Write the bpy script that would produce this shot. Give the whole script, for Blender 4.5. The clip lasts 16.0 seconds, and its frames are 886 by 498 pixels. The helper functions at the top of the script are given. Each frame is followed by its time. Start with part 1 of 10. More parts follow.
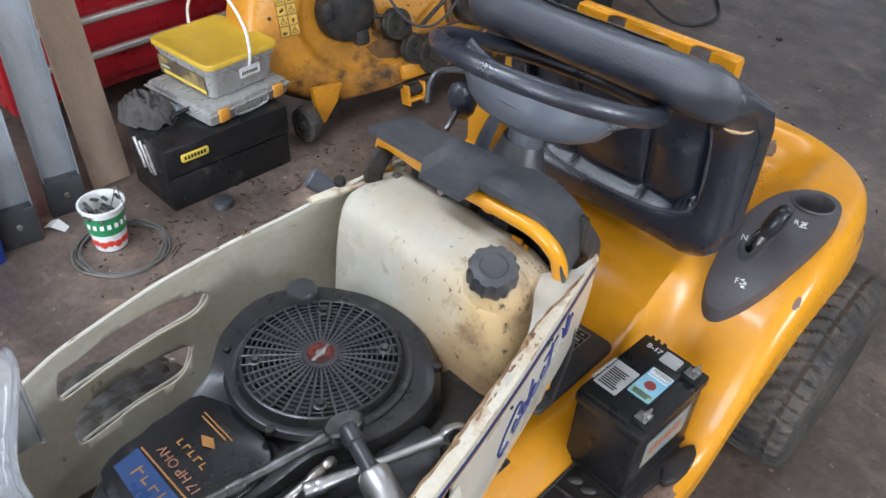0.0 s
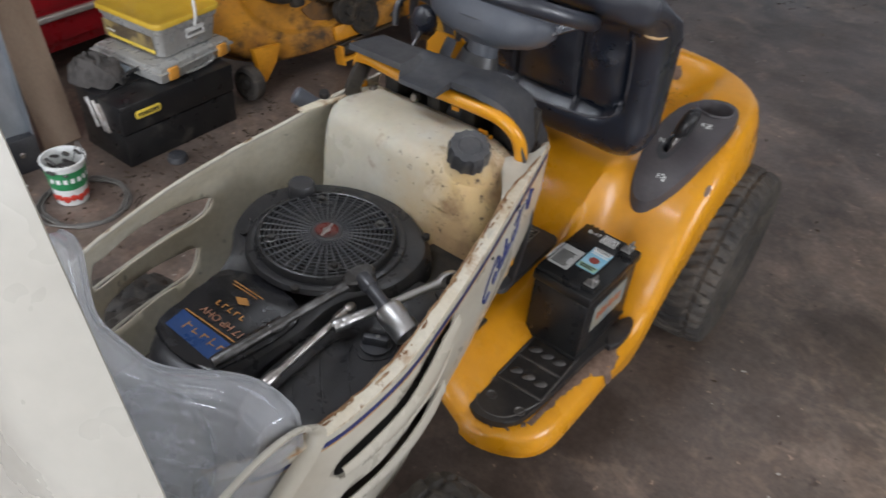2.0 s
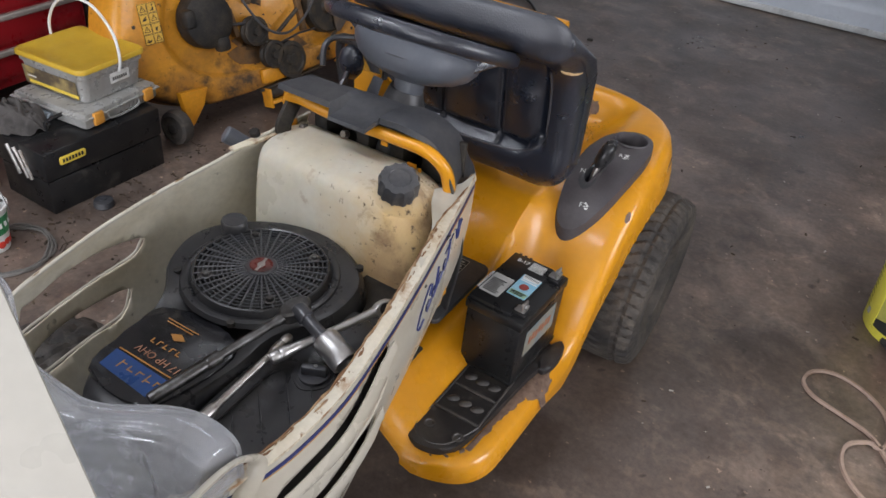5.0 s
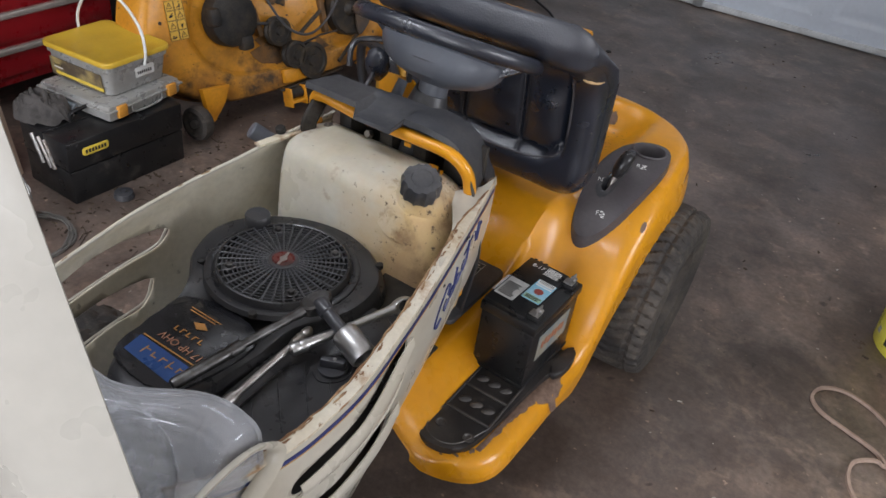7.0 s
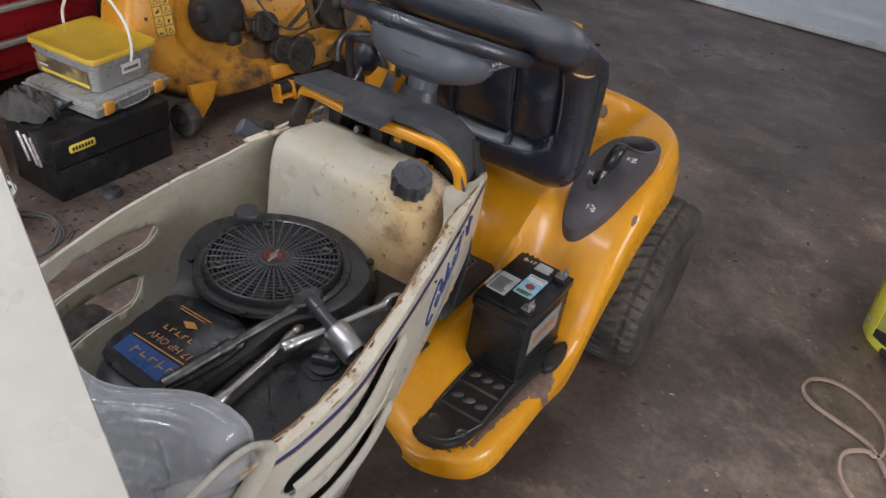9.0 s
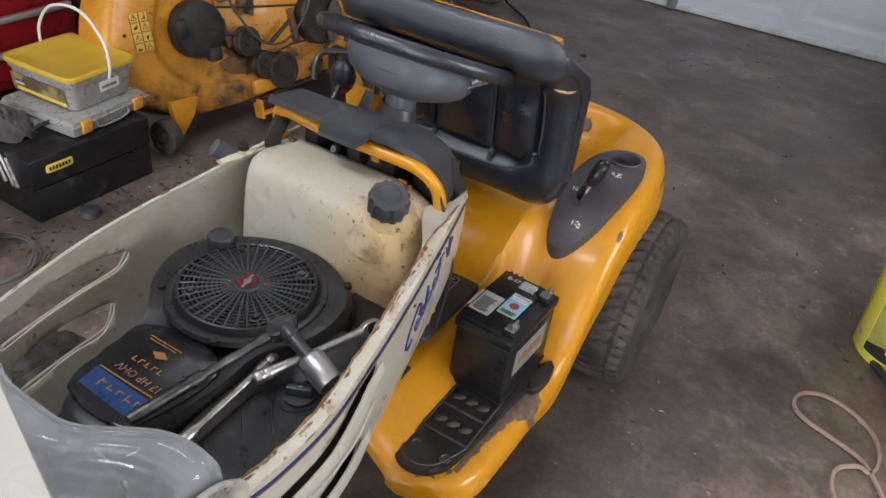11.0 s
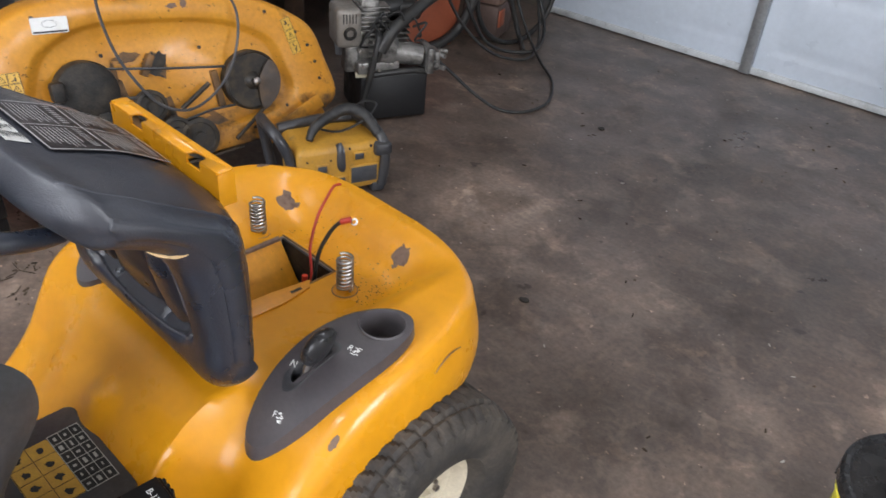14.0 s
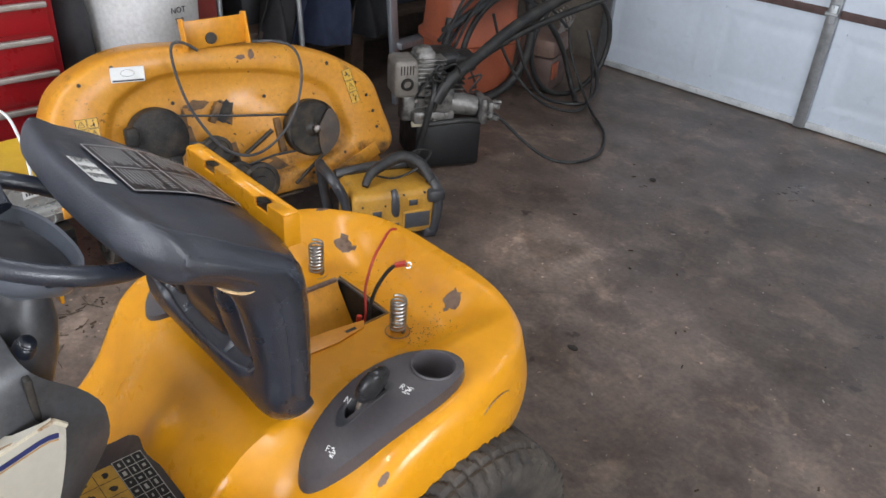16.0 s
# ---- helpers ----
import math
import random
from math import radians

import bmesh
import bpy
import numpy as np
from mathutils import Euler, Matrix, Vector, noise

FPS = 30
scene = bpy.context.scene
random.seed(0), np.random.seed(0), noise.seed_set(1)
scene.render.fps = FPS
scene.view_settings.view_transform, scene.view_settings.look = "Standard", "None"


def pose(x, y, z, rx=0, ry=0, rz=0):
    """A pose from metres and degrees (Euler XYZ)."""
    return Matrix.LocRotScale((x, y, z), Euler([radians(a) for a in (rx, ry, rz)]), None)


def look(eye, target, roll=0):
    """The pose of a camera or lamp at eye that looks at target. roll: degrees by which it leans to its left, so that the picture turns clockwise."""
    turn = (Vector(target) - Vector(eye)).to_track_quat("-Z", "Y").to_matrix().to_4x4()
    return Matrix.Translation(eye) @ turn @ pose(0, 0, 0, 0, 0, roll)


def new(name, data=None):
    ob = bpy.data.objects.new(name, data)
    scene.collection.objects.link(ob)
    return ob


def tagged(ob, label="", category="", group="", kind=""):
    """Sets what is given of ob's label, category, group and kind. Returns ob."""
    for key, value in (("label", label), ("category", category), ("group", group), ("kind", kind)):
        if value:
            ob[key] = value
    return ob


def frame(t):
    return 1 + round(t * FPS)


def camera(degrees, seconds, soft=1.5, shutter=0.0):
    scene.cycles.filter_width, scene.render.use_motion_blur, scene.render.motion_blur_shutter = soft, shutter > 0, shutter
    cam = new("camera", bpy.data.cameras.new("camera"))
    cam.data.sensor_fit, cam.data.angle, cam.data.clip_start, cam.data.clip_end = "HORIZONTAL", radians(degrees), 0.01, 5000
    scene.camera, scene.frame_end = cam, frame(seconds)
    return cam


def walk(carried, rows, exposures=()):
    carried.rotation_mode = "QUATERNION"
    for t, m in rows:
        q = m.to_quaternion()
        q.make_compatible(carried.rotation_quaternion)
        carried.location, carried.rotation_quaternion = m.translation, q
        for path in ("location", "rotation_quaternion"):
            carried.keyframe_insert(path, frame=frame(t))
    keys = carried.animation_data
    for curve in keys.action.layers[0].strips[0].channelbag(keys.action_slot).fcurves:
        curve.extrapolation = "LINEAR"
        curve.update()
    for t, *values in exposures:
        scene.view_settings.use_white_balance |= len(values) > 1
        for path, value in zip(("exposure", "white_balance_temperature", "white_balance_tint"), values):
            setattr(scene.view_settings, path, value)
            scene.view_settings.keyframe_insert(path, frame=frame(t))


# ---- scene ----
cam = camera(59.3, 16.0, shutter=0.5)
PATH = [
    (0, (0.558, -0.405, 1.335), (-0.476, 0.752, 0.073), 3.5),
    (0.5, (0.59, -0.425, 1.341), (-0.439, 0.728, 0.072), 3.9),
    (1, (0.612, -0.453, 1.341), (-0.402, 0.697, 0.058), 3.9),
    (1.5, (0.623, -0.555, 1.348), (-0.384, 0.601, 0.063), 3.0),
    (2, (0.643, -0.657, 1.331), (-0.209, 0.633, 0.063), 5.3),
    (2.5, (0.649, -0.676, 1.341), (-0.131, 0.694, 0.111), 6.8),
    (3, (0.65, -0.671, 1.343), (-0.124, 0.719, 0.131), 6.8),
    (3.5, (0.658, -0.68, 1.347), (-0.113, 0.73, 0.155), 6.3),
    (4, (0.662, -0.684, 1.341), (-0.097, 0.739, 0.16), 6.2),
    (6.5, (0.666, -0.707, 1.337), (-0.106, 0.728, 0.179), 7.8),
    (7, (0.661, -0.715, 1.339), (-0.117, 0.718, 0.18), 8.4),
    (7.5, (0.659, -0.707, 1.332), (-0.101, 0.731, 0.168), 8.9),
    (8, (0.664, -0.707, 1.336), (-0.093, 0.729, 0.168), 8.8),
    (8.5, (0.661, -0.711, 1.337), (-0.093, 0.725, 0.167), 8.5),
    (11, (0.654, -0.669, 1.337), (-0.09, 0.793, 0.191), 8.0),
    (11.5, (0.72, -0.536, 1.349), (-0.007, 0.933, 0.203), 4.3),
    (12, (0.869, -0.312, 1.365), (0.198, 1.174, 0.207), 5.9),
    (12.5, (0.873, -0.133, 1.35), (0.213, 1.366, 0.202), 6.2),
    (13, (0.845, 0.057, 1.367), (0.11, 1.559, 0.27), 4.9),
    (13.5, (0.941, 0.171, 1.358), (-0.023, 1.534, 0.258), 6.4),
    (14, (0.967, 0.224, 1.355), (-0.122, 1.474, 0.236), 5.1),
    (14.5, (0.943, 0.222, 1.369), (-0.188, 1.46, 0.278), 4.5),
    (15, (0.964, 0.219, 1.366), (-0.21, 1.436, 0.298), 4.9),
    (15.5, (0.984, 0.203, 1.369), (-0.222, 1.409, 0.324), 4.5),
    (16, (0.99, 0.191, 1.375), (-0.237, 1.392, 0.349), 4.1),
]
EXPOSURES = [(0, 0.01, 6120, 14), (1.5, -0.07, 6120, 14), (2.0, -0.62, 6580, 16), (2.5, -0.47, 6630, 17), (4.0, -0.43, 6630, 18), (6.5, -0.64, 6630, 18), (8.5, -0.64, 6630, 18), (11.0, -0.49, 6630, 17), (12.0, 0.08, 6480, 16), (13.0, -0.08, 6550, 16), (14.0, 0.03, 6560, 16), (16, 0.02, 6490, 15)]
walk(cam, [(t, look(eye, target, roll)) for t, eye, target, roll in PATH], EXPOSURES)


# ---- world and light ----
world = bpy.data.worlds.new("sky")
scene.world = world
world.use_nodes = True
wn = world.node_tree.nodes
sky = wn.new("ShaderNodeTexSky")
sky.sky_type, sky.sun_disc = "NISHITA", False
sky.sun_elevation, sky.sun_rotation = radians(48), radians(200)
wn["Background"].inputs["Strength"].default_value = 0.12
world.node_tree.links.new(sky.outputs["Color"], wn["Background"].inputs["Color"])


def sun_lamp(strength, elevation, heading, angle):
    data = bpy.data.lights.new("sun", "SUN")
    data.energy, data.angle, data.color = strength, radians(angle), (1.0, 0.95, 0.88)
    ob = new("sun", data)
    ob.matrix_world = pose(0, -8, 9, 90 - elevation, 0, heading)
    return ob


def area_lamp(name, place, target, width, height, power, colour=(0.88, 0.95, 1.0)):
    data = bpy.data.lights.new(name, "AREA")
    data.shape, data.size, data.size_y, data.energy, data.color = "RECTANGLE", width, height, power, colour
    ob = new(name, data)
    ob.matrix_world = look(place, target)
    return ob


sun_lamp(2.5, 48, 20, 0.5)
# daylight from behind the camera through an added doorway; added side window as fill
area_lamp("daylight_doorway", (0.40, -3.25, 1.25), (0.2, 1.0, 0.6), 4.6, 2.0, 224)
area_lamp("daylight_window", (3.55, 0.9, 1.6), (0.0, 0.9, 0.5), 1.5, 1.0, 78)

# overhead fill lamps, added out of view to lift the dark parts
area_lamp("tube_light_front", (-0.55, -0.6, 2.44), (-0.55, -0.6, 0.0), 1.2, 0.22, 32, (0.82, 0.92, 1.0))
area_lamp("tube_light_middle", (-0.5, 1.4, 2.44), (-0.5, 1.4, 0.0), 1.2, 0.22, 8, (0.84, 0.93, 1.0))
area_lamp("tube_light_rear", (0.6, 3.0, 2.44), (0.6, 3.0, 0.0), 1.2, 0.22, 7, (0.84, 0.93, 1.0))

# ---- materials ----


def mat(name, col, rough=0.5, metal=0.0, col2=None, scale=6.0, low=0.45, high=0.65, fine=0.12, bump=0.1, grain=250.0,
        spots=None, coat=0.0, trans=0.0, rvar=0.12, spec=0.5, stretch=None, sub=0.0, island=0.0):
    """Paint, plastic or metal: a base colour with a second tone in patches, fine grain, roughness that varies and a
    fine relief.
    spots: (colour, scale, from, to) for chips, dirt or a painted-in sheen."""
    m = bpy.data.materials.new(name)
    m.use_nodes = True
    n, l = m.node_tree.nodes, m.node_tree.links
    b = n["Principled BSDF"]
    tc = n.new("ShaderNodeTexCoord")
    at = tc.outputs["Object"]
    if stretch:
        mp = n.new("ShaderNodeMapping")
        mp.inputs["Scale"].default_value = stretch
        l.new(at, mp.inputs["Vector"])
        at = mp.outputs["Vector"]

    def noise_at(sc, detail=5.0, rgh=0.6):
        t = n.new("ShaderNodeTexNoise")
        t.inputs["Scale"].default_value, t.inputs["Detail"].default_value, t.inputs["Roughness"].default_value = sc, detail, rgh
        l.new(at, t.inputs["Vector"])
        return t.outputs["Fac"]

    def span(src, a, c, lo=0.0, hi=1.0):
        r = n.new("ShaderNodeMapRange")
        for k, v in zip(("From Min", "From Max", "To Min", "To Max"), (a, c, lo, hi)):
            r.inputs[k].default_value = v
        l.new(src, r.inputs["Value"])
        return r.outputs["Result"]

    def blend(kind, fac, a, c):
        x = n.new("ShaderNodeMixRGB")
        x.blend_type = kind
        for key, v in (("Fac", fac), ("Color1", a), ("Color2", c)):
            if isinstance(v, (float, int)):
                x.inputs[key].default_value = v
            elif isinstance(v, tuple):
                x.inputs[key].default_value = (*v, 1)
            else:
                l.new(v, x.inputs[key])
        return x.outputs["Color"]

    out = blend("MIX", span(noise_at(scale), low, high), tuple(col), tuple(col2 or [c * 0.78 for c in col]))
    tone = span(noise_at(scale * 14, 3.0), 0.25, 0.75, 1 - fine, 1 + fine)
    gray = n.new("ShaderNodeCombineColor")
    for k in ("Red", "Green", "Blue"):
        l.new(tone, gray.inputs[k])
    out = blend("MULTIPLY", 1.0, out, gray.outputs["Color"])
    if island:
        geo = n.new("ShaderNodeNewGeometry")
        g2 = n.new("ShaderNodeCombineColor")
        v = span(geo.outputs["Random Per Island"], 0, 1, 1 - island, 1 + island)
        for k in ("Red", "Green", "Blue"):
            l.new(v, g2.inputs[k])
        out = blend("MULTIPLY", 1.0, out, g2.outputs["Color"])
    rg = span(noise_at(scale * 2.3, 4.0), 0.3, 0.7, max(0.03, rough - rvar), min(1, rough + rvar))
    if spots:
        for sp in (spots if isinstance(spots[0], (tuple, list)) and isinstance(spots[0][0], (tuple, list)) else [spots]):
            src = noise_at(sp[1], 6.0, 0.65)
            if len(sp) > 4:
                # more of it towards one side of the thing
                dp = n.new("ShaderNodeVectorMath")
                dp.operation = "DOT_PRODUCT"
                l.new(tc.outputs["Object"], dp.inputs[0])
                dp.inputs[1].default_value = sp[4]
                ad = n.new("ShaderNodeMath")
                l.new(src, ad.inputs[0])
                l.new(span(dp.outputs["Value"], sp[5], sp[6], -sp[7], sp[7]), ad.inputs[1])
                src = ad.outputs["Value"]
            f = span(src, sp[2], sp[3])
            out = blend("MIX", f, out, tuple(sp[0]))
            mx = n.new("ShaderNodeMix")
            l.new(f, mx.inputs["Factor"])
            l.new(rg, mx.inputs["A"])
            mx.inputs["B"].default_value = 0.85
            rg = mx.outputs["Result"]
    l.new(out, b.inputs["Base Color"])
    l.new(rg, b.inputs["Roughness"])
    b.inputs["Metallic"].default_value = metal
    b.inputs["Specular IOR Level"].default_value = spec
    b.inputs["Coat Weight"].default_value = coat
    b.inputs["Coat Roughness"].default_value = 0.08
    b.inputs["Transmission Weight"].default_value = trans
    if sub:
        b.inputs["Subsurface Weight"].default_value = sub
        b.inputs["Subsurface Radius"].default_value = (0.02, 0.012, 0.006)
    if bump:
        bp = n.new("ShaderNodeBump")
        bp.inputs["Strength"].default_value, bp.inputs["Distance"].default_value = bump, 0.002
        l.new(noise_at(grain, 2.0), bp.inputs["Height"])
        l.new(bp.outputs["Normal"], b.inputs["Normal"])
    return m


YELLOW = mat("yellow_paint", (0.72, 0.305, 0.008), 0.30, col2=(0.69, 0.285, 0.008), scale=3, fine=0.05, bump=0.02, coat=0.20, rvar=0.07,
             spots=((0.28, 0.11, 0.02), 38, 0.73, 0.78))
YELLOW_CHIP = mat("bare_primer", (0.19, 0.12, 0.085), 0.75, col2=(0.10, 0.058, 0.04), scale=60, bump=0.3)
YELLOW_OLD = mat("worn_yellow_paint", (0.66, 0.275, 0.014), 0.40, col2=(0.57, 0.225, 0.014), scale=5, fine=0.12, bump=0.06, coat=0.1,
                 spots=[((0.20, 0.09, 0.025), 6, 0.60, 0.80), ((0.10, 0.05, 0.02), 55, 0.66, 0.72)])
DECK_YELLOW = mat("greasy_yellow_paint", (0.62, 0.270, 0.022), 0.42, col2=(0.55, 0.230, 0.022), scale=5, fine=0.12, bump=0.06, coat=0.1,
                  spots=[((0.30, 0.135, 0.03), 7, 0.54, 0.80, (0.0, -1.0, 0.0), -0.50, -0.14, 0.15), ((0.065, 0.040, 0.022), 12, 0.60, 0.80, (0.0, -1.0, 0.0), -0.46, -0.16, 0.17), ((0.10, 0.05, 0.02), 55, 0.63, 0.70), ((0.16, 0.075, 0.02), 9, 0.60, 0.74)])
CREAM = mat("cream_paint", (0.54, 0.51, 0.435), 0.32, col2=(0.485, 0.445, 0.36), scale=4, fine=0.05, bump=0.02, coat=0.2,
            spots=((0.22, 0.13, 0.06), 45, 0.72, 0.78))
CREAM_SPECK = mat("rust_specked_cream", (0.58, 0.53, 0.43), 0.42, col2=(0.50, 0.42, 0.30), scale=9, fine=0.10, bump=0.1, grain=120,
                  spots=[((0.20, 0.105, 0.045), 60, 0.60, 0.68), ((0.30, 0.17, 0.08), 14, 0.56, 0.70)])
RUST_FLAKE = mat("flaking_rust", (0.17, 0.085, 0.04), 0.9, col2=(0.36, 0.24, 0.13), scale=45, low=0.42, high=0.62, fine=0.25, bump=0.5, grain=160)
# paler copy of the cream paint, standing in for light on the far panel
CREAM_IN = mat("cream_panel_inside", (0.70, 0.66, 0.55), 0.45, col2=(0.61, 0.55, 0.42), scale=6, fine=0.08, bump=0.04,
               spots=((0.09, 0.075, 0.05), 18, 0.64, 0.72))
CREAM_RUST = mat("rusty_cream_rim", (0.68, 0.62, 0.48), 0.5, col2=(0.30, 0.16, 0.07), scale=22, low=0.5, high=0.62, fine=0.15, bump=0.3, grain=120)
BLACK = mat("black_plastic", (0.030, 0.031, 0.036), 0.36, col2=(0.045, 0.044, 0.045), scale=8, fine=0.2, bump=0.12, grain=500, rvar=0.10, spec=0.6,
            spots=[((0.11, 0.10, 0.085), 26, 0.64, 0.80), ((0.15, 0.135, 0.115), 110, 0.70, 0.80)])
BLACK_DUST = mat("dusty_black_plastic", (0.040, 0.042, 0.048), 0.42, col2=(0.068, 0.067, 0.070), scale=9, fine=0.2, bump=0.15, grain=400, spec=0.6,
                 spots=[((0.15, 0.135, 0.12), 70, 0.66, 0.78), ((0.20, 0.18, 0.16), 190, 0.70, 0.78)])
DARK = mat("dark_steel", (0.02, 0.019, 0.018), 0.6, metal=0.3, col2=(0.05, 0.04, 0.03), scale=14, fine=0.3, bump=0.2)
GREY_PANEL = mat("dark_grey_plastic", (0.066, 0.058, 0.063), 0.46, col2=(0.080, 0.071, 0.074), scale=10, fine=0.1, bump=0.25, grain=700)
# bluish base and thicker grey-blue top film paint in sky sheen besides dust
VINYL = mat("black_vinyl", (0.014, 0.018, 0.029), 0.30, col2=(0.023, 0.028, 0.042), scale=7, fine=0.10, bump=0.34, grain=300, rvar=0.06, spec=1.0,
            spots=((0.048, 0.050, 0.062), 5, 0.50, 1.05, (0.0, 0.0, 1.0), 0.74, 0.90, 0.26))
FOAM = mat("torn_foam", (0.62, 0.42, 0.22), 0.9, scale=80, bump=0.6, grain=300)
RUBBER = mat("tyre_rubber", (0.030, 0.027, 0.025), 0.78, col2=(0.075, 0.063, 0.052), scale=10, low=0.40, high=0.62, fine=0.25, bump=0.3, grain=300,
             spots=((0.15, 0.128, 0.10), 26, 0.58, 0.82))
RIM = mat("cream_wheel_paint", (0.62, 0.55, 0.42), 0.45, col2=(0.5, 0.43, 0.32), scale=14, fine=0.1, bump=0.06)
TANK = mat("tank_plastic", (0.62, 0.595, 0.515), 0.36, col2=(0.58, 0.53, 0.41), scale=5, low=0.42, high=0.7, fine=0.05, bump=0.1, grain=200, sub=0.15,
           spots=[((0.58, 0.41, 0.20), 4.0, 0.36, 0.72, (1.0, -0.2, -0.35), -0.36, -0.11, 0.26), ((0.36, 0.22, 0.115), 6.0, 0.54, 0.84, (0.85, -0.2, -0.55), -0.43, -0.19, 0.21),
                  ((0.12, 0.08, 0.05), 75, 0.64, 0.72, (1.0, -0.2, 0.2), -0.1, 0.28, 0.09), ((0.30, 0.19, 0.10), 17, 0.60, 0.76, (1.0, 0.0, 0.4), 0.1, 0.4, 0.09)])
# same cream paint, darkened to stand in for weaker light on the hood
HOOD_CREAM = mat("faded_cream_paint", (0.42, 0.405, 0.36), 0.30, col2=(0.41, 0.39, 0.345), scale=3, fine=0.04, bump=0.02, coat=0.15)
LENS = mat("clear_lens_plastic", (0.86, 0.88, 0.92), 0.07, trans=0.76, col2=(0.80, 0.81, 0.83), scale=9, fine=0.08, bump=0.34, grain=22, rvar=0.08)
ENGINE_BLACK = mat("engine_black", (0.020, 0.020, 0.022), 0.33, col2=(0.031, 0.030, 0.030), scale=9, fine=0.2, bump=0.10, grain=400, spec=0.45,
                   spots=[((0.10, 0.09, 0.075), 20, 0.64, 0.80), ((0.14, 0.125, 0.105), 130, 0.70, 0.79)])
WHITE_LABEL = mat("white_label", (0.74, 0.74, 0.72), 0.5, scale=20, fine=0.06, bump=0.02, col2=(0.66, 0.65, 0.6))
WHITE_INK = mat("white_ink", (0.78, 0.78, 0.76), 0.5, scale=30, bump=0)
BLACK_INK = mat("black_ink", (0.02, 0.02, 0.02), 0.5, scale=30, bump=0)
BLUE_INK = mat("navy_ink", (0.025, 0.035, 0.14), 0.4, scale=20, bump=0)
BLUE_LABEL = mat("blue_label", (0.011, 0.045, 0.15), 0.35, col2=(0.018, 0.065, 0.20), scale=9, bump=0.02)
PALE_BLUE = mat("pale_blue_label", (0.22, 0.50, 0.66), 0.4, col2=(0.36, 0.60, 0.72), scale=14, bump=0.02)
GREEN_LABEL = mat("green_label", (0.35, 0.55, 0.38), 0.4, scale=14, bump=0.02)
ORANGE_INK = mat("orange_ink", (0.85, 0.38, 0.06), 0.4, scale=20, bump=0)
RED_INK = mat("red_ink", (0.62, 0.05, 0.03), 0.4, scale=20, bump=0)
YELLOW_INK = mat("yellow_ink", (0.85, 0.62, 0.08), 0.4, scale=20, bump=0.02)
CHROME = mat("chrome", (0.46, 0.455, 0.45), 0.38, metal=1.0, col2=(0.55, 0.54, 0.53), scale=20, fine=0.08, bump=0.03, rvar=0.08)
STEEL = mat("worn_steel", (0.42, 0.40, 0.38), 0.38, metal=1.0, col2=(0.26, 0.22, 0.19), scale=25, fine=0.2, bump=0.15)
DARK_CHROME = mat("dull_chrome", (0.09, 0.087, 0.085), 0.40, metal=1.0, col2=(0.2, 0.2, 0.2), scale=25, fine=0.1, bump=0.06)
ALU = mat("aluminium", (0.42, 0.45, 0.48), 0.42, metal=0.75, col2=(0.33, 0.36, 0.39), scale=5, fine=0.1, bump=0.1, stretch=(4, 4, 0.4))

from mathutils.bvhtree import BVHTree


# ---- building blocks ----


def part(name, bm, material, parent=None, label="", smooth=True, angle=38):
    """Link a bmesh as one mesh object under a thing or part."""
    bmesh.ops.remove_doubles(bm, verts=bm.verts[:], dist=1e-5)
    bmesh.ops.recalc_face_normals(bm, faces=bm.faces[:])
    lim = radians(angle)
    for f in bm.faces:
        f.smooth = smooth
    for e in bm.edges:
        e.smooth = len(e.link_faces) == 2 and e.calc_face_angle(0) < lim
    me = bpy.data.meshes.new(name)
    bm.to_mesh(me)
    bm.free()
    for m in (material if isinstance(material, (list, tuple)) else [material]):
        me.materials.append(m)
    ob = new(name, me)
    if parent is not None:
        ob.parent = parent
    if label:
        ob["label"] = label
    return ob


def thing(name, m, label, category, group="", kind=""):
    ob = new(name)
    ob.empty_display_size = 0.05
    ob.matrix_world = m
    return tagged(ob, label, category, group, kind)


def xf(bm, verts, m):
    if m is not None:
        bmesh.ops.transform(bm, matrix=m, verts=verts)
    return verts


def add_box(bm, c, s, m=None, bev=0.0, seg=2):
    """A box with centre c and size s, its edges rounded, then moved by m."""
    vs = bmesh.ops.create_cube(bm, size=1.0)["verts"]
    for v in vs:
        v.co = Vector((v.co.x * s[0] + c[0], v.co.y * s[1] + c[1], v.co.z * s[2] + c[2]))
    if bev:
        es = list({e for v in vs for e in v.link_edges})
        r = bmesh.ops.bevel(bm, geom=es, offset=min(bev, min(s) * 0.49), segments=seg, profile=0.5, affect="EDGES")
        vs = list({v for f in r["faces"] for v in f.verts} | {v for v in vs if v.is_valid})
    return xf(bm, vs, m)


def frame_of(p0, p1):
    d = Vector(p1) - Vector(p0)
    return Matrix.Translation(p0) @ d.to_track_quat("Z", "Y").to_matrix().to_4x4(), d.length


def add_lathe(bm, prof, n=32, m=None):
    """Turn a profile of (radius, height) round the z axis."""
    rings = []
    for r, z in prof:
        if r < 1e-6:
            rings.append([bm.verts.new((0, 0, z))])
        else:
            rings.append([bm.verts.new((r * math.cos(2 * math.pi * k / n), r * math.sin(2 * math.pi * k / n), z)) for k in range(n)])
    for a, b in zip(rings, rings[1:]):
        for k in range(n):
            q = [a[k % len(a)], a[(k + 1) % n % len(a)], b[(k + 1) % n % len(b)], b[k % len(b)]]
            q = list(dict.fromkeys(q))
            if len(q) > 2:
                bm.faces.new(q)
    return xf(bm, [v for r in rings for v in r], m)


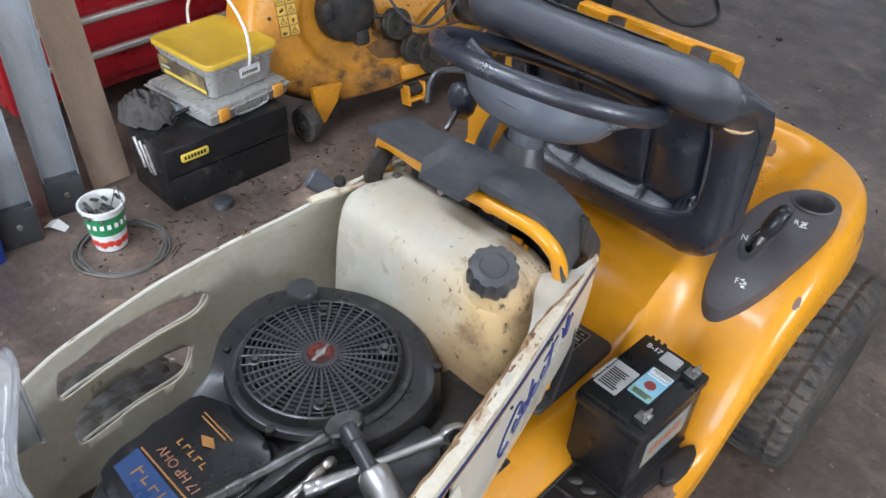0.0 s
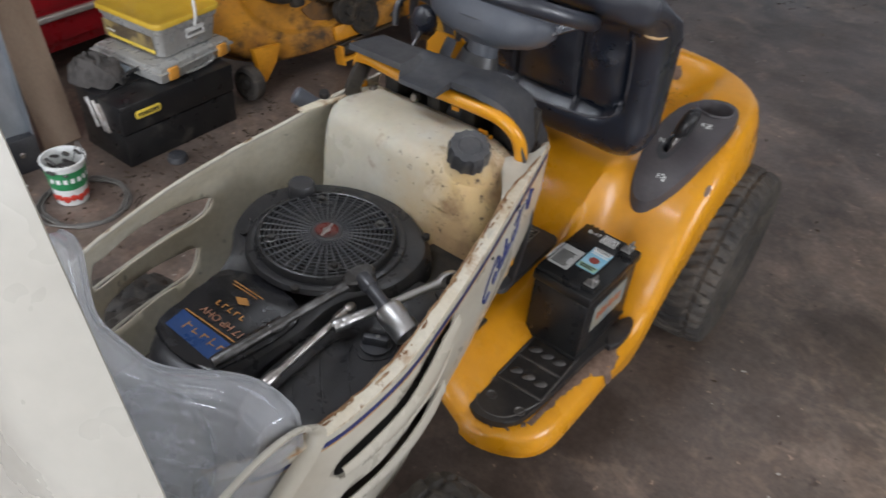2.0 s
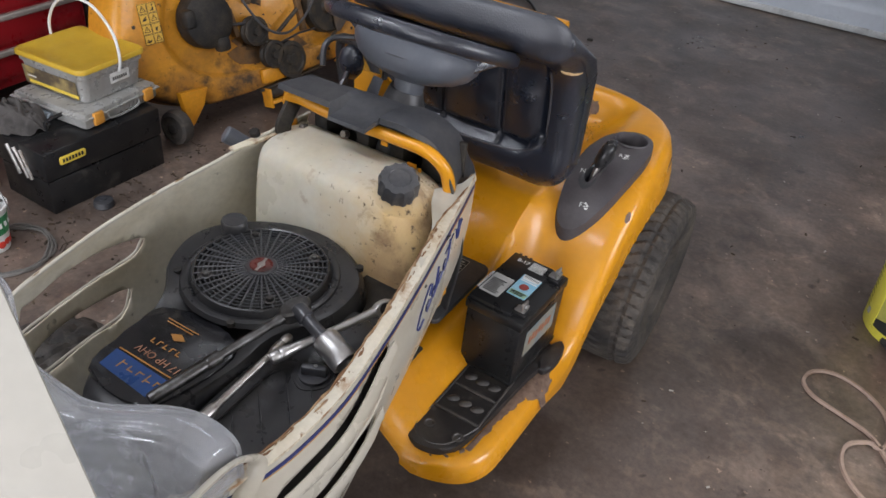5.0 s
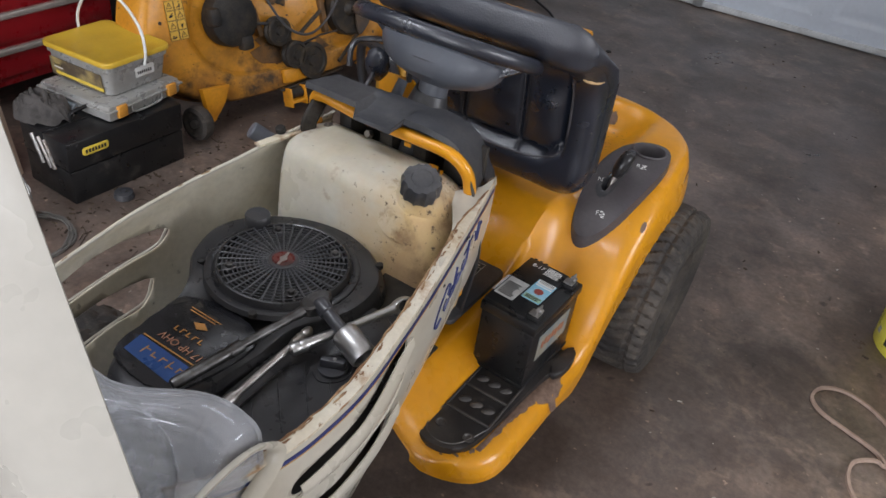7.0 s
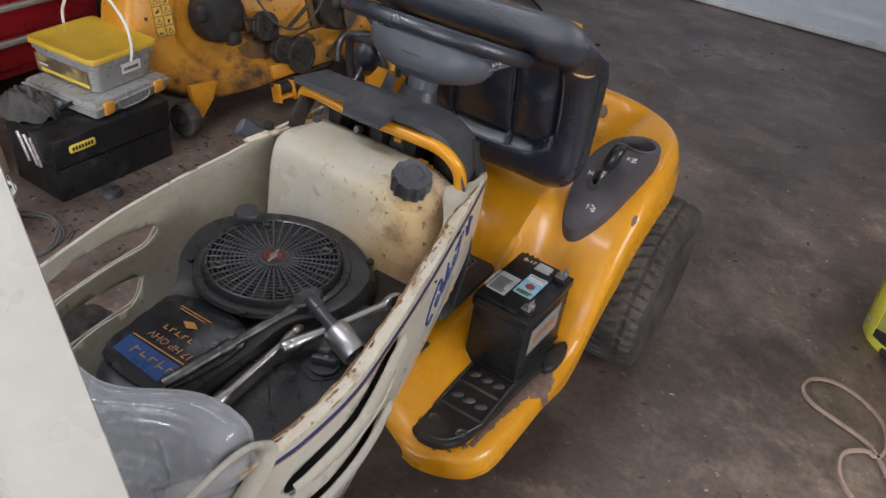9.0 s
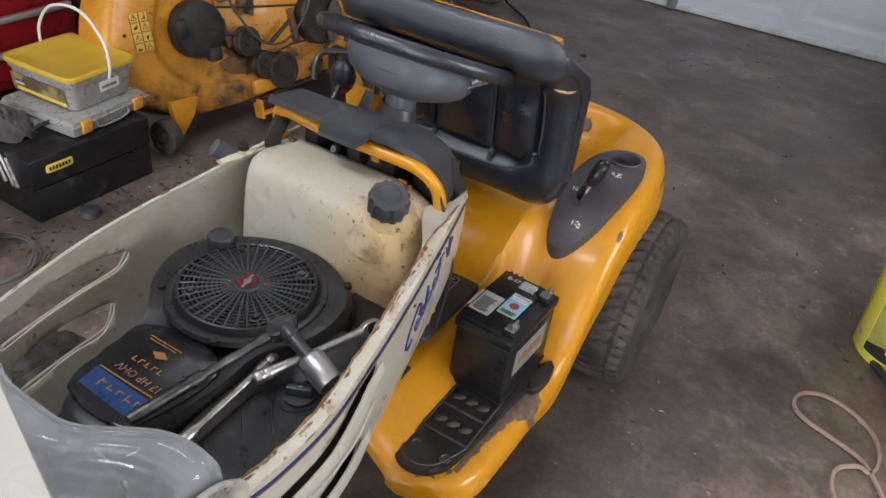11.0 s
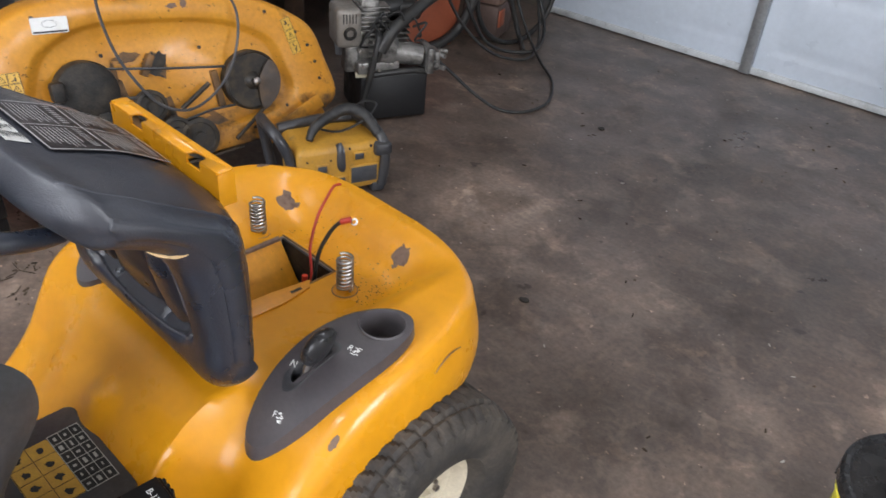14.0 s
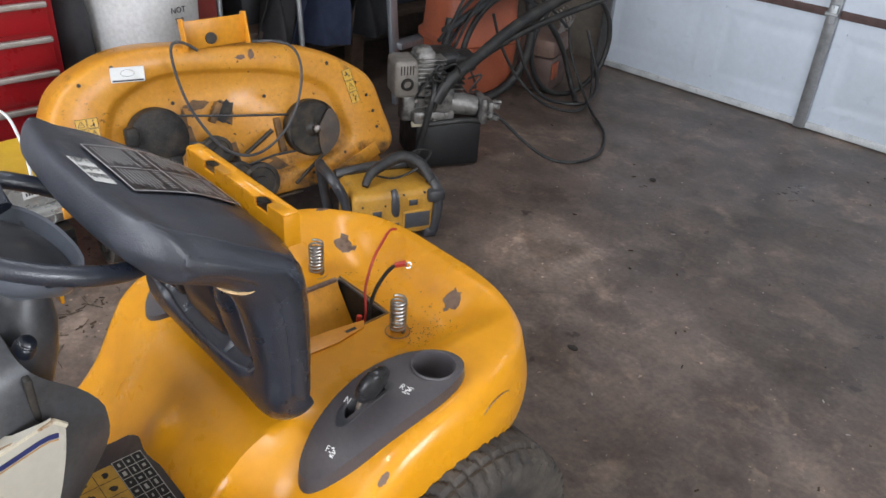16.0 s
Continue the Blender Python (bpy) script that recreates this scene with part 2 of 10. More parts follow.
def add_cyl(bm, p0, p1, r0, r1=None, n=20, bev=0.0):
    r1 = r0 if r1 is None else r1
    m, h = frame_of(p0, p1)
    b = min(bev, h * 0.4)
    prof = [(0, 0), (r0 - b, 0), (r0, b), (r1, h - b), (r1 - b, h), (0, h)] if b else [(0, 0), (r0, 0), (r1, h), (0, h)]
    return add_lathe(bm, prof, n, m)


def smooth_line(pts, k=6, closed=False):
    """A Catmull-Rom line through the points."""
    pts = [Vector(p) for p in pts]
    n, out = len(pts), []
    for i in range(n if closed else n - 1):
        g = (lambda j: pts[j % n]) if closed else (lambda j: pts[min(max(j, 0), n - 1)])
        a, b, c, d = g(i - 1), g(i), g(i + 1), g(i + 2)
        for j in range(k):
            t = j / k
            out.append(0.5 * ((2 * b) + (c - a) * t + (2 * a - 5 * b + 4 * c - d) * t * t + (3 * b - a - 3 * c + d) * t ** 3))
    return out if closed else out + [pts[-1]]


def add_tube(bm, pts, r, n=8, closed=False, k=0, flat=1.0):
    """A tube along a line; r is one radius or one for each point. flat squeezes it in its second direction."""
    pts = smooth_line(pts, k, closed) if k else [Vector(p) for p in pts]
    num = len(pts)
    rad = list(r) if isinstance(r, (list, tuple)) else [r] * num
    if len(rad) != num:
        rad = [float(v) for v in np.interp(np.linspace(0, 1, num), np.linspace(0, 1, len(rad)), rad)]
    tan = [((pts[(i + 1) % num] if closed or i + 1 < num else pts[i]) - (pts[i - 1] if closed or i else pts[i])).normalized() for i in range(num)]
    u = tan[0].orthogonal().normalized()
    rings = []
    for i in range(num):
        u = (u - tan[i] * u.dot(tan[i])).normalized()
        w = tan[i].cross(u)
        rings.append([bm.verts.new(pts[i] + rad[i] * (math.cos(2 * math.pi * j / n) * u + flat * math.sin(2 * math.pi * j / n) * w)) for j in range(n)])
    for i in range(num if closed else num - 1):
        a, b = rings[i], rings[(i + 1) % num]
        for j in range(n):
            bm.faces.new((a[j], a[(j + 1) % n], b[(j + 1) % n], b[j]))
    if not closed:
        bm.faces.new(rings[0][::-1])
        bm.faces.new(rings[-1])
    return [v for g in rings for v in g]


def add_loft(bm, rings, cap=True, ring_closed=True):
    vs = [[bm.verts.new(p) for p in g] for g in rings]
    n = len(vs[0])
    for a, b in zip(vs, vs[1:]):
        for j in range(n if ring_closed else n - 1):
            bm.faces.new((a[j], a[(j + 1) % n], b[(j + 1) % n], b[j]))
    if cap and ring_closed:
        bm.faces.new(vs[0][::-1])
        bm.faces.new(vs[-1])
    return [v for g in vs for v in g]


def add_prism(bm, pts, z0, z1, m=None, bev=0.0, seg=2):
    """A flat outline (x, y) raised from z0 to z1, with rounded rims."""
    a = [bm.verts.new((p[0], p[1], z0)) for p in pts]
    b = [bm.verts.new((p[0], p[1], z1)) for p in pts]
    n = len(pts)
    fs = [bm.faces.new(a[::-1]), bm.faces.new(b)] + [bm.faces.new((a[i], a[(i + 1) % n], b[(i + 1) % n], b[i])) for i in range(n)]
    vs = a + b
    if bev:
        es = list({e for f in fs[:2] for e in f.edges})
        r = bmesh.ops.bevel(bm, geom=es, offset=bev, segments=seg, profile=0.5, affect="EDGES")
        vs = list({v for f in r["faces"] for v in f.verts} | {v for v in vs if v.is_valid})
    return xf(bm, vs, m)


def round_rect(x0, x1, y0, y1, r, k=5):
    out = []
    for cx, cy, a0 in ((x1 - r, y1 - r, 0), (x0 + r, y1 - r, 90), (x0 + r, y0 + r, 180), (x1 - r, y0 + r, 270)):
        out += [(cx + r * math.cos(radians(a0 + 90 * j / k)), cy + r * math.sin(radians(a0 + 90 * j / k))) for j in range(k + 1)]
    return out


def add_sheet(bm, rows, thick, ring=False):
    """A curved sheet given by rows of points, with a thickness along its normals."""
    g = [[Vector(p) for p in r] for r in rows]
    nr, nc = len(g), len(g[0])

    def normal(i, j):
        a = g[min(i + 1, nr - 1)][j] - g[max(i - 1, 0)][j]
        b = g[i][min(j + 1, nc - 1)] - g[i][max(j - 1, 0)]
        c = a.cross(b)
        return c.normalized() if c.length > 1e-12 else Vector((0, 0, 1))

    top = [[bm.verts.new(g[i][j]) for j in range(nc)] for i in range(nr)]
    bot = [[bm.verts.new(g[i][j] - normal(i, j) * thick) for j in range(nc)] for i in range(nr)]
    for i in range(nr - 1):
        for j in range(nc - 1):
            bm.faces.new((top[i][j], top[i + 1][j], top[i + 1][j + 1], top[i][j + 1]))
            bm.faces.new((bot[i][j], bot[i][j + 1], bot[i + 1][j + 1], bot[i + 1][j]))
    for i in range(nr - 1):
        for j, s in ((0, 1), (nc - 1, -1)):
            bm.faces.new((top[i][j], bot[i][j], bot[i + 1][j], top[i + 1][j])[::s])
    for j in range(nc - 1):
        for i, s in ((0, -1), (nr - 1, 1)):
            bm.faces.new((top[i][j], bot[i][j], bot[i][j + 1], top[i][j + 1])[::s])
    return top


def cut(ob, cutters):
    """Cut the solid cutters (bmeshes) out of ob's mesh for good."""
    tmp = []
    for bm in cutters:
        c = part("cutter", bm, BLACK)
        mod = ob.modifiers.new("cut", "BOOLEAN")
        mod.object, mod.operation, mod.solver = c, "DIFFERENCE", "EXACT"
        c.matrix_world = ob.matrix_world
        tmp.append(c)
    bpy.context.view_layer.update()
    me = bpy.data.meshes.new_from_object(ob.evaluated_get(bpy.context.evaluated_depsgraph_get()))
    ob.modifiers.clear()
    ob.data = me
    for c in tmp:
        bpy.data.objects.remove(c)
    return ob


def text_part(name, words, size, m, material, parent, thick=0.0004, label=""):
    """Letters as a mesh, lying in the plane of m with m's x along the line."""
    cu = bpy.data.curves.new(name, "FONT")
    cu.body, cu.size, cu.extrude, cu.align_x, cu.align_y = words, size, thick, "CENTER", "CENTER"
    cu.resolution_u = 3
    tmp = new("letters", cu)
    bpy.context.view_layer.update()
    me = bpy.data.meshes.new_from_object(tmp.evaluated_get(bpy.context.evaluated_depsgraph_get()))
    bpy.data.objects.remove(tmp)
    me.transform(m)
    me.materials.clear()
    me.materials.append(material)
    ob = new(name, me)
    ob.parent = parent
    if label:
        ob["label"] = label
    return ob


def smoothstep(a, b, t):
    t = min(1.0, max(0.0, (t - a) / (b - a)))
    return t * t * (3 - 2 * t)


def curve_of(xs, ys):
    """A soft curve through (x, y) pairs."""
    def f(t):
        if t <= xs[0]:
            return ys[0]
        if t >= xs[-1]:
            return ys[-1]
        i = max(j for j in range(len(xs) - 1) if xs[j] <= t)
        sl = [(ys[j + 1] - ys[j]) / (xs[j + 1] - xs[j]) for j in range(len(xs) - 1)]

        def tang(j):
            if j == 0 or j == len(xs) - 1:
                return sl[0 if j == 0 else -1]
            return 0 if sl[j - 1] * sl[j] <= 0 else 2 * sl[j - 1] * sl[j] / (sl[j - 1] + sl[j])
        h = xs[i + 1] - xs[i]
        s = (t - xs[i]) / h
        return ((2 * s ** 3 - 3 * s * s + 1) * ys[i] + (s ** 3 - 2 * s * s + s) * h * tang(i)
                + (-2 * s ** 3 + 3 * s * s) * ys[i + 1] + (s ** 3 - s * s) * h * tang(i + 1))
    return f


def bars(bm, x0, x1, y0, y1, rows, rng, m, thick=0.0003, gap=0.45, ragged=0.3):
    """Rows of plain bars in place of small print."""
    h = (y1 - y0) / rows
    for i in range(rows):
        w = (x1 - x0) * (1 - ragged * rng.random())
        add_box(bm, (x0 + w / 2, y1 - h * (i + 0.5), thick / 2), (w, h * (1 - gap), thick), m)


# ---- the garage ----
def concrete(name):
    m = bpy.data.materials.new(name)
    m.use_nodes = True
    n, l = m.node_tree.nodes, m.node_tree.links
    b = n["Principled BSDF"]
    tc = n.new("ShaderNodeTexCoord")

    def noise_at(sc, detail, rgh=0.6, dist=0.0):
        t = n.new("ShaderNodeTexNoise")
        for k, v in zip(("Scale", "Detail", "Roughness", "Distortion"), (sc, detail, rgh, dist)):
            t.inputs[k].default_value = v
        l.new(tc.outputs["Object"], t.inputs["Vector"])
        return t.outputs["Fac"]

    def ramp(src, *stops):
        r = n.new("ShaderNodeValToRGB")
        while len(r.color_ramp.elements) < len(stops):
            r.color_ramp.elements.new(0.5)
        for e, (at, c) in zip(r.color_ramp.elements, stops):
            e.position, e.color = at, (*c, 1)
        l.new(src, r.inputs["Fac"])
        return r.outputs["Color"]

    def mix(kind, fac, a, c):
        x = n.new("ShaderNodeMixRGB")
        x.blend_type = kind
        for key, v in (("Fac", fac), ("Color1", a), ("Color2", c)):
            if isinstance(v, float):
                x.inputs[key].default_value = v
            else:
                l.new(v, x.inputs[key])
        return x.outputs["Color"]

    big = ramp(noise_at(0.9, 6, 0.62, 0.0), (0.32, (0.078, 0.059, 0.050)), (0.50, (0.115, 0.088, 0.074)), (0.68, (0.160, 0.125, 0.107)))
    mid = ramp(noise_at(5.0, 9, 0.66), (0.34, (0.74, 0.72, 0.70)), (0.50, (1.0, 1.0, 1.0)), (0.66, (1.30, 1.28, 1.25)))
    pale = ramp(noise_at(2.3, 8, 0.66, 0.15), (0.545, (1.0, 1.0, 1.0)), (0.575, (1.30, 1.28, 1.25)), (0.70, (1.65, 1.62, 1.56)))
    wisp = ramp(noise_at(6.5, 5, 0.60, 0.5), (0.585, (1.0, 1.0, 1.0)), (0.62, (1.32, 1.30, 1.27)), (0.74, (1.55, 1.52, 1.46)))
    # pale traces that wander like dried tide lines, here and there
    trace = ramp(noise_at(2.6, 4, 0.55, 0.4), (0.474, (1.0, 1.0, 1.0)), (0.492, (1.18, 1.17, 1.14)), (0.498, (1.18, 1.17, 1.14)), (0.516, (1.0, 1.0, 1.0)))
    brown = ramp(noise_at(3.4, 6, 0.62, 0.1), (0.40, (0.80, 0.76, 0.73)), (0.47, (1.0, 1.0, 1.0)), (0.56, (1.04, 1.0, 0.97)))
    oil = ramp(noise_at(1.5, 7, 0.66), (0.34, (0.64, 0.63, 0.62)), (0.45, (1.0, 1.0, 1.0)))
    spall = ramp(noise_at(11.0, 4, 0.5, 0.3), (0.275, (0.45, 0.43, 0.42)), (0.31, (1.0, 1.0, 1.0)))
    fine = ramp(noise_at(60, 6, 0.72), (0.3, (0.72, 0.72, 0.72)), (0.7, (1.28, 1.28, 1.27)))
    specks = mix("MULTIPLY", 1.0, ramp(noise_at(48, 2, 0.5), (0.70, (1.0, 1.0, 1.0)), (0.74, (2.5, 2.42, 2.25))), ramp(noise_at(37, 3, 0.5), (0.235, (0.42, 0.40, 0.38)), (0.27, (1.0, 1.0, 1.0))))
    # thin wandering cracks
    vo = n.new("ShaderNodeTexVoronoi")
    vo.feature = "DISTANCE_TO_EDGE"
    vo.inputs["Scale"].default_value = 0.8
    wob = n.new("ShaderNodeTexNoise")
    wob.inputs["Scale"].default_value, wob.inputs["Detail"].default_value = 5.0, 6.0
    l.new(tc.outputs["Object"], wob.inputs["Vector"])
    l.new(mix("ADD", 0.35, tc.outputs["Object"], wob.outputs["Color"]), vo.inputs["Vector"])
    crack = ramp(vo.outputs["Distance"], (0.0, (1.5, 1.48, 1.42)), (0.006, (1.0, 1.0, 1.0)))
    gate = mix("MIX", ramp(noise_at(1.3, 3), (0.54, (0.0, 0.0, 0.0)), (0.60, (1.0, 1.0, 1.0))), ramp(noise_at(1.0, 1), (0.0, (1.0, 1.0, 1.0)), (1.0, (1.0, 1.0, 1.0))), crack)
    c = big
    sep = n.new("ShaderNodeVectorMath")
    sep.operation = "ADD"
    wn2 = n.new("ShaderNodeTexNoise")
    wn2.inputs["Scale"].default_value, wn2.inputs["Detail"].default_value, wn2.inputs["Roughness"].default_value = 9.0, 8.0, 0.7
    l.new(tc.outputs["Object"], wn2.inputs["Vector"])
    l.new(tc.outputs["Object"], sep.inputs[0])
    sc2 = n.new("ShaderNodeVectorMath")
    sc2.operation = "MULTIPLY_ADD"
    l.new(wn2.outputs["Color"], sc2.inputs[0])
    sc2.inputs[1].default_value, sc2.inputs[2].default_value = (0.22, 0.22, 0), (-0.11, -0.11, 0)
    l.new(sc2.outputs["Vector"], sep.inputs[1])

    def tone_patch(x, y, r, gain):
        """A ragged patch on the slab, for spill marks and for painted-in daylight."""
        d = n.new("ShaderNodeVectorMath")
        d.operation = "DISTANCE"
        l.new(sep.outputs["Vector"], d.inputs[0])
        d.inputs[1].default_value = (x, y, 0)
        q = n.new("ShaderNodeMath")
        q.operation = "DIVIDE"
        l.new(d.outputs["Value"], q.inputs[0])
        q.inputs[1].default_value = r * 2
        return ramp(q.outputs["Value"], (0.22, (gain, gain, gain * 0.98)), (0.62, (1.0, 1.0, 1.0)))

    # patches at x 1.05 and 0.95 paint stronger daylight onto the near floor
    marks = [tone_patch(-0.46, 2.08, 0.24, 2.0), tone_patch(0.345, 1.43, 0.055, 2.0), tone_patch(0.64, 1.80, 0.10, 1.5), tone_patch(1.0, 2.1, 0.2, 1.6), tone_patch(-0.1, 2.95, 0.4, 0.75), tone_patch(0.45, 2.45, 0.35, 0.82), tone_patch(0.5, 0.95, 0.2, 0.75), tone_patch(0.75, 1.55, 0.12, 1.5), tone_patch(0.2, 2.0, 0.15, 1.4), tone_patch(1.05, 0.45, 0.42, 1.28), tone_patch(0.95, 1.05, 0.26, 1.25), tone_patch(1.35, 1.75, 0.22, 1.3)]
    for k in [mid, pale, wisp, trace, brown, oil, spall, fine, specks, gate] + marks:
        c = mix("MULTIPLY", 1.0, c, k)
    l.new(c, b.inputs["Base Color"])
    rr = ramp(noise_at(2.6, 6), (0.3, (0.27, 0.27, 0.27)), (0.7, (0.50, 0.50, 0.50)))
    l.new(rr, b.inputs["Roughness"])
    bp = n.new("ShaderNodeBump")
    bp.inputs["Strength"].default_value, bp.inputs["Distance"].default_value = 0.16, 0.004
    l.new(noise_at(35, 6, 0.7), bp.inputs["Height"])
    l.new(bp.outputs["Normal"], b.inputs["Normal"])
    return m


CONCRETE = concrete("garage_concrete")
WALL = mat("dark_boarding", (0.20, 0.17, 0.14), 0.85, col2=(0.12, 0.10, 0.085), scale=3, bump=0.2, grain=60)
PLASTER = mat("pale_plasterboard", (0.80, 0.79, 0.75), 0.9, col2=(0.74, 0.73, 0.69), scale=2, bump=0.1)
DOOR_WHITE = mat("white_door_enamel", (0.60, 0.66, 0.74), 0.36, col2=(0.55, 0.61, 0.68), scale=2.2, fine=0.04, bump=0.06, grain=150,
                 spots=((0.35, 0.33, 0.30), 26, 0.72, 0.82))
GALV = mat("galvanised_steel", (0.45, 0.47, 0.48), 0.45, metal=0.85, col2=(0.33, 0.35, 0.36), scale=14, fine=0.15, bump=0.08)
GROUND = mat("driveway", (0.24, 0.22, 0.2), 0.9, scale=1.2, col2=(0.17, 0.16, 0.14), bump=0.3, grain=80)

X0, X1, Y0, Y1, TOP = -2.75, 3.6, -3.3, 4.35, 2.55


def slab(name, x0, x1, y0, y1, z0, z1, material, label="", parent=None):
    bm = bmesh.new()
    add_box(bm, ((x0 + x1) / 2, (y0 + y1) / 2, (z0 + z1) / 2), (x1 - x0, y1 - y0, z1 - z0))
    ob = part(name, bm, material, parent, smooth=False)
    if parent is None:
        tagged(ob, label, "", "", "structure")
    return ob


slab("floor", X0 - 0.2, X1 + 0.2, Y0 - 0.2, Y1 + 0.2, -0.15, 0.0, CONCRETE, "stained worn grey concrete garage floor")
slab("ceiling", X0 - 0.2, X1 + 0.2, Y0 - 0.2, Y1 + 0.2, TOP, TOP + 0.12, PLASTER, "pale plasterboard garage ceiling")
slab("wall_west", X0 - 0.15, X0, Y0, Y1, 0, TOP, WALL, "dark boarded garage wall behind the clutter")
slab("wall_east_south", X1, X1 + 0.15, Y0, 0.15, 0, TOP, PLASTER, "pale garage side wall")
slab("wall_east_north", X1, X1 + 0.15, 1.65, Y1, 0, TOP, PLASTER, "pale garage side wall")
# window and doorway openings are added, out of view, to let daylight in
slab("wall_east_below_window", X1, X1 + 0.15, 0.15, 1.65, 0, 1.1, PLASTER, "pale wall below the added window opening")
slab("wall_east_above_window", X1, X1 + 0.15, 0.15, 1.65, 2.1, TOP, PLASTER, "pale wall above the added window opening")
slab("wall_south_west", X0, -1.95, Y0 - 0.15, Y0, 0, TOP, PLASTER, "pale garage wall beside the added doorway")
slab("wall_south_east", 2.75, X1, Y0 - 0.15, Y0, 0, TOP, PLASTER, "pale garage wall beside the added doorway")
slab("wall_south_lintel", -1.95, 2.75, Y0 - 0.15, Y0, 2.25, TOP, PLASTER, "pale lintel over the added doorway")
# unseen ground sheet, added to bounce daylight inside
slab("ground", -60, 60, -80, Y0 - 0.2, -0.3, -0.04, GROUND, "grey driveway added outside the unseen doorway for bounced light")

# sectional garage door, closed, turned a little against the tractor
DOOR = pose(-1.70, 3.996, 0, 0, 0, 3.1)
door = thing("door_1", DOOR, "closed white sectional garage door with pressed panels", "garage door", kind="structure")
DW, SH = 2.56, 0.53
for row in range(4):
    bm = bmesh.new()
    z0 = 0.035 + row * SH
    xs = [0.0]
    for col in range(4):
        cx = DW * (col + 0.5) / 4 + (0.015 if col < 2 else -0.015)
        xs += [cx - 0.27, cx + 0.27]
    xs.append(DW)
    # rails and stiles of the section round its pressed panels, on a backing sheet
    add_box(bm, (DW / 2, 0.032, z0 + SH / 2 - 0.003), (DW, 0.030, SH - 0.006), None, 0.003)
    for za, zb in ((z0, z0 + SH / 2 - 0.185), (z0 + SH / 2 + 0.185, z0 + SH - 0.006)):
        add_box(bm, (DW / 2, 0.0105, (za + zb) / 2), (DW, 0.014, zb - za), None, 0.0)
    for xa, xb in zip(xs[::2], xs[1::2]):
        add_box(bm, ((xa + xb) / 2, 0.0105, z0 + SH / 2), (xb - xa, 0.014, 0.37), None, 0.0)
    for col in range(4):
        cx = DW * (col + 0.5) / 4 + (0.015 if col < 2 else -0.015)
        # a pressed panel: a soft trough round a field level with the door
        rings = []
        for inset, depth in ((0.0, 0.0036), (0.010, 0.0042), (0.024, 0.0072), (0.040, 0.0082), (0.058, 0.0060), (0.074, 0.0040), (0.086, 0.0034), (0.10, 0.0034)):
            rings.append([(x, depth, z) for x, z in round_rect(cx - 0.27 + inset, cx + 0.27 - inset, z0 + SH / 2 - 0.185 + inset, z0 + SH / 2 + 0.185 - inset, 0.012, 3)])
        add_loft(bm, rings[::-1], cap=False)
        bm.faces.new([bm.verts.new(p) for p in rings[-1]])
    part("door_section", bm, DOOR_WHITE, door)
for row in range(1, 4):
    bm = bmesh.new()
    add_box(bm, (DW / 2, 0.008, 0.034 + row * SH), (DW, 0.03, 0.038), None, 0.006)
    part("section_joint", bm, mat("door_joint_dirt", (0.10, 0.06, 0.055), 0.8, scale=20) if row == 1 else bpy.data.materials["door_joint_dirt"], door, "dark brown joint between door sections")
bm = bmesh.new()
add_box(bm, (DW / 2, 0.012, 0.022), (DW, 0.05, 0.034), None, 0.008)
part("bottom_rail", bm, mat("weather_strip", (0.62, 0.64, 0.65), 0.5, scale=10, spots=((0.2, 0.18, 0.16), 20, 0.6, 0.8)), door, "white weather strip")
for x, w in ((1.235, 0.055), (0.03, 0.05), (DW - 0.035, 0.06)):
    bm = bmesh.new()
    add_box(bm, (x, -0.012, 0.020 + 2 * SH), (w, 0.03, 4 * SH + 0.03), None, 0.002)
    for row in range(1, 4):
        z = 0.035 + row * SH
        add_box(bm, (x, -0.034, z), (w * 0.8, 0.02, 0.09), None, 0.006)
        add_cyl(bm, (x - 0.03, -0.04, z), (x + 0.03, -0.04, z), 0.009, n=10)
        for dz in (-0.032, 0.032):
            add_cyl(bm, (x, -0.03, z + dz), (x, -0.05, z + dz), 0.006, n=8)
    part("hinge_stile", bm, GALV, door, "galvanised hinge stile")
bm = bmesh.new()
add_box(bm, (2.36, -0.0125, 0.40), (0.05, 0.001, 0.035), pose(0, 0, 0))
part("sticker", bm, mat("pink_sticker", (0.6, 0.35, 0.35), 0.6, scale=30), door, "small torn pink sticker")
for ob_x in (DW + 0.045,):
    bm = bmesh.new()
    add_box(bm, (ob_x, -0.01, 1.05), (0.012, 0.09, 2.1), None, 0.002)
    add_box(bm, (ob_x + 0.03, 0.03, 1.05), (0.06, 0.012, 2.1), None, 0.002)
    for z in (0.15, 0.7, 1.3):
        add_box(bm, (ob_x + 0.02, 0.0, z), (0.05, 0.05, 0.03), None, 0.003)
    part("track", bm, GALV, door, "galvanised door track")
slab("wall_north_west", -3.0, -1.74, 4.02, 4.3, 0, TOP, WALL, "dark wall beside the garage door")
slab("wall_north_east", 0.98, X1 + 0.1, 4.16, 4.4, 0, TOP, WALL, "dark wall beside the garage door")
slab("wall_north_lintel", -1.74, 0.98, 4.14, 4.4, 2.16, TOP, WALL, "dark lintel over the garage door")
# ceiling trays added above the fill lamps, out of view
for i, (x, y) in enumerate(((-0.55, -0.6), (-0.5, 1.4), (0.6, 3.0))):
    fit_ = thing("ceiling_light", pose(x, y, TOP), "white ceiling tray added above an overhead fill lamp, out of view", "ceiling light", "ceiling lights")
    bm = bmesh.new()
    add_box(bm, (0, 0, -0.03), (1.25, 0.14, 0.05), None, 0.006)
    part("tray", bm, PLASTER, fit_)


# ---- the lawn tractor: its front points to -y, its centre line is x = 0 ----
tractor = thing("lawn_tractor", pose(0, 0, 0), "worn yellow and cream lawn tractor, hood raised, seat tipped forward", "lawn tractor")


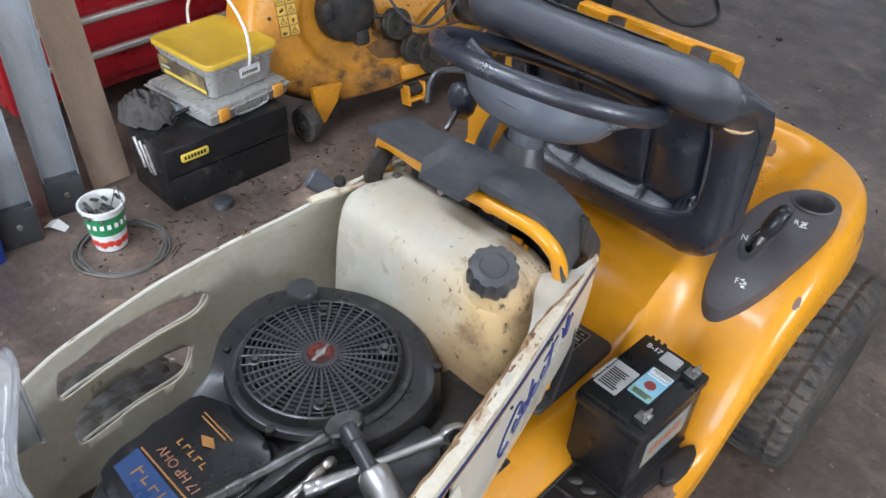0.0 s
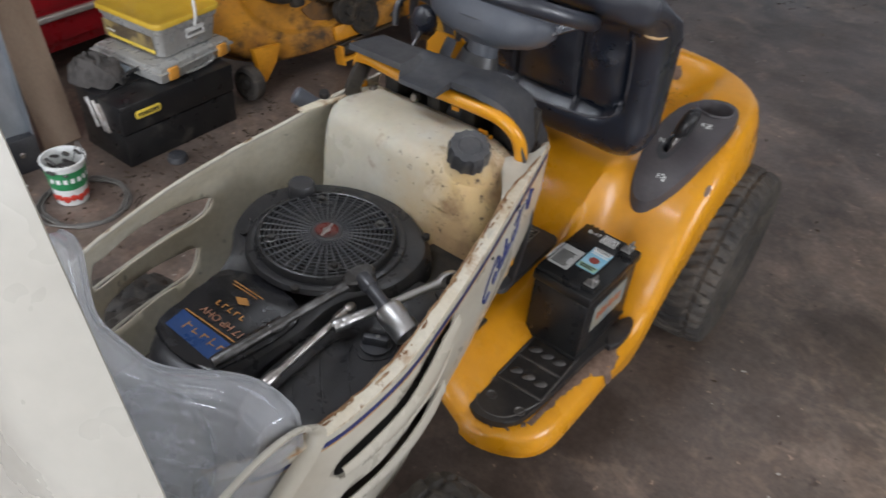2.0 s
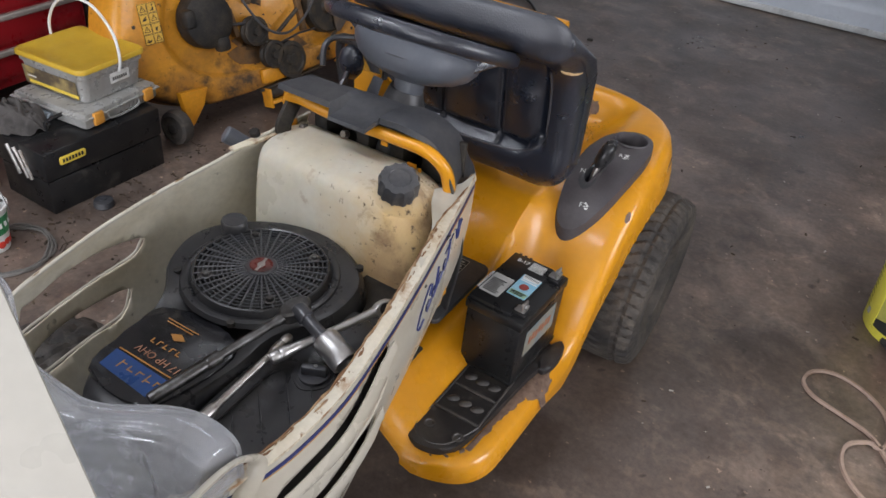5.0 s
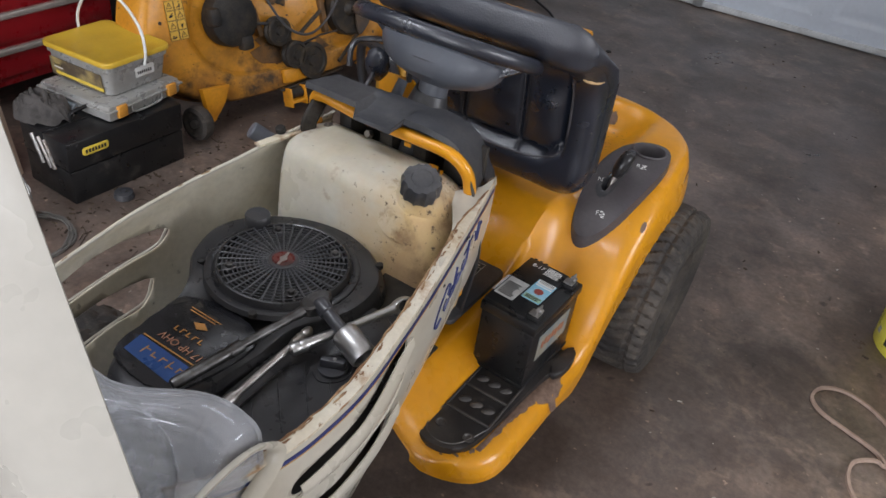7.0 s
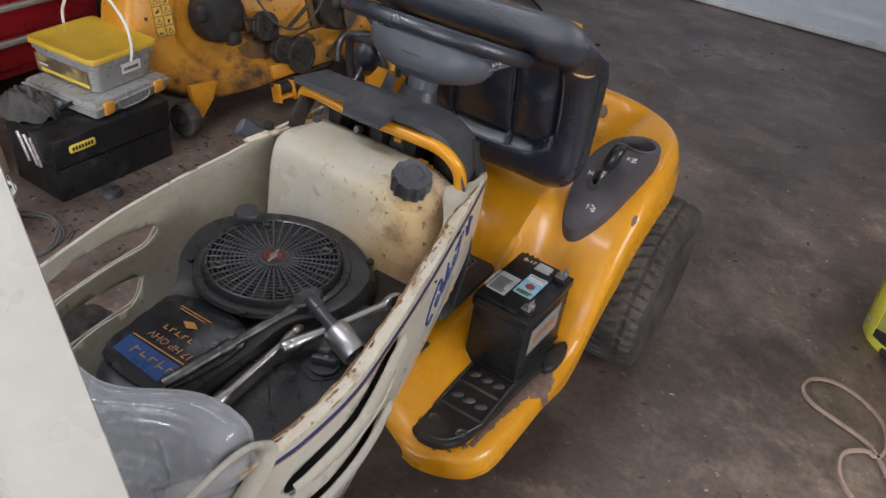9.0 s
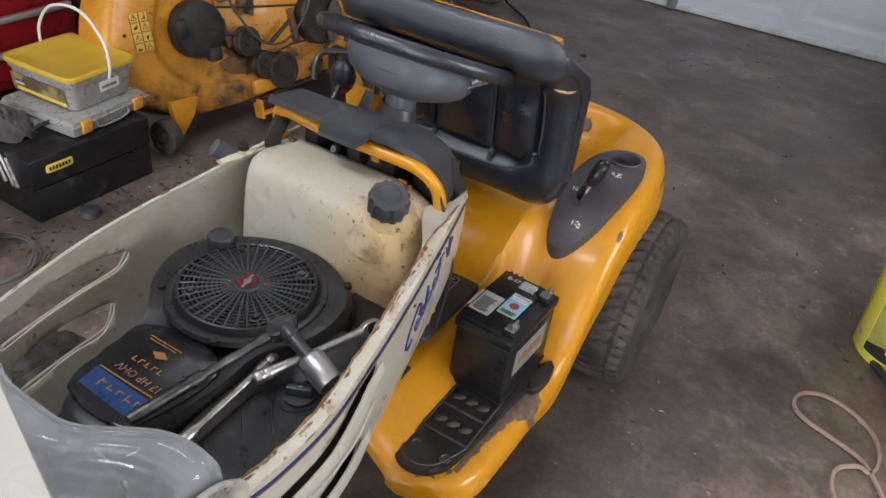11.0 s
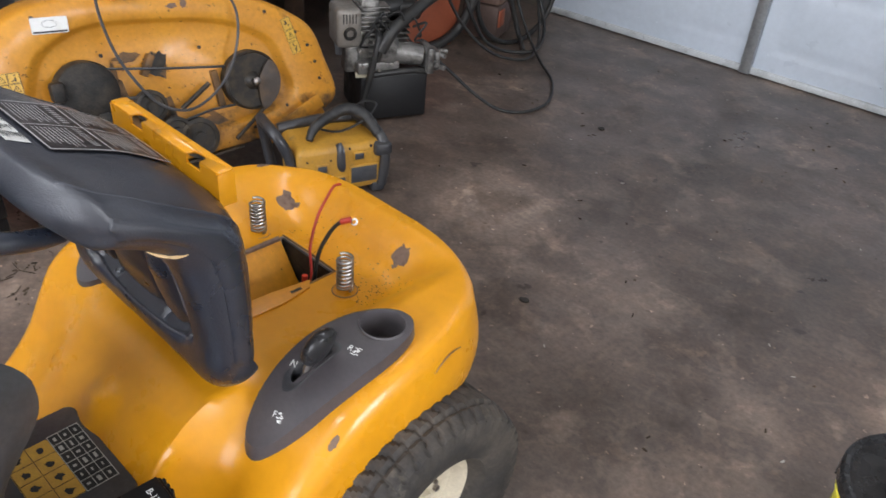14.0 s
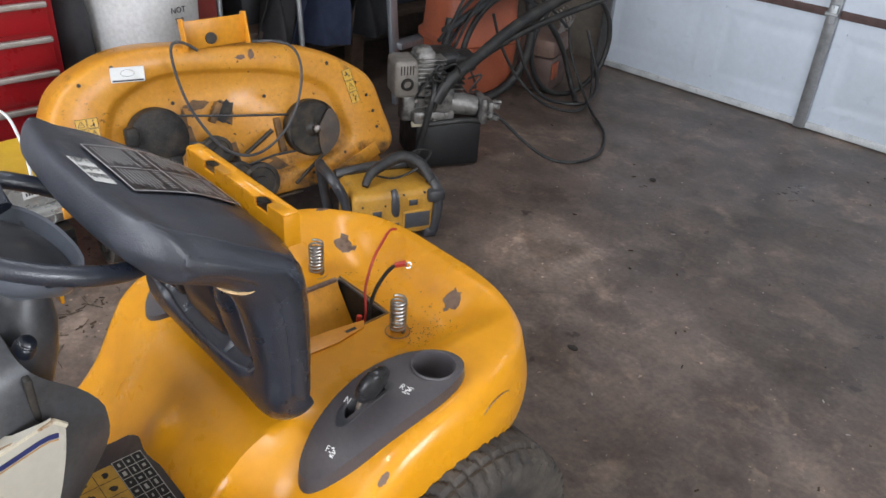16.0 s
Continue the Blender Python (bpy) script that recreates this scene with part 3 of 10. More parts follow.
def fender_half(y):
    if y > 0.78:
        return 0.367 * max(0.0, 1 - ((y - 0.78) / 0.386) ** 3.3) ** (1 / 3.3)
    if y < 0.235:
        return side_half(y) - 0.16 * (1 - math.sqrt(max(0.0, 1 - ((0.235 - y) / 0.137) ** 3.3)))
    return side_half(y)


side_half = curve_of([0.16, 0.35, 0.55, 0.78], [0.356, 0.362, 0.364, 0.367])
side_z = curve_of([0.0, 0.49, 0.54, 0.60, 0.66, 0.71, 0.76, 0.82, 0.90, 1.02, 1.19], [0.235, 0.236, 0.26, 0.345, 0.42, 0.462, 0.498, 0.522, 0.536, 0.542, 0.538])
far_z = curve_of([0.0, 0.40, 0.45, 0.487, 0.53, 0.558, 0.587, 0.623, 0.671, 0.72, 0.78, 0.84, 0.90, 1.02, 1.19], [0.235, 0.236, 0.246, 0.272, 0.312, 0.348, 0.403, 0.461, 0.492, 0.504, 0.515, 0.526, 0.536, 0.542, 0.538])
deck_z = curve_of([0.0, 0.44, 0.50, 0.545, 0.60, 0.65, 0.70, 1.03, 1.07, 1.11, 1.14, 1.19], [0.30, 0.31, 0.345, 0.405, 0.455, 0.474, 0.477, 0.477, 0.488, 0.525, 0.541, 0.538])


def fender_z(x, y):
    a = abs(x)
    # the far wing is fuller and begins further forward
    zs = side_z(y) if x > 0 else far_z(y)
    f = smoothstep(0.135, 0.245, a) if x > 0 else smoothstep(0.13, 0.31, a)
    if x > 0:
        # on the front slope the wing starts at a pressed crease
        t = min(1.0, max(0.0, (a - 0.166) / 0.086))
        f += (t * (2 - t) - f) * smoothstep(0.49, 0.56, y) * (1 - smoothstep(0.69, 0.77, y))
    z = deck_z(y) + (zs - deck_z(y)) * f
    # a low bump in the middle of the front slope
    z += 0.022 * math.exp(-((x + 0.02) / 0.03) ** 2 - ((y - 0.53) / 0.025) ** 2)
    d = min(fender_half(y) - a, y - 0.098)
    r = 0.035 if x > 0 else 0.022
    if d < r:
        z -= r * (1 - math.sqrt(max(0.0, 1 - (1 - d / r) ** 2)))
    return z


def fender_mesh():
    bm = bmesh.new()
    nu = 72
    ys = [0.0985 + 0.0022 * (j ** 1.55) for j in range(9)] + [0.1005 + 0.066 + 0.0145 * j for j in range(62)]
    ys = [y for y in ys if y < 0.99] + [0.99 + 0.174 * math.sin(math.pi / 2 * j / 22) for j in range(23)]
    grid = []
    for y in ys:
        w = max(fender_half(y), 0.02)
        us = [math.copysign(abs(2 * i / nu - 1) ** 0.85, 2 * i / nu - 1) for i in range(nu + 1)]
        grid.append([bm.verts.new((u * w, y, fender_z(u * w, y))) for u in us])
    bm.verts.ensure_lookup_table()
    for j in range(len(ys) - 1):
        for i in range(nu):
            q = (grid[j][i], grid[j][i + 1], grid[j + 1][i + 1], grid[j + 1][i])
            cx = sum(v.co.x for v in q) / 4
            cy = sum(v.co.y for v in q) / 4
            if cy < 0.43 and abs(cx) < 0.115:
                continue
            if (cx - 0.277) ** 2 + (cy - 0.885) ** 2 < 0.044 ** 2 or (abs(cx - 0.249) < 0.02 and 0.725 < cy < 0.80):
                continue
            if -0.125 < cx < 0.03 and 0.76 < cy < 0.985:
                continue
            bm.faces.new(q)
    # rolled skirt round the outside
    loop = [g[-1] for g in grid] + [g[0] for g in reversed(grid)]
    prev = loop
    for k in range(1, 6):
        ring = []
        for v in loop:
            y = v.co.y
            drop = 0.013 + 0.037 * smoothstep(0.36, 0.52, y) + 0.055 * smoothstep(0.5, 0.72, y)
            lean = 0.012 * smoothstep(0.6, 0.9, y)
            s = k / 5
            out = Vector((v.co.x, max(0, y - 0.85) * 0.9 - max(0.0, 0.2 - y), 0)).normalized()
            ring.append(bm.verts.new(v.co + out * lean * math.sin(s * 2.4) - Vector((0, 0, drop * s))))
        for i in range(len(loop)):
            j = (i + 1) % len(loop)
            if i == len(loop) - 1:
                continue
            bm.faces.new((prev[i], ring[i], ring[j], prev[j]))
        prev = ring
    return bm


fender = part("fender", fender_mesh(), YELLOW, tractor, "glossy yellow steel fender with chipped paint", angle=50)


def blotch(rng, cx, cy, rx, ry, n=18, jag=0.35):
    return [(cx + rx * (1 - jag * rng.random()) * math.cos(2 * math.pi * k / n), cy + ry * (1 - jag * rng.random()) * math.sin(2 * math.pi * k / n)) for k in range(n)]


def chip(name, pts, rise=0.0006, material=YELLOW_CHIP):
    """A patch of bare metal lying on the fender."""
    bm = bmesh.new()
    c = (sum(p[0] for p in pts) / len(pts), sum(p[1] for p in pts) / len(pts))
    rings = []
    for f in (1.0, 0.66, 0.33):
        rings.append([bm.verts.new((c[0] + (p[0] - c[0]) * f, c[1] + (p[1] - c[1]) * f,
                                    fender_z(c[0] + (p[0] - c[0]) * f, c[1] + (p[1] - c[1]) * f) + rise * (0.1 if f == 1.0 else 1))) for p in pts])
    mid = bm.verts.new((c[0], c[1], fender_z(*c) + rise))
    n = len(pts)
    for a, b in zip(rings, rings[1:]):
        for i in range(n):
            bm.faces.new((a[i], a[(i + 1) % n], b[(i + 1) % n], b[i]))
    for i in range(n):
        bm.faces.new((rings[-1][i], rings[-1][(i + 1) % n], mid))
    return part(name, bm, material, fender, "patch of paint chipped to brown metal")


rng = random.Random(3)
chip("paint_chip", blotch(rng, 0.104, 1.090, 0.026, 0.022, 13, 0.45))
chip("paint_chip", blotch(rng, -0.197, 1.052, 0.032, 0.028, 14, 0.45))
chip("paint_chip", blotch(rng, -0.180, 1.066, 0.007, 0.008))
chip("paint_chip", blotch(rng, -0.30, 1.07, 0.010, 0.022))
chip("paint_chip", blotch(rng, 0.352, 0.725, 0.006, 0.012))
SPECK = mat("dark_rust_speck", (0.05, 0.028, 0.014), 0.85, scale=60, bump=0)
for _ in range(95):
    chip("paint_chip", blotch(rng, rng.gauss(0.128, 0.022), rng.uniform(0.955, 1.065), rng.uniform(0.0007, 0.0024), rng.uniform(0.0007, 0.0024), 6), material=SPECK)
for _ in range(45):
    chip("paint_chip", blotch(rng, rng.uniform(-0.14, 0.12), rng.gauss(1.03, 0.03), rng.uniform(0.0008, 0.0022), rng.uniform(0.0008, 0.0028), 6), material=SPECK)
# worn edge of the footboard
pts = []
for k in range(26):
    y = 0.17 + 0.23 * k / 25
    pts.append((0.314 + 0.007 * rng.random() + 0.020 * smoothstep(0.2, 0.36, y), y))
pts += [(0.302 + 0.012 * smoothstep(0.1, 0.3, 0.40 - 0.23 * k / 25), 0.40 - 0.23 * k / 25) for k in range(26)]
chip("paint_chip", pts, 0.0015)
chip("paint_chip", blotch(rng, 0.340, 0.40, 0.032, 0.055, 22, 0.4), 0.0015)
for cx, cy, rx, ry in ((0.285, 0.137, 0.010, 0.004), (0.262, 0.1235, 0.005, 0.002), (0.304, 0.163, 0.006, 0.010), (0.318, 0.235, 0.010, 0.018), (0.322, 0.315, 0.014, 0.022)):
    chip("paint_chip", blotch(rng, cx, cy, rx, ry, 15, 0.5), 0.0012)

# the tool well in the seat deck
bm = bmesh.new()
add_box(bm, (-0.0475, 0.762, 0.405), (0.155, 0.004, 0.142), None, 0.001)
add_sheet(bm, [[(-0.123 + 0.098 * f, y, 0.477 - 0.130 * f) for y in np.linspace(0.764, 0.978, 6)] for f in (0, 0.5, 1)], 0.003)
part("seat_well", bm, YELLOW_OLD, fender, "yellow sheet-steel well")
# dark sheets stand in for the shade where the pit is open
bm = bmesh.new()
add_box(bm, (-0.0475, 0.986, 0.405), (0.155, 0.004, 0.14))
add_box(bm, (0.030, 0.872, 0.405), (0.004, 0.226, 0.14))
add_box(bm, (-0.0475, 0.872, 0.335), (0.15, 0.22, 0.01))
add_box(bm, (-0.02, 0.955, 0.37), (0.08, 0.05, 0.06), None, 0.012)
part("well_floor", bm, DARK, fender, "dark greasy well floor")
bm = bmesh.new()
add_prism(bm, [(0.006, 0.775), (0.048, 0.775), (0.053, 0.86), (0.044, 0.922), (0.026, 0.936), (0.014, 0.86)], 0.4775, 0.4815, None, 0.001)
part("well_tab", bm, YELLOW_OLD, fender, "raised yellow hinge tab")
bm = bmesh.new()
add_prism(bm, [(0.033, 0.885), (0.041, 0.885), (0.041, 0.908), (0.034, 0.908)], 0.4815, 0.4819)
part("tab_slot", bm, DARK, fender, "dark slot")
bm = bmesh.new()
add_prism(bm, [(-0.128, 0.895), (-0.120, 0.893), (-0.118, 0.975), (-0.127, 0.978)], 0.476, 0.4835, None, 0.001)
part("worn_edge", bm, YELLOW_CHIP, fender, "worn brown steel edge")
bm = bmesh.new()
add_tube(bm, [(-0.128, 0.99, 0.479), (-0.05, 0.992, 0.479), (0.034, 0.99, 0.479), (0.034, 0.90, 0.479), (0.045, 0.885, 0.479), (0.03, 0.86, 0.479), (0.034, 0.76, 0.479)], 0.0020, 6)
part("well_edging", bm, mat("worn_edging", (0.22, 0.12, 0.04), 0.6, scale=40), fender, "worn brown edging")
# side scratches
bm = bmesh.new()
for y, z, L in ((0.86, 0.47, 0.16), (0.92, 0.49, 0.12), (1.0, 0.478, 0.07), (0.80, 0.455, 0.05), (0.95, 0.465, 0.06), (0.90, 0.445, 0.045)):
    pl = []
    for k in range(12):
        yy = y + L * k / 11
        pl.append((fender_half(yy) - 0.004 + 0.006, yy, z + 0.012 * math.sin(5 * k / 11) + 0.01 * k / 11))
    add_tube(bm, pl, 0.0012, 5)
part("scratch", bm, YELLOW_CHIP, fender, "long dark scratches")

# ---- rubber footboard mats ----


def mat_outline(side):
    o = [(0.185, 0.40), (0.194, 0.22), (0.196, 0.152), (0.212, 0.125), (0.250, 0.1205), (0.285, 0.137), (0.302, 0.172), (0.311, 0.24), (0.325, 0.40), (0.345, 0.47), (0.335, 0.50), (0.19, 0.50)]
    o = [(p.x, p.y) for p in smooth_line([(x, y, 0) for x, y in o], 4, True)]
    return [(side * x, y) for x, y in o]


MATTE = mat("black_rubber_mat", (0.020, 0.018, 0.018), 0.5, col2=(0.040, 0.035, 0.032), scale=14, bump=0.2, spots=((0.10, 0.085, 0.07), 40, 0.60, 0.80))
TREAD = mat("scuffed_rubber_tread", (0.050, 0.046, 0.044), 0.48, col2=(0.085, 0.075, 0.068), scale=25, bump=0.3)
for side in (1, -1):
    bm = bmesh.new()
    add_prism(bm, mat_outline(side), 0.2365, 0.251, None, 0.004)
    mat_ob = part("footboard_mat", bm, MATTE, tractor, "black rubber footboard mat with raised pads")
    bm = bmesh.new()
    for y in (0.215, 0.285, 0.352):
        add_box(bm, (side * 0.258, y, 0.253), (0.092 if y > 0.2 else 0.08, 0.006, 0.005), pose(0, 0, 0, 0, 0, 0), 0.002)
    for x in (0.212, 0.306):
        add_box(bm, (side * x, 0.285, 0.253), (0.005, 0.14, 0.005), None, 0.002)
    add_tube(bm, [(side * x, y, 0.2508) for x, y in ((0.210, 0.215), (0.207, 0.165), (0.220, 0.139), (0.250, 0.1335), (0.278, 0.148), (0.294, 0.180), (0.306, 0.215))], 0.0022, 6, k=4)
    part("tread_frame", bm, TREAD, mat_ob, "scuffed raised tread frame")
    bm = bmesh.new()
    for y in (0.25, 0.318):
        for x in (0.232, 0.258, 0.284):
            vs = add_lathe(bm, [(0, 0.004), (0.5, 0.0028), (0.9, 0.001), (1, 0)], 12)
            for v in vs:
                v.co = Vector((v.co.x * 0.0135, v.co.y * 0.0085, v.co.z * 1.2))
            xf(bm, vs, pose(side * x, y, 0.2515, 0, 0, 35 * side))
    for x in (0.228, 0.288):
        add_lathe(bm, [(0.011, 0.0), (0.011, 0.002), (0.008, 0.002), (0.006, 0.0), (0, 0.0)], 16, pose(side * x, 0.172, 0.2512))
    part("tread_pad", bm, TREAD, mat_ob, "raised oval tread pads")
bm = bmesh.new()
add_prism(bm, [(x + 0.0, y) for x, y in blotch(rng, 0.335, 0.470, 0.019, 0.055, 20, 0.15)], 0.238, 0.254, None, 0.004)
part("mat_lip", bm, MATTE, tractor, "black rubber kick lip")

# ---- tunnel between the footboards, with a cover plate and its warning decal ----
bm = bmesh.new()
add_box(bm, (0, 0.22, 0.30), (0.225, 0.44, 0.10), None, 0.01)
add_box(bm, (0, -0.16, 0.32), (0.36, 0.42, 0.16), None, 0.01)
part("frame", bm, DARK, tractor, "dark greasy steel frame")
bm = bmesh.new()
add_prism(bm, round_rect(-0.080, 0.150, 0.30, 0.514, 0.012), 0.352, 0.364, None, 0.003)
cover = part("tunnel_cover", bm, BLACK_DUST, tractor, "black plastic tunnel cover")
bm = bmesh.new()
add_prism(bm, round_rect(-0.033, 0.108, 0.452, 0.503, 0.003), 0.364, 0.3646)
part("decal", bm, mat("decal_black", (0.018, 0.018, 0.018), 0.4, scale=20), cover, "black operating decal")
DECAL_PRINT = mat("decal_print", (0.46, 0.46, 0.43), 0.5, scale=20)
bm = bmesh.new()
for k in range(4):
    add_box(bm, (0.0375, 0.453 + 0.049 * k / 3, 0.365), (0.141, 0.0011, 0.0006))
for k in range(7):
    add_box(bm, (-0.0325 + 0.140 * k / 6, 0.4775, 0.365), (0.0011, 0.050, 0.0006))
for i in range(6):
    for j in range(3):
        add_box(bm, (-0.021 + 0.0233 * i, 0.461 + 0.0163 * j, 0.365), (0.004 + 0.008 * rng.random(), 0.002 + 0.004 * rng.random(), 0.0006))
part("decal_print", bm, DECAL_PRINT, cover, "pale table lines")
bm = bmesh.new()
add_prism(bm, round_rect(-0.031, 0.106, 0.382, 0.452, 0.004), 0.364, 0.3648)
part("warning_decal", bm, mat("warning_yellow", (0.62, 0.36, 0.05), 0.45, col2=(0.52, 0.30, 0.05), scale=25, bump=0.02), cover, "yellow warning decal")
bm = bmesh.new()
for i in range(4):
    for j in range(2):
        cx, cy = -0.014 + 0.0343 * i, 0.3995 + 0.035 * j
        add_prism(bm, blotch(rng, cx, cy, 0.010, 0.010, 9, 0.65), 0.3649, 0.3653)
        add_box(bm, (cx, cy - 0.0165, 0.3651), (0.032, 0.0009, 0.0004))
        add_box(bm, (cx + 0.0165, cy, 0.3651), (0.0009, 0.033, 0.0004))
part("warning_print", bm, BLACK_INK, cover, "black pictograms")

# ---- shift panel ----


def panel_xy(r, a):
    s, c = math.sin(a), math.cos(a)
    wide = 0.0630 + 0.003 * c
    y = 0.792 + 0.143 * r * c
    return 0.2650 + 0.020 * r * c + wide * r * math.copysign(abs(s) ** 0.92, s), y


panel_z = curve_of([0.64, 0.67, 0.70, 0.755, 0.815, 0.88, 0.95], [0.425, 0.452, 0.482, 0.520, 0.545, 0.556, 0.558])
CUP = (0.277, 0.887)
bm = bmesh.new()
NR, NA = 22, 64
ring = []
for i in range(NR + 1):
    r = i / NR
    row = []
    for k in range(NA):
        x, y = panel_xy(max(r, 0.001), 2 * math.pi * k / NA)
        d = math.hypot(x - CUP[0], y - CUP[1])
        if abs(d - 0.0365) < 0.0042:
            # the grid meets the cup's mouth in a clean circle
            x, y = CUP[0] + (x - CUP[0]) * 0.0365 / d, CUP[1] + (y - CUP[1]) * 0.0365 / d
        row.append(bm.verts.new((x, y, panel_z(y) + 0.004 * (1 - r ** 4))))
    ring.append(row)
for d in (0.004, 0.035):
    ring.append([bm.verts.new((*panel_xy(1.0 + d * 0.8, 2 * math.pi * k / NA), min(panel_z(panel_xy(1, 2 * math.pi * k / NA)[1]) - d, 9))) for k in range(NA)])
for a, b in zip(ring, ring[1:]):
    for k in range(NA):
        q = (a[k], a[(k + 1) % NA], b[(k + 1) % NA], b[k])
        c = sum((v.co for v in q), Vector()) / 4
        if (c.x - CUP[0]) ** 2 + (c.y - CUP[1]) ** 2 < 0.0355 ** 2:
            continue
        if abs(c.x - 0.247 - (c.y - 0.77) * 0.25) < 0.011 and 0.728 < c.y < 0.80:
            continue
        bm.faces.new(q)
shift_panel = part("shift_panel", bm, GREY_PANEL, tractor, "dark grey oval plastic shift panel")
# its plain counterpart on the other wing
bm = bmesh.new()
rings = []
for r, dz in [(1.03, -0.035), (1.003, -0.004)] + [(f, 0.004 * (1 - f ** 4)) for f in (1.0, 0.9, 0.7, 0.4, 0.05)]:
    rings.append([(-x * 1.12 + 0.03, y - 0.022, fender_z(-x, y - 0.022) + 0.010 + dz) for x, y in [panel_xy(r, 2 * math.pi * k / 48) for k in range(48)]])
add_loft(bm, rings)
part("wing_panel", bm, GREY_PANEL, tractor, "dark grey oval plastic panel")
bm = bmesh.new()
zc = panel_z(CUP[1]) + 0.0045
add_lathe(bm, [(0.0400, -0.0035), (0.0385, -0.0006), (0.0365, -0.0008), (0.0355, -0.004), (0.0335, -0.055), (0, -0.055)], 48, pose(CUP[0], CUP[1], zc, -1.5, 0, 0) @ Matrix.Diagonal((1.0, 0.98, 1, 1)))
part("cup_holder", bm, GREY_PANEL, shift_panel, "round cup holder")
bm = bmesh.new()
gate = [(0.243, 0.724), (0.258, 0.735), (0.262, 0.76), (0.268, 0.795), (0.262, 0.806), (0.248, 0.80), (0.238, 0.765), (0.228, 0.74)]
gate = [(p.x, p.y) for p in smooth_line([(x, y, 0) for x, y in gate], 4, True)]
rows = []
for f, dz in ((1.18, 0.004), (1.0, 0.0052), (0.82, 0.003), (0.78, -0.03)):
    c = (0.249, 0.766)
    rows.append([(c[0] + (x - c[0]) * f, c[1] + (y - c[1]) * f, panel_z(c[1] + (y - c[1]) * f) + dz) for x, y in gate])
add_loft(bm, rows, cap=False)
bm.faces.new([bm.verts.new(p) for p in rows[-1]])
part("shift_gate", bm, BLACK, shift_panel, "black shift gate")
bm = bmesh.new()
add_tube(bm, [(0.247, 0.752, 0.49), (0.250, 0.757, 0.525), (0.255, 0.763, 0.545)], 0.0065, 10)
lever = part("shift_lever", bm, STEEL, tractor, "steel shift lever")
bm = bmesh.new()
sec = [(0.538, 0.009, 0.012), (0.546, 0.014, 0.020), (0.556, 0.0165, 0.026), (0.570, 0.0165, 0.028), (0.583, 0.0155, 0.025), (0.592, 0.011, 0.018), (0.595, 0.004, 0.007)]
add_loft(bm, [[(0.257 + 0.20 * (z - 0.55) + a * math.cos(t), 0.766 + 0.30 * (z - 0.55) + b * math.sin(t), z) for t in [2 * math.pi * k / 16 for k in range(16)]] for z, a, b in sec])
part("knob", bm, ENGINE_BLACK, lever, "black plastic shift knob")
for word, x, y, s in (("N", 0.226, 0.750, 0.0155), ("F", 0.256, 0.690, 0.0145), ("R", 0.280, 0.818, 0.0145)):
    slope = math.degrees(math.atan2(panel_z(y + 0.01) - panel_z(y - 0.01), 0.02))
    text_part("shift_mark", word, s, pose(x, y, panel_z(y) + 0.0045, slope, 0, 0) @ pose(0, 0, 0, 0, 0, 12), WHITE_INK, shift_panel)
    if word != "N":
        bm = bmesh.new()
        m = pose(x + 0.013, y + 0.002, panel_z(y) + 0.0044, slope, 0, 12)
        for k in range(9):
            add_box(bm, (rng.uniform(-0.006, 0.004), -0.007 + 0.0017 * k, 0.0003), (rng.uniform(0.003, 0.008), rng.uniform(0.0012, 0.0022), 0.0006), m)
        part("shift_symbol", bm, WHITE_INK, shift_panel)

# ---- seat, tipped forward so that its back rests over the steering wheel ----
SEAT_W = 0.219


def seat_section(u):
    """The outline of the tipped seat in (y, z) at u in -1..1 across."""
    a = abs(u)
    bulge = 1 - a ** 4
    roll = 0.018 * bulge
    pts = [(0.462 - 0.006 + 0.02 * a * a, 0.862), (0.449 + 0.02 * a * a, 0.890), (0.466 + 0.018 * a * a, 0.920), (0.515, 0.898 + 0.004 * bulge), (0.60, 0.857 + 0.006 * bulge),
           (0.668, 0.823), (0.702, 0.794), (0.717, 0.745), (0.718, 0.64), (0.714, 0.555), (0.704, 0.520), (0.676, 0.505), (0.642, 0.514),
           (0.622, 0.545), (0.616, 0.62), (0.608, 0.70), (0.592, 0.765), (0.560, 0.804), (0.51, 0.83), (0.482, 0.843)]
    return pts


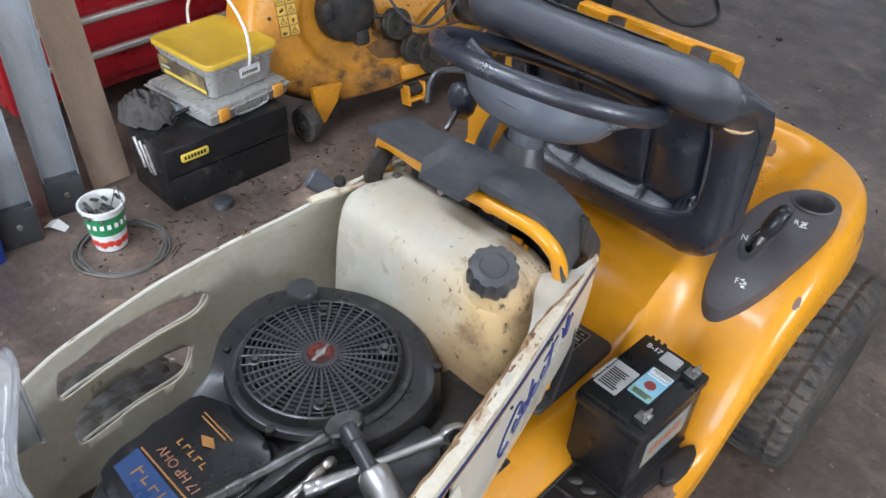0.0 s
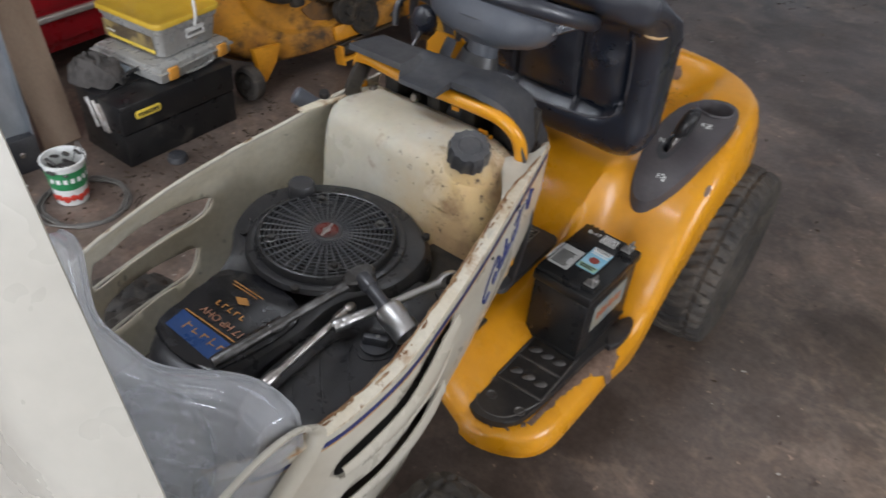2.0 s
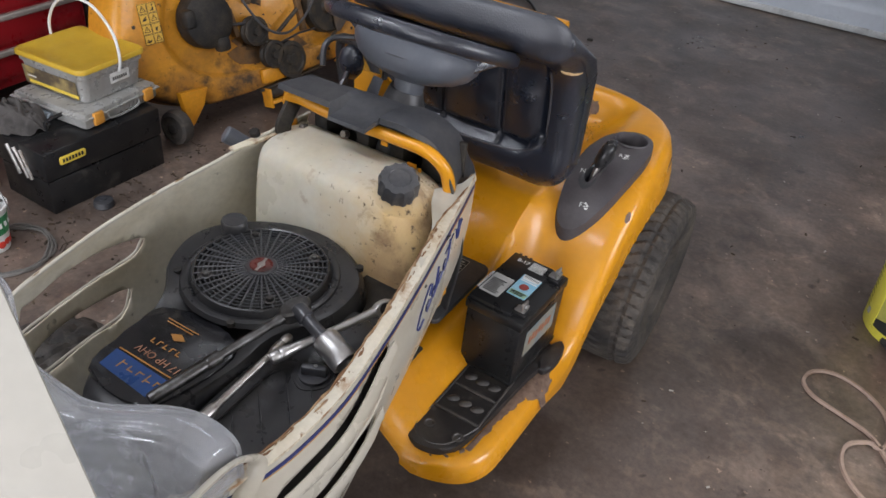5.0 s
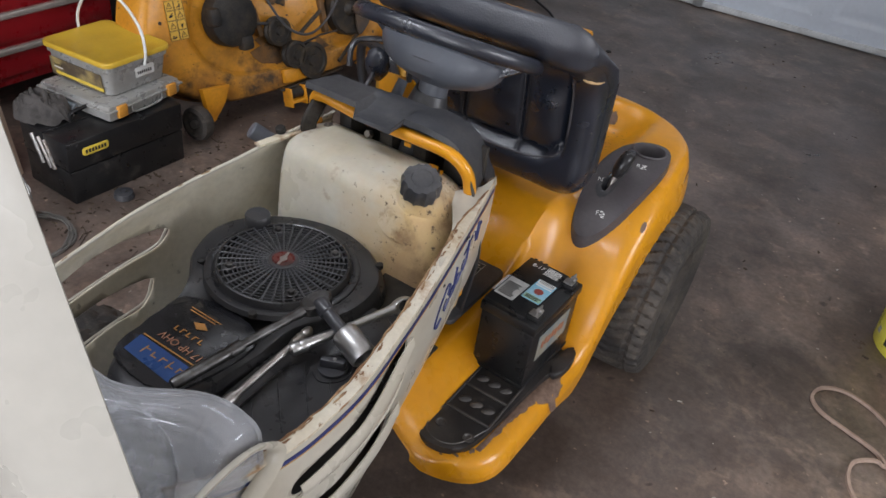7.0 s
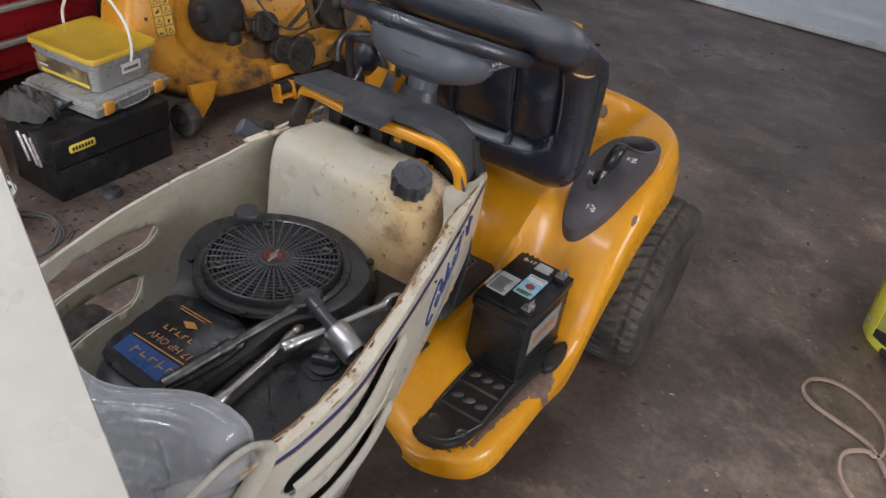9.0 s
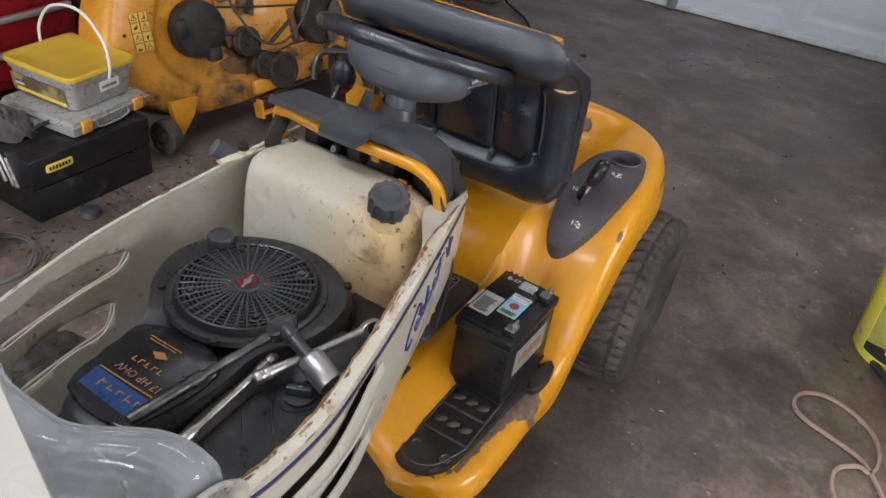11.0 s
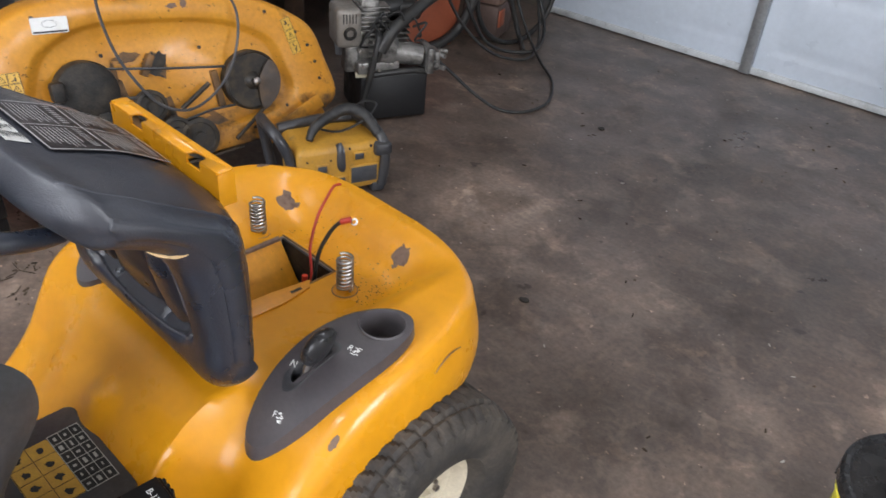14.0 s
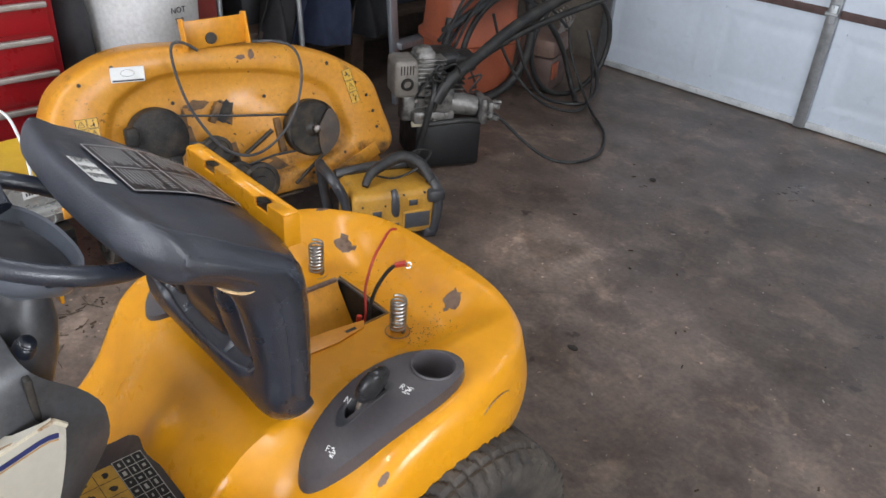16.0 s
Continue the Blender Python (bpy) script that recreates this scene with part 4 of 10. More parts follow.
def seat_mesh():
    bm = bmesh.new()
    # the middle line of the section, from the top roll down to the foot of the cushion
    spine = [Vector((0.0, 0.478, 0.884)), Vector((0.0, 0.56, 0.850)), Vector((0.0, 0.640, 0.808)), Vector((0.0, 0.662, 0.770)), Vector((0.0, 0.666, 0.66)), Vector((0.0, 0.664, 0.552))]

    def nearest(p):
        best = None
        for a, b in zip(spine, spine[1:]):
            d = b - a
            s = min(1.0, max(0.0, (p - a).dot(d) / d.dot(d)))
            q = a + d * s
            if best is None or (p - q).length < best[0]:
                best = ((p - q).length, q)
        return best[1]

    rings = []
    for i in range(141):
        u = math.sin(math.pi / 2 * (-1 + 2 * i / 140)) * 0.55 + (-1 + 2 * i / 140) * 0.45
        x, a = 0.2325 * u, abs(u)
        w = max(0.0, (a - 0.80) / 0.20)
        k = max(0.40, (1 - min(w, 0.999) ** 2.6) ** (1 / 2.6))
        plan = max(0.0, (a - 0.66) / 0.34)
        plan = 1 - math.sqrt(max(0.0, 1 - 0.96 * plan * plan))
        dome = smoothstep(0.45, 1.05, a)
        ring = []
        pts = smooth_line([(0, y, z) for y, z in seat_section(u)], 8, True)
        for j, p in enumerate(pts):
            s = j / 8.0
            q = nearest(p)
            off = p - q
            y, z = off.y, off.z
            # the back is domed: it falls away towards both ends
            if y + z > 0:
                fall = 1 - 0.50 * dome * smoothstep(0.52, 0.64, q.y)
                y, z = y * fall, z * fall
            # the padded sitting face: a sunk field inside a rolled border
            on_face = smoothstep(12.6, 13.3, s) * (1 - smoothstep(16.8, 17.5, s))
            if on_face > 0:
                pz = p.z
                lift = 0.018 * smoothstep(0.45, 0.80, a)
                corner = 0.035 * smoothstep(0.45, 0.74, a) ** 2
                field = (1 - smoothstep(0.735, 0.775, a)) * smoothstep(0.572 + corner, 0.590 + corner, pz) * (1 - smoothstep(0.785 + lift, 0.803 + lift, pz)) * on_face
                groove = max(math.exp(-((a - 0.725) / 0.016) ** 2), math.exp(-((a - 0.30) / 0.018) ** 2), math.exp(-((pz - 0.598 - corner) / 0.006) ** 2))
                y += field * (0.016 + 0.016 * groove)
                c = (a - 0.515) / 0.205 if a > 0.30 else a / 0.30
                y -= 0.020 * field * max(0.0, 1 - c * c) * math.sin(math.pi * min(1, max(0, (pz - 0.595) / 0.2)))
                y += 0.0018 * field * noise.noise(Vector((x * 30, pz * 40, 3.0)))
            # soft pulls in the cover of the back and the roll
            n_ = noise.noise(Vector((x * 9, p.y * 14, p.z * 14))) * 0.0022
            low = smoothstep(0.66, 0.56, q.z)
            top = smoothstep(0.56, 0.48, q.y)
            ring.append((x, q.y + y * k + n_ + 0.045 * plan * top, q.z + z * k + n_ * 0.6 + 0.055 * plan * low - 0.020 * plan * top))
        rings.append(ring)
    ends = []
    for ring, sgn in ((rings[0], -1), (rings[-1], 1)):
        grid = []
        for dx, f in ((0.003, 0.72), (0.0045, 0.40), (0.005, 0.10)):
            grid.append([])
            for p in ring:
                q = nearest(Vector((0.0, p[1], p[2])))
                grid[-1].append((p[0] + sgn * dx, q.y + (p[1] - q.y) * f, q.z + (p[2] - q.z) * f))
        ends.append(grid)
    add_loft(bm, ends[0][::-1] + rings + ends[1])
    return bm


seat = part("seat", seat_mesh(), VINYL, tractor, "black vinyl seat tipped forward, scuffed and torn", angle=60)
PIPING = mat("vinyl_piping", (0.07, 0.07, 0.08), 0.35, scale=30)
bm = bmesh.new()
tree = BVHTree.FromPolygons([v.co for v in seat.data.vertices], [list(f.vertices) for f in seat.data.polygons])


def on_face(x, z, out=0.0):
    """A place on the sitting face, seen from the front."""
    at, nrm, _, _ = tree.ray_cast(Vector((x, 0.30, z)), Vector((0, 1, 0)), 0.6)
    return Vector((x, 0.64, z)) if at is None else at - Vector((0, out, 0))


for sx in (-0.0745, -0.0650, 0.0650, 0.0745):
    add_tube(bm, [on_face(sx, z, 0.0004) for z in np.linspace(0.606, 0.775, 12)], 0.0022, 6)
part("piping", bm, PIPING, seat, "dark seam piping")
bm = bmesh.new()
edge = [(0.1775, 0.785), (0.1780, 0.74), (0.1775, 0.66), (0.170, 0.622), (0.152, 0.600), (0.11, 0.582), (0.0, 0.576)]
edge = [(p.x, p.y) for p in smooth_line([(a, b, 0) for a, b in edge + [(-a, b) for a, b in edge[-2::-1]]], 6)]
add_tube(bm, [on_face(a, b, 0.0006) for a, b in edge], 0.0030, 6)
part("piping", bm, PIPING, seat, "dark seam piping")
bm = bmesh.new()
line = []
for p in smooth_line([(0.205, 0.552, 0.790), (0.212, 0.560, 0.7885), (0.219, 0.567, 0.7895), (0.226, 0.575, 0.7885), (0.232, 0.583, 0.790), (0.235, 0.590, 0.791), (0.238, 0.598, 0.7935)], 4):
    at, nrm, _, _ = tree.find_nearest(p)
    line.append(at + nrm * 0.001)
add_tube(bm, line, [0.001, 0.0032, 0.0040, 0.0030, 0.0034, 0.0022, 0.0008], 8, flat=0.7)
part("tear", bm, FOAM, seat, "torn seam showing tan foam")
# raised seam between the back panel and the sides
for sx in (-1, 1):
    bm = bmesh.new()
    line = []
    for p in smooth_line([(0.190, 0.480, 0.935), (0.203, 0.52, 0.925), (0.208, 0.60, 0.895), (0.210, 0.665, 0.87), (0.210, 0.745, 0.82), (0.210, 0.765, 0.74), (0.209, 0.765, 0.66), (0.206, 0.755, 0.58)], 5):
        at, nrm, _, _ = tree.find_nearest(Vector((p.x * sx, p.y, p.z)))
        line.append(at - nrm * 0.0012)
    add_tube(bm, line, 0.0028, 8)
    part("seam_ridge", bm, VINYL, seat)
for x in (-0.075,):
    bm = bmesh.new()
    add_tube(bm, [(0.03, 0.636, 0.558), (0.034, 0.634, 0.55), (0.033, 0.635, 0.535)], [0.001, 0.004, 0.001], 6, k=4, flat=0.5)
    part("tear", bm, FOAM, seat, "small tear showing tan foam")


def seat_top(u, v):
    """A place on the back of the seat back: u across, v from its rim towards the bracket."""
    y = 0.50 + 0.19 * v
    x = SEAT_W * u - 0.045 * max(v, 0.0)
    at, nrm, _, _ = tree.ray_cast(Vector((x, y, 1.2)), Vector((0, 0, -1)), 0.6)
    return at


def seat_label(name, u0, u1, v0, v1, rise, material, label=""):
    bm = bmesh.new()
    rows = [[seat_top(u0 + (u1 - u0) * i / 8, v0 + (v1 - v0) * j / 8) + Vector((0, 0.4, 0.9)) * rise for i in range(9)] for j in range(9)]
    add_loft(bm, rows, False, False)
    return part(name, bm, material, seat, label)


seat_label("safety_label", -0.42, 0.40, 0.10, 0.98, 0.003, mat("safety_label_black", (0.03, 0.025, 0.028), 0.4, scale=20), "black printed safety label")
GREYPRINT = mat("faded_print", (0.50, 0.50, 0.50), 0.5, scale=20)
bm = bmesh.new()
for v in (0.10, 0.53, 0.975):
    add_loft(bm, [[seat_top(u, v + d) + Vector((0, 0.0018, 0.0042)) for u in (-0.42, -0.2, 0.1, 0.40)] for d in (-0.006, 0.006)], False, False)
for u in (-0.42, 0.0, 0.40):
    add_loft(bm, [[seat_top(u + d, v) + Vector((0, 0.0018, 0.0042)) for v in np.linspace(0.10, 0.975, 9)] for d in (-0.006, 0.006)], False, False)
for u0, u1 in ((-0.40, -0.02), (0.02, 0.38)):
    for v0, v1 in ((0.12, 0.50), (0.56, 0.95)):
        for k in range(9):
            # fine lines of print, then a row of short ticks
            v = v0 + (v1 - v0) * (0.08 + 0.075 * k)
            ue = u0 + (u1 - u0) * rng.uniform(0.72, 0.98)
            add_loft(bm, [[seat_top(u, v + d) + Vector((0, 0.0018, 0.0042)) for u in np.linspace(u0 + 0.02, ue, 5)] for d in (-0.004, 0.004)], False, False)
        for k in range(9):
            ua = u0 + 0.03 + (u1 - u0 - 0.05) * k / 9
            va = v0 + (v1 - v0) * 0.80
            add_loft(bm, [[seat_top(ua + d, v) + Vector((0, 0.0018, 0.0042)) for v in np.linspace(va, va + 0.055, 3)] for d in (-0.006, 0.006)], False, False)
part("label_print", bm, GREYPRINT, seat, "rows of faded print")
seat_label("parts_label", -0.17, 0.28, -0.10, 0.045, 0.0012, WHITE_LABEL, "white parts label")
bm = bmesh.new()
for k in range(9):
    v = -0.090 + 0.0150 * k
    for u0 in (-0.15, 0.0, 0.13):
        add_loft(bm, [[seat_top(u0 + (0.09 * rng.random() + 0.03) * i, v + d) + Vector((0, 0.0009, 0.002)) for i in (0, 1)] for d in (-0.004, 0.004)], False, False)
part("label_print", bm, BLACK_INK, seat)

# yellow channel bolted to the seat's underside
bm = bmesh.new()
add_prism(bm, round_rect(-0.158, 0.140, 0.702, 0.729, 0.006, 4), 0.829, 0.8335, None, 0.0012)
bracket = part("seat_bracket", bm, YELLOW, tractor, "yellow steel seat hinge channel")
cutters = []
for x in (-0.078, 0.078):
    c = bmesh.new()
    add_prism(c, round_rect(x - 0.0175, x + 0.0175, 0.690, 0.717, 0.0105, 6), 0.80, 0.86)
    cutters.append(c)
cut(bracket, cutters)
bm = bmesh.new()
for x0, x1, h in ((-0.157, -0.0955, 0.050), (-0.0955, -0.0605, 0.037), (-0.0605, 0.0605, 0.050), (0.0605, 0.0955, 0.037), (0.0955, 0.140, 0.050)):
    add_box(bm, ((x0 + x1) / 2, 0.7035, 0.780 + h / 2), (x1 - x0, 0.0035, h))
part("bracket_flange", bm, YELLOW, bracket, "folded flange with two notches")
bm = bmesh.new()
add_box(bm, (0.1388, 0.7160, 0.8045), (0.0028, 0.026, 0.0500), None, 0.001)
part("bracket_end", bm, YELLOW, bracket, "folded yellow end of the channel")
bm = bmesh.new()
add_box(bm, (-0.05, 0.71, 0.56), (0.20, 0.012, 0.14), None, 0.004)
part("hinge_plate", bm, DARK, bracket)

# seat springs and battery leads
for sx, sy in ((-0.168, 0.960), (0.090, 0.967)):
    bm = bmesh.new()
    turns, R, H = 8.5, 0.0142, 0.070
    pts = [(sx + R * math.cos(2 * math.pi * turns * k / 110), sy + R * math.sin(2 * math.pi * turns * k / 110), 0.482 + H * (k / 110)) for k in range(111)]
    add_tube(bm, pts, 0.0025, 6)
    spring = part("seat_spring", bm, STEEL, tractor, "coiled steel seat spring")
    bm = bmesh.new()
    add_lathe(bm, [(0.025, 0), (0.024, 0.0012), (0.019, 0.0014), (0.017, 0.0004), (0, 0.0004)], 28, pose(sx, sy, 0.4765))
    part("spring_seat", bm, YELLOW_OLD, spring, "dished yellow spring seat")
    bm = bmesh.new()
    add_tube(bm, [(sx + 0.0235 * math.cos(2 * math.pi * k / 28), sy + 0.0235 * math.sin(2 * math.pi * k / 28), 0.4782) for k in range(28)], 0.0011, 5, closed=True)
    part("dish_edge", bm, YELLOW_CHIP, spring, "worn brown edge of the dish")
RED_WIRE = mat("red_wire", (0.45, 0.03, 0.02), 0.45, scale=30, bump=0.05)
BLACK_WIRE = mat("black_wire", (0.02, 0.02, 0.02), 0.5, scale=30, bump=0.05)
bm = bmesh.new()
add_tube(bm, [(0.0, 0.945, 0.42), (-0.004, 0.962, 0.455), (-0.02, 0.975, 0.475), (-0.04, 0.99, 0.50), (-0.055, 1.02, 0.545), (-0.075, 1.06, 0.565), (-0.097, 1.096, 0.568), (-0.105, 1.12, 0.56)], 0.0028, 8, k=5)
wire = part("battery_lead", bm, RED_WIRE, tractor, "loose red battery lead")
bm = bmesh.new()
add_tube(bm, [(0.006, 0.925, 0.41), (0.0, 0.94, 0.44), (-0.004, 0.945, 0.462)], 0.0035, 8, k=4)
add_cyl(bm, (-0.002, 0.944, 0.442), (-0.004, 0.948, 0.468), 0.006, n=10)
part("terminal_boot", bm, RED_INK, wire, "red terminal boot")
bm = bmesh.new()
add_tube(bm, [(0.015, 0.95, 0.42), (0.005, 0.965, 0.47), (0.0, 0.98, 0.51), (0.008, 1.0, 0.55), (0.02, 1.013, 0.572), (0.03, 1.022, 0.58)], 0.004, 8, k=5)
wire = part("battery_lead", bm, BLACK_WIRE, tractor, "loose black battery lead")
bm = bmesh.new()
add_tube(bm, [(0.022, 1.014, 0.574), (0.036, 1.027, 0.581)], 0.0058, 10)
part("terminal_boot", bm, RED_INK, wire, "red terminal boot")
bm = bmesh.new()
add_lathe(bm, [(0.004, 0), (0.007, 0), (0.007, 0.002), (0.004, 0.002)], 18, pose(0.041, 1.031, 0.576, 40, 20, 0))
part("ring_terminal", bm, STEEL, wire, "bright ring terminal")

# ---- steering wheel and column ----
WC = pose(0.004, 0.408, 0.858, -22, 0, 0)
wheel = thing("steering_wheel", WC, "", "")
wheel.parent = tractor
bm = bmesh.new()
ringpts = [(0.158 * math.cos(2 * math.pi * k / 64), 0.158 * math.sin(2 * math.pi * k / 64), 0) for k in range(64)]
add_tube(bm, ringpts, 0.0130, 14, closed=True)
part("wheel_rim", bm, VINYL, wheel, "black grained steering wheel rim")
GREY_VINYL = mat("grey_hub_plastic", (0.105, 0.116, 0.138), 0.40, col2=(0.09, 0.098, 0.115), scale=9, fine=0.06, bump=0.12, grain=500)
bm = bmesh.new()
prof = [(0.117, -0.019), (0.120, -0.026), (0.116, -0.040), (0.101, -0.057), (0.077, -0.070), (0.045, -0.079), (0.026, -0.083)]
rings = []
for r, z in [(0.108, -0.046), (0.111, -0.022)] + prof:
    rings.append([(r * math.copysign(abs(math.cos(t)) ** 0.85, math.cos(t)), (0.55 + 0.25 * smoothstep(-0.04, -0.08, z)) * r * math.copysign(abs(math.sin(t)) ** 0.85, math.sin(t)) - 0.006, z) for t in [2 * math.pi * k / 56 for k in range(56)]])
add_loft(bm, rings)
part("hub_cover", bm, GREY_VINYL, wheel, "grey moulded wheel hub cover")
bm = bmesh.new()
add_tube(bm, [(0.112 * math.cos(t), 0.0635 * math.sin(t) - 0.006, -0.034 - 0.012 * abs(math.sin(t))) for t in [math.pi * (1.0 + k / 24) for k in range(25)]], 0.0016, 6)
part("hub_seam", bm, BLACK, wheel, "dark seam line")
# black disc added to give the hub's inside its shade
bm = bmesh.new()
add_prism(bm, [(0.106 * math.cos(t), 0.056 * math.sin(t) - 0.006) for t in [2 * math.pi * k / 40 for k in range(40)]], -0.046, -0.040, None, 0.002)
part("hub_top", bm, BLACK, wheel, "black hub top")
for sx in (-1, 1):
    bm = bmesh.new()
    add_tube(bm, [(sx * 0.105, 0.0, -0.026), (sx * 0.13, 0.0, -0.014), (sx * 0.158, 0.0, 0.0)], [0.020, 0.014, 0.010], 12, k=3, flat=0.5)
    part("wheel_spoke", bm, VINYL, wheel, "black flat spoke")
bm = bmesh.new()
add_cyl(bm, (-0.006, 0.010, -0.078), (-0.006, 0.012, -0.104), 0.027, 0.026, 28, 0.003)
part("hub_collar", bm, GREY_VINYL, wheel, "grey hub collar")
bm = bmesh.new()
prof = [(0.062, 0.50), (0.058, 0.66), (0.050, 0.705), (0.036, 0.742), (0.028, 0.768), (0, 0.768)]
add_lathe(bm, prof, 28, Matrix(((1, 0, 0, -0.008), (0, 1.1, 0.36, 0.110), (0, 0, 1, 0), (0, 0, 0, 1))))
part("steering_column", bm, BLACK_DUST, tractor, "black steering column shroud")

# ---- dash plate over the yellow support bar ----
prof = [(0.085, 0.768), (0.122, 0.754), (0.150, 0.724), (0.168, 0.685), (0.176, 0.63), (0.177, 0.56), (0.170, 0.47), (0.158, 0.38)]
line = [Vector((x, 0, 0.776)) for x in (-0.160, -0.14, -0.11, -0.08, -0.062, -0.052)] + [Vector((x, 0, 0.775)) for x in (-0.044, -0.02, 0.0, 0.02, 0.030)] + [Vector((x, 0, 0.773)) for x in (0.036, 0.05, 0.068)]
line += smooth_line([(x, 0, z) for x, z in prof], 4)


def dash_front(x, z):
    if x < -0.048:
        return 0.228
    if x < 0.033:
        return 0.213
    return 0.243 + 0.022 * smoothstep(0.05, 0.14, x) + 0.06 * smoothstep(0.7, 0.5, z)


def dash_back_edge(x, z):
    y = 0.292 + 0.014 * smoothstep(-0.10, 0.0, x) + 0.024 * smoothstep(0.02, 0.10, x)
    return y + 0.090 * smoothstep(0.765, 0.62, z) - 0.075 * smoothstep(0.60, 0.44, z)


rows = []
for t in [-0.05, 0.0] + list(np.linspace(0.05, 1, 12)):
    row = []
    for p in line:
        s = max(t, 0.0)
        # the middle is pressed down into a shallow tray, the front edges are folded down
        tray = 0.015 * (1 - smoothstep(0.35, 0.95, s)) if -0.045 <= p.x <= 0.031 else 0.0
        lip = (0.010 if not tray else 0.006) * (t < 0) * smoothstep(0.70, 0.75, p.z)
        row.append((p.x - 0.045 * s * smoothstep(0.76, 0.66, p.z) + (0.018 * s if p.x < -0.12 else 0), dash_front(p.x, p.z) * (1 - s) + dash_back_edge(p.x, p.z) * s - 0.002 * (t < 0), p.z - tray - lip))
    rows.append(row)
bm = bmesh.new()
add_sheet(bm, rows[::-1], 0.0035)
dash = part("dash_plate", bm, BLACK_DUST, tractor, "dusty black plastic dash shroud", angle=30)
bm = bmesh.new()
pts = [(-0.168, 0.272, 0.66), (-0.165, 0.262, 0.71), (-0.158, 0.252, 0.738), (-0.135, 0.248, 0.750), (-0.05, 0.250, 0.742), (0.06, 0.252, 0.742), (0.115, 0.256, 0.738), (0.143, 0.262, 0.722), (0.156, 0.272, 0.69), (0.158, 0.28, 0.62), (0.158, 0.285, 0.45)]
add_tube(bm, pts, 0.0110, 12, k=6)
part("support_bar", bm, YELLOW, tractor, "bent yellow steel support bar")
bm = bmesh.new()
add_box(bm, (0, 0.335, 0.60), (0.30, 0.01, 0.26), None, 0.003)
for x in (-0.11, -0.02, 0.05):
    add_box(bm, (x, 0.30, 0.68), (0.03, 0.05, 0.09), None, 0.008)
add_box(bm, (0.11, 0.31, 0.66), (0.045, 0.03, 0.10), None, 0.005)
part("dash_back", bm, DARK, tractor, "dark works behind the fuel tank")
bm = bmesh.new()
for p in ((-0.13, 0.262, 0.69), (-0.142, 0.25, 0.715), (-0.05, 0.275, 0.70), (0.135, 0.29, 0.66), (0.14, 0.28, 0.645)):
    add_cyl(bm, p, (p[0] - 0.002, p[1] - 0.012, p[2] + 0.004), 0.007, n=6, bev=0.001)
part("bolt", bm, STEEL, dash, "steel bolt heads")
bm = bmesh.new()
for p, s in (((0.03, 0.27, 0.713), (0.014, 0.004, 0.008)), ((0.085, 0.272, 0.692), (0.018, 0.004, 0.008)), ((0.10, 0.273, 0.685), (0.006, 0.004, 0.012))):
    add_box(bm, p, s, None, 0.0015)
part("yellow_tab", bm, YELLOW, dash, "small yellow bracket tabs")
bm = bmesh.new()
add_tube(bm, [(-0.155, 0.235, 0.672), (-0.15, 0.225, 0.70), (-0.145, 0.235, 0.725), (-0.15, 0.255, 0.735)], 0.014, 8, k=3, flat=0.5)
part("hood_hinge", bm, DARK, dash, "dark hinge bracket")
# throttle and choke levers
for p, q, r in (((-0.128, 0.352, 0.735), (-0.124, 0.376, 0.77), 0.008),):
    bm = bmesh.new()
    add_tube(bm, [p, (-0.128, 0.368, 0.75), q], 0.005, 8, k=3)
    stalk = part("control_lever", bm, BLACK, tractor, "black control lever")
    bm = bmesh.new()
    vs = add_lathe(bm, [(0, -0.032), (0.5, -0.028), (0.9, -0.012), (1, 0.004), (0.8, 0.022), (0.4, 0.031), (0, 0.033)], 20)
    for v in vs:
        v.co = Vector((v.co.x * 0.024, v.co.y * 0.015, v.co.z * 1.15))
    xf(bm, vs, pose(-0.124, 0.38, 0.775, 18, 8, 20))
    part("lever_knob", bm, VINYL, stalk, "black oval lever knob")
bm = bmesh.new()
add_tube(bm, [(-0.16, 0.345, 0.77), (-0.168, 0.36, 0.80), (-0.158, 0.385, 0.812), (-0.10, 0.42, 0.812), (-0.085, 0.43, 0.79), (-0.085, 0.43, 0.74)], 0.0055, 8, k=4)
part("lever_guard", bm, BLACK, tractor, "black looped lever guard")
bm = bmesh.new()
km = pose(0.076, 0.354, 0.726, -25, 18, 0) @ Matrix.Scale(0.72, 4)
add_lathe(bm, [(0.020, -0.012), (0.020, 0.004), (0.017, 0.008), (0.0175, 0.011), (0.0155, 0.013), (0.016, 0.016), (0.013, 0.020), (0.006, 0.022), (0, 0.022)], 28, km)
part("control_knob", bm, VINYL, dash, "round black ribbed knob")
# yellow control bracket with a grey lever in front of it
bm = bmesh.new()
add_prism(bm, [(-0.16, 0.665), (-0.068, 0.675), (-0.066, 0.722), (-0.085, 0.738), (-0.150, 0.735), (-0.162, 0.715)], -0.003, 0.003, Matrix(((1, 0, 0, 0), (0, 0, -1, 0.445), (0, 1, 0, 0), (0, 0, 0, 1))), 0.001)
part("control_bracket", bm, YELLOW, tractor, "yellow control bracket")
bm = bmesh.new()
add_tube(bm, [(-0.097, 0.40, 0.665), (-0.098, 0.405, 0.70), (-0.094, 0.425, 0.742)], [0.013, 0.012, 0.010], 10, k=3, flat=0.55)
part("control_lever", bm, GREY_VINYL, tractor, "grey plastic control lever")

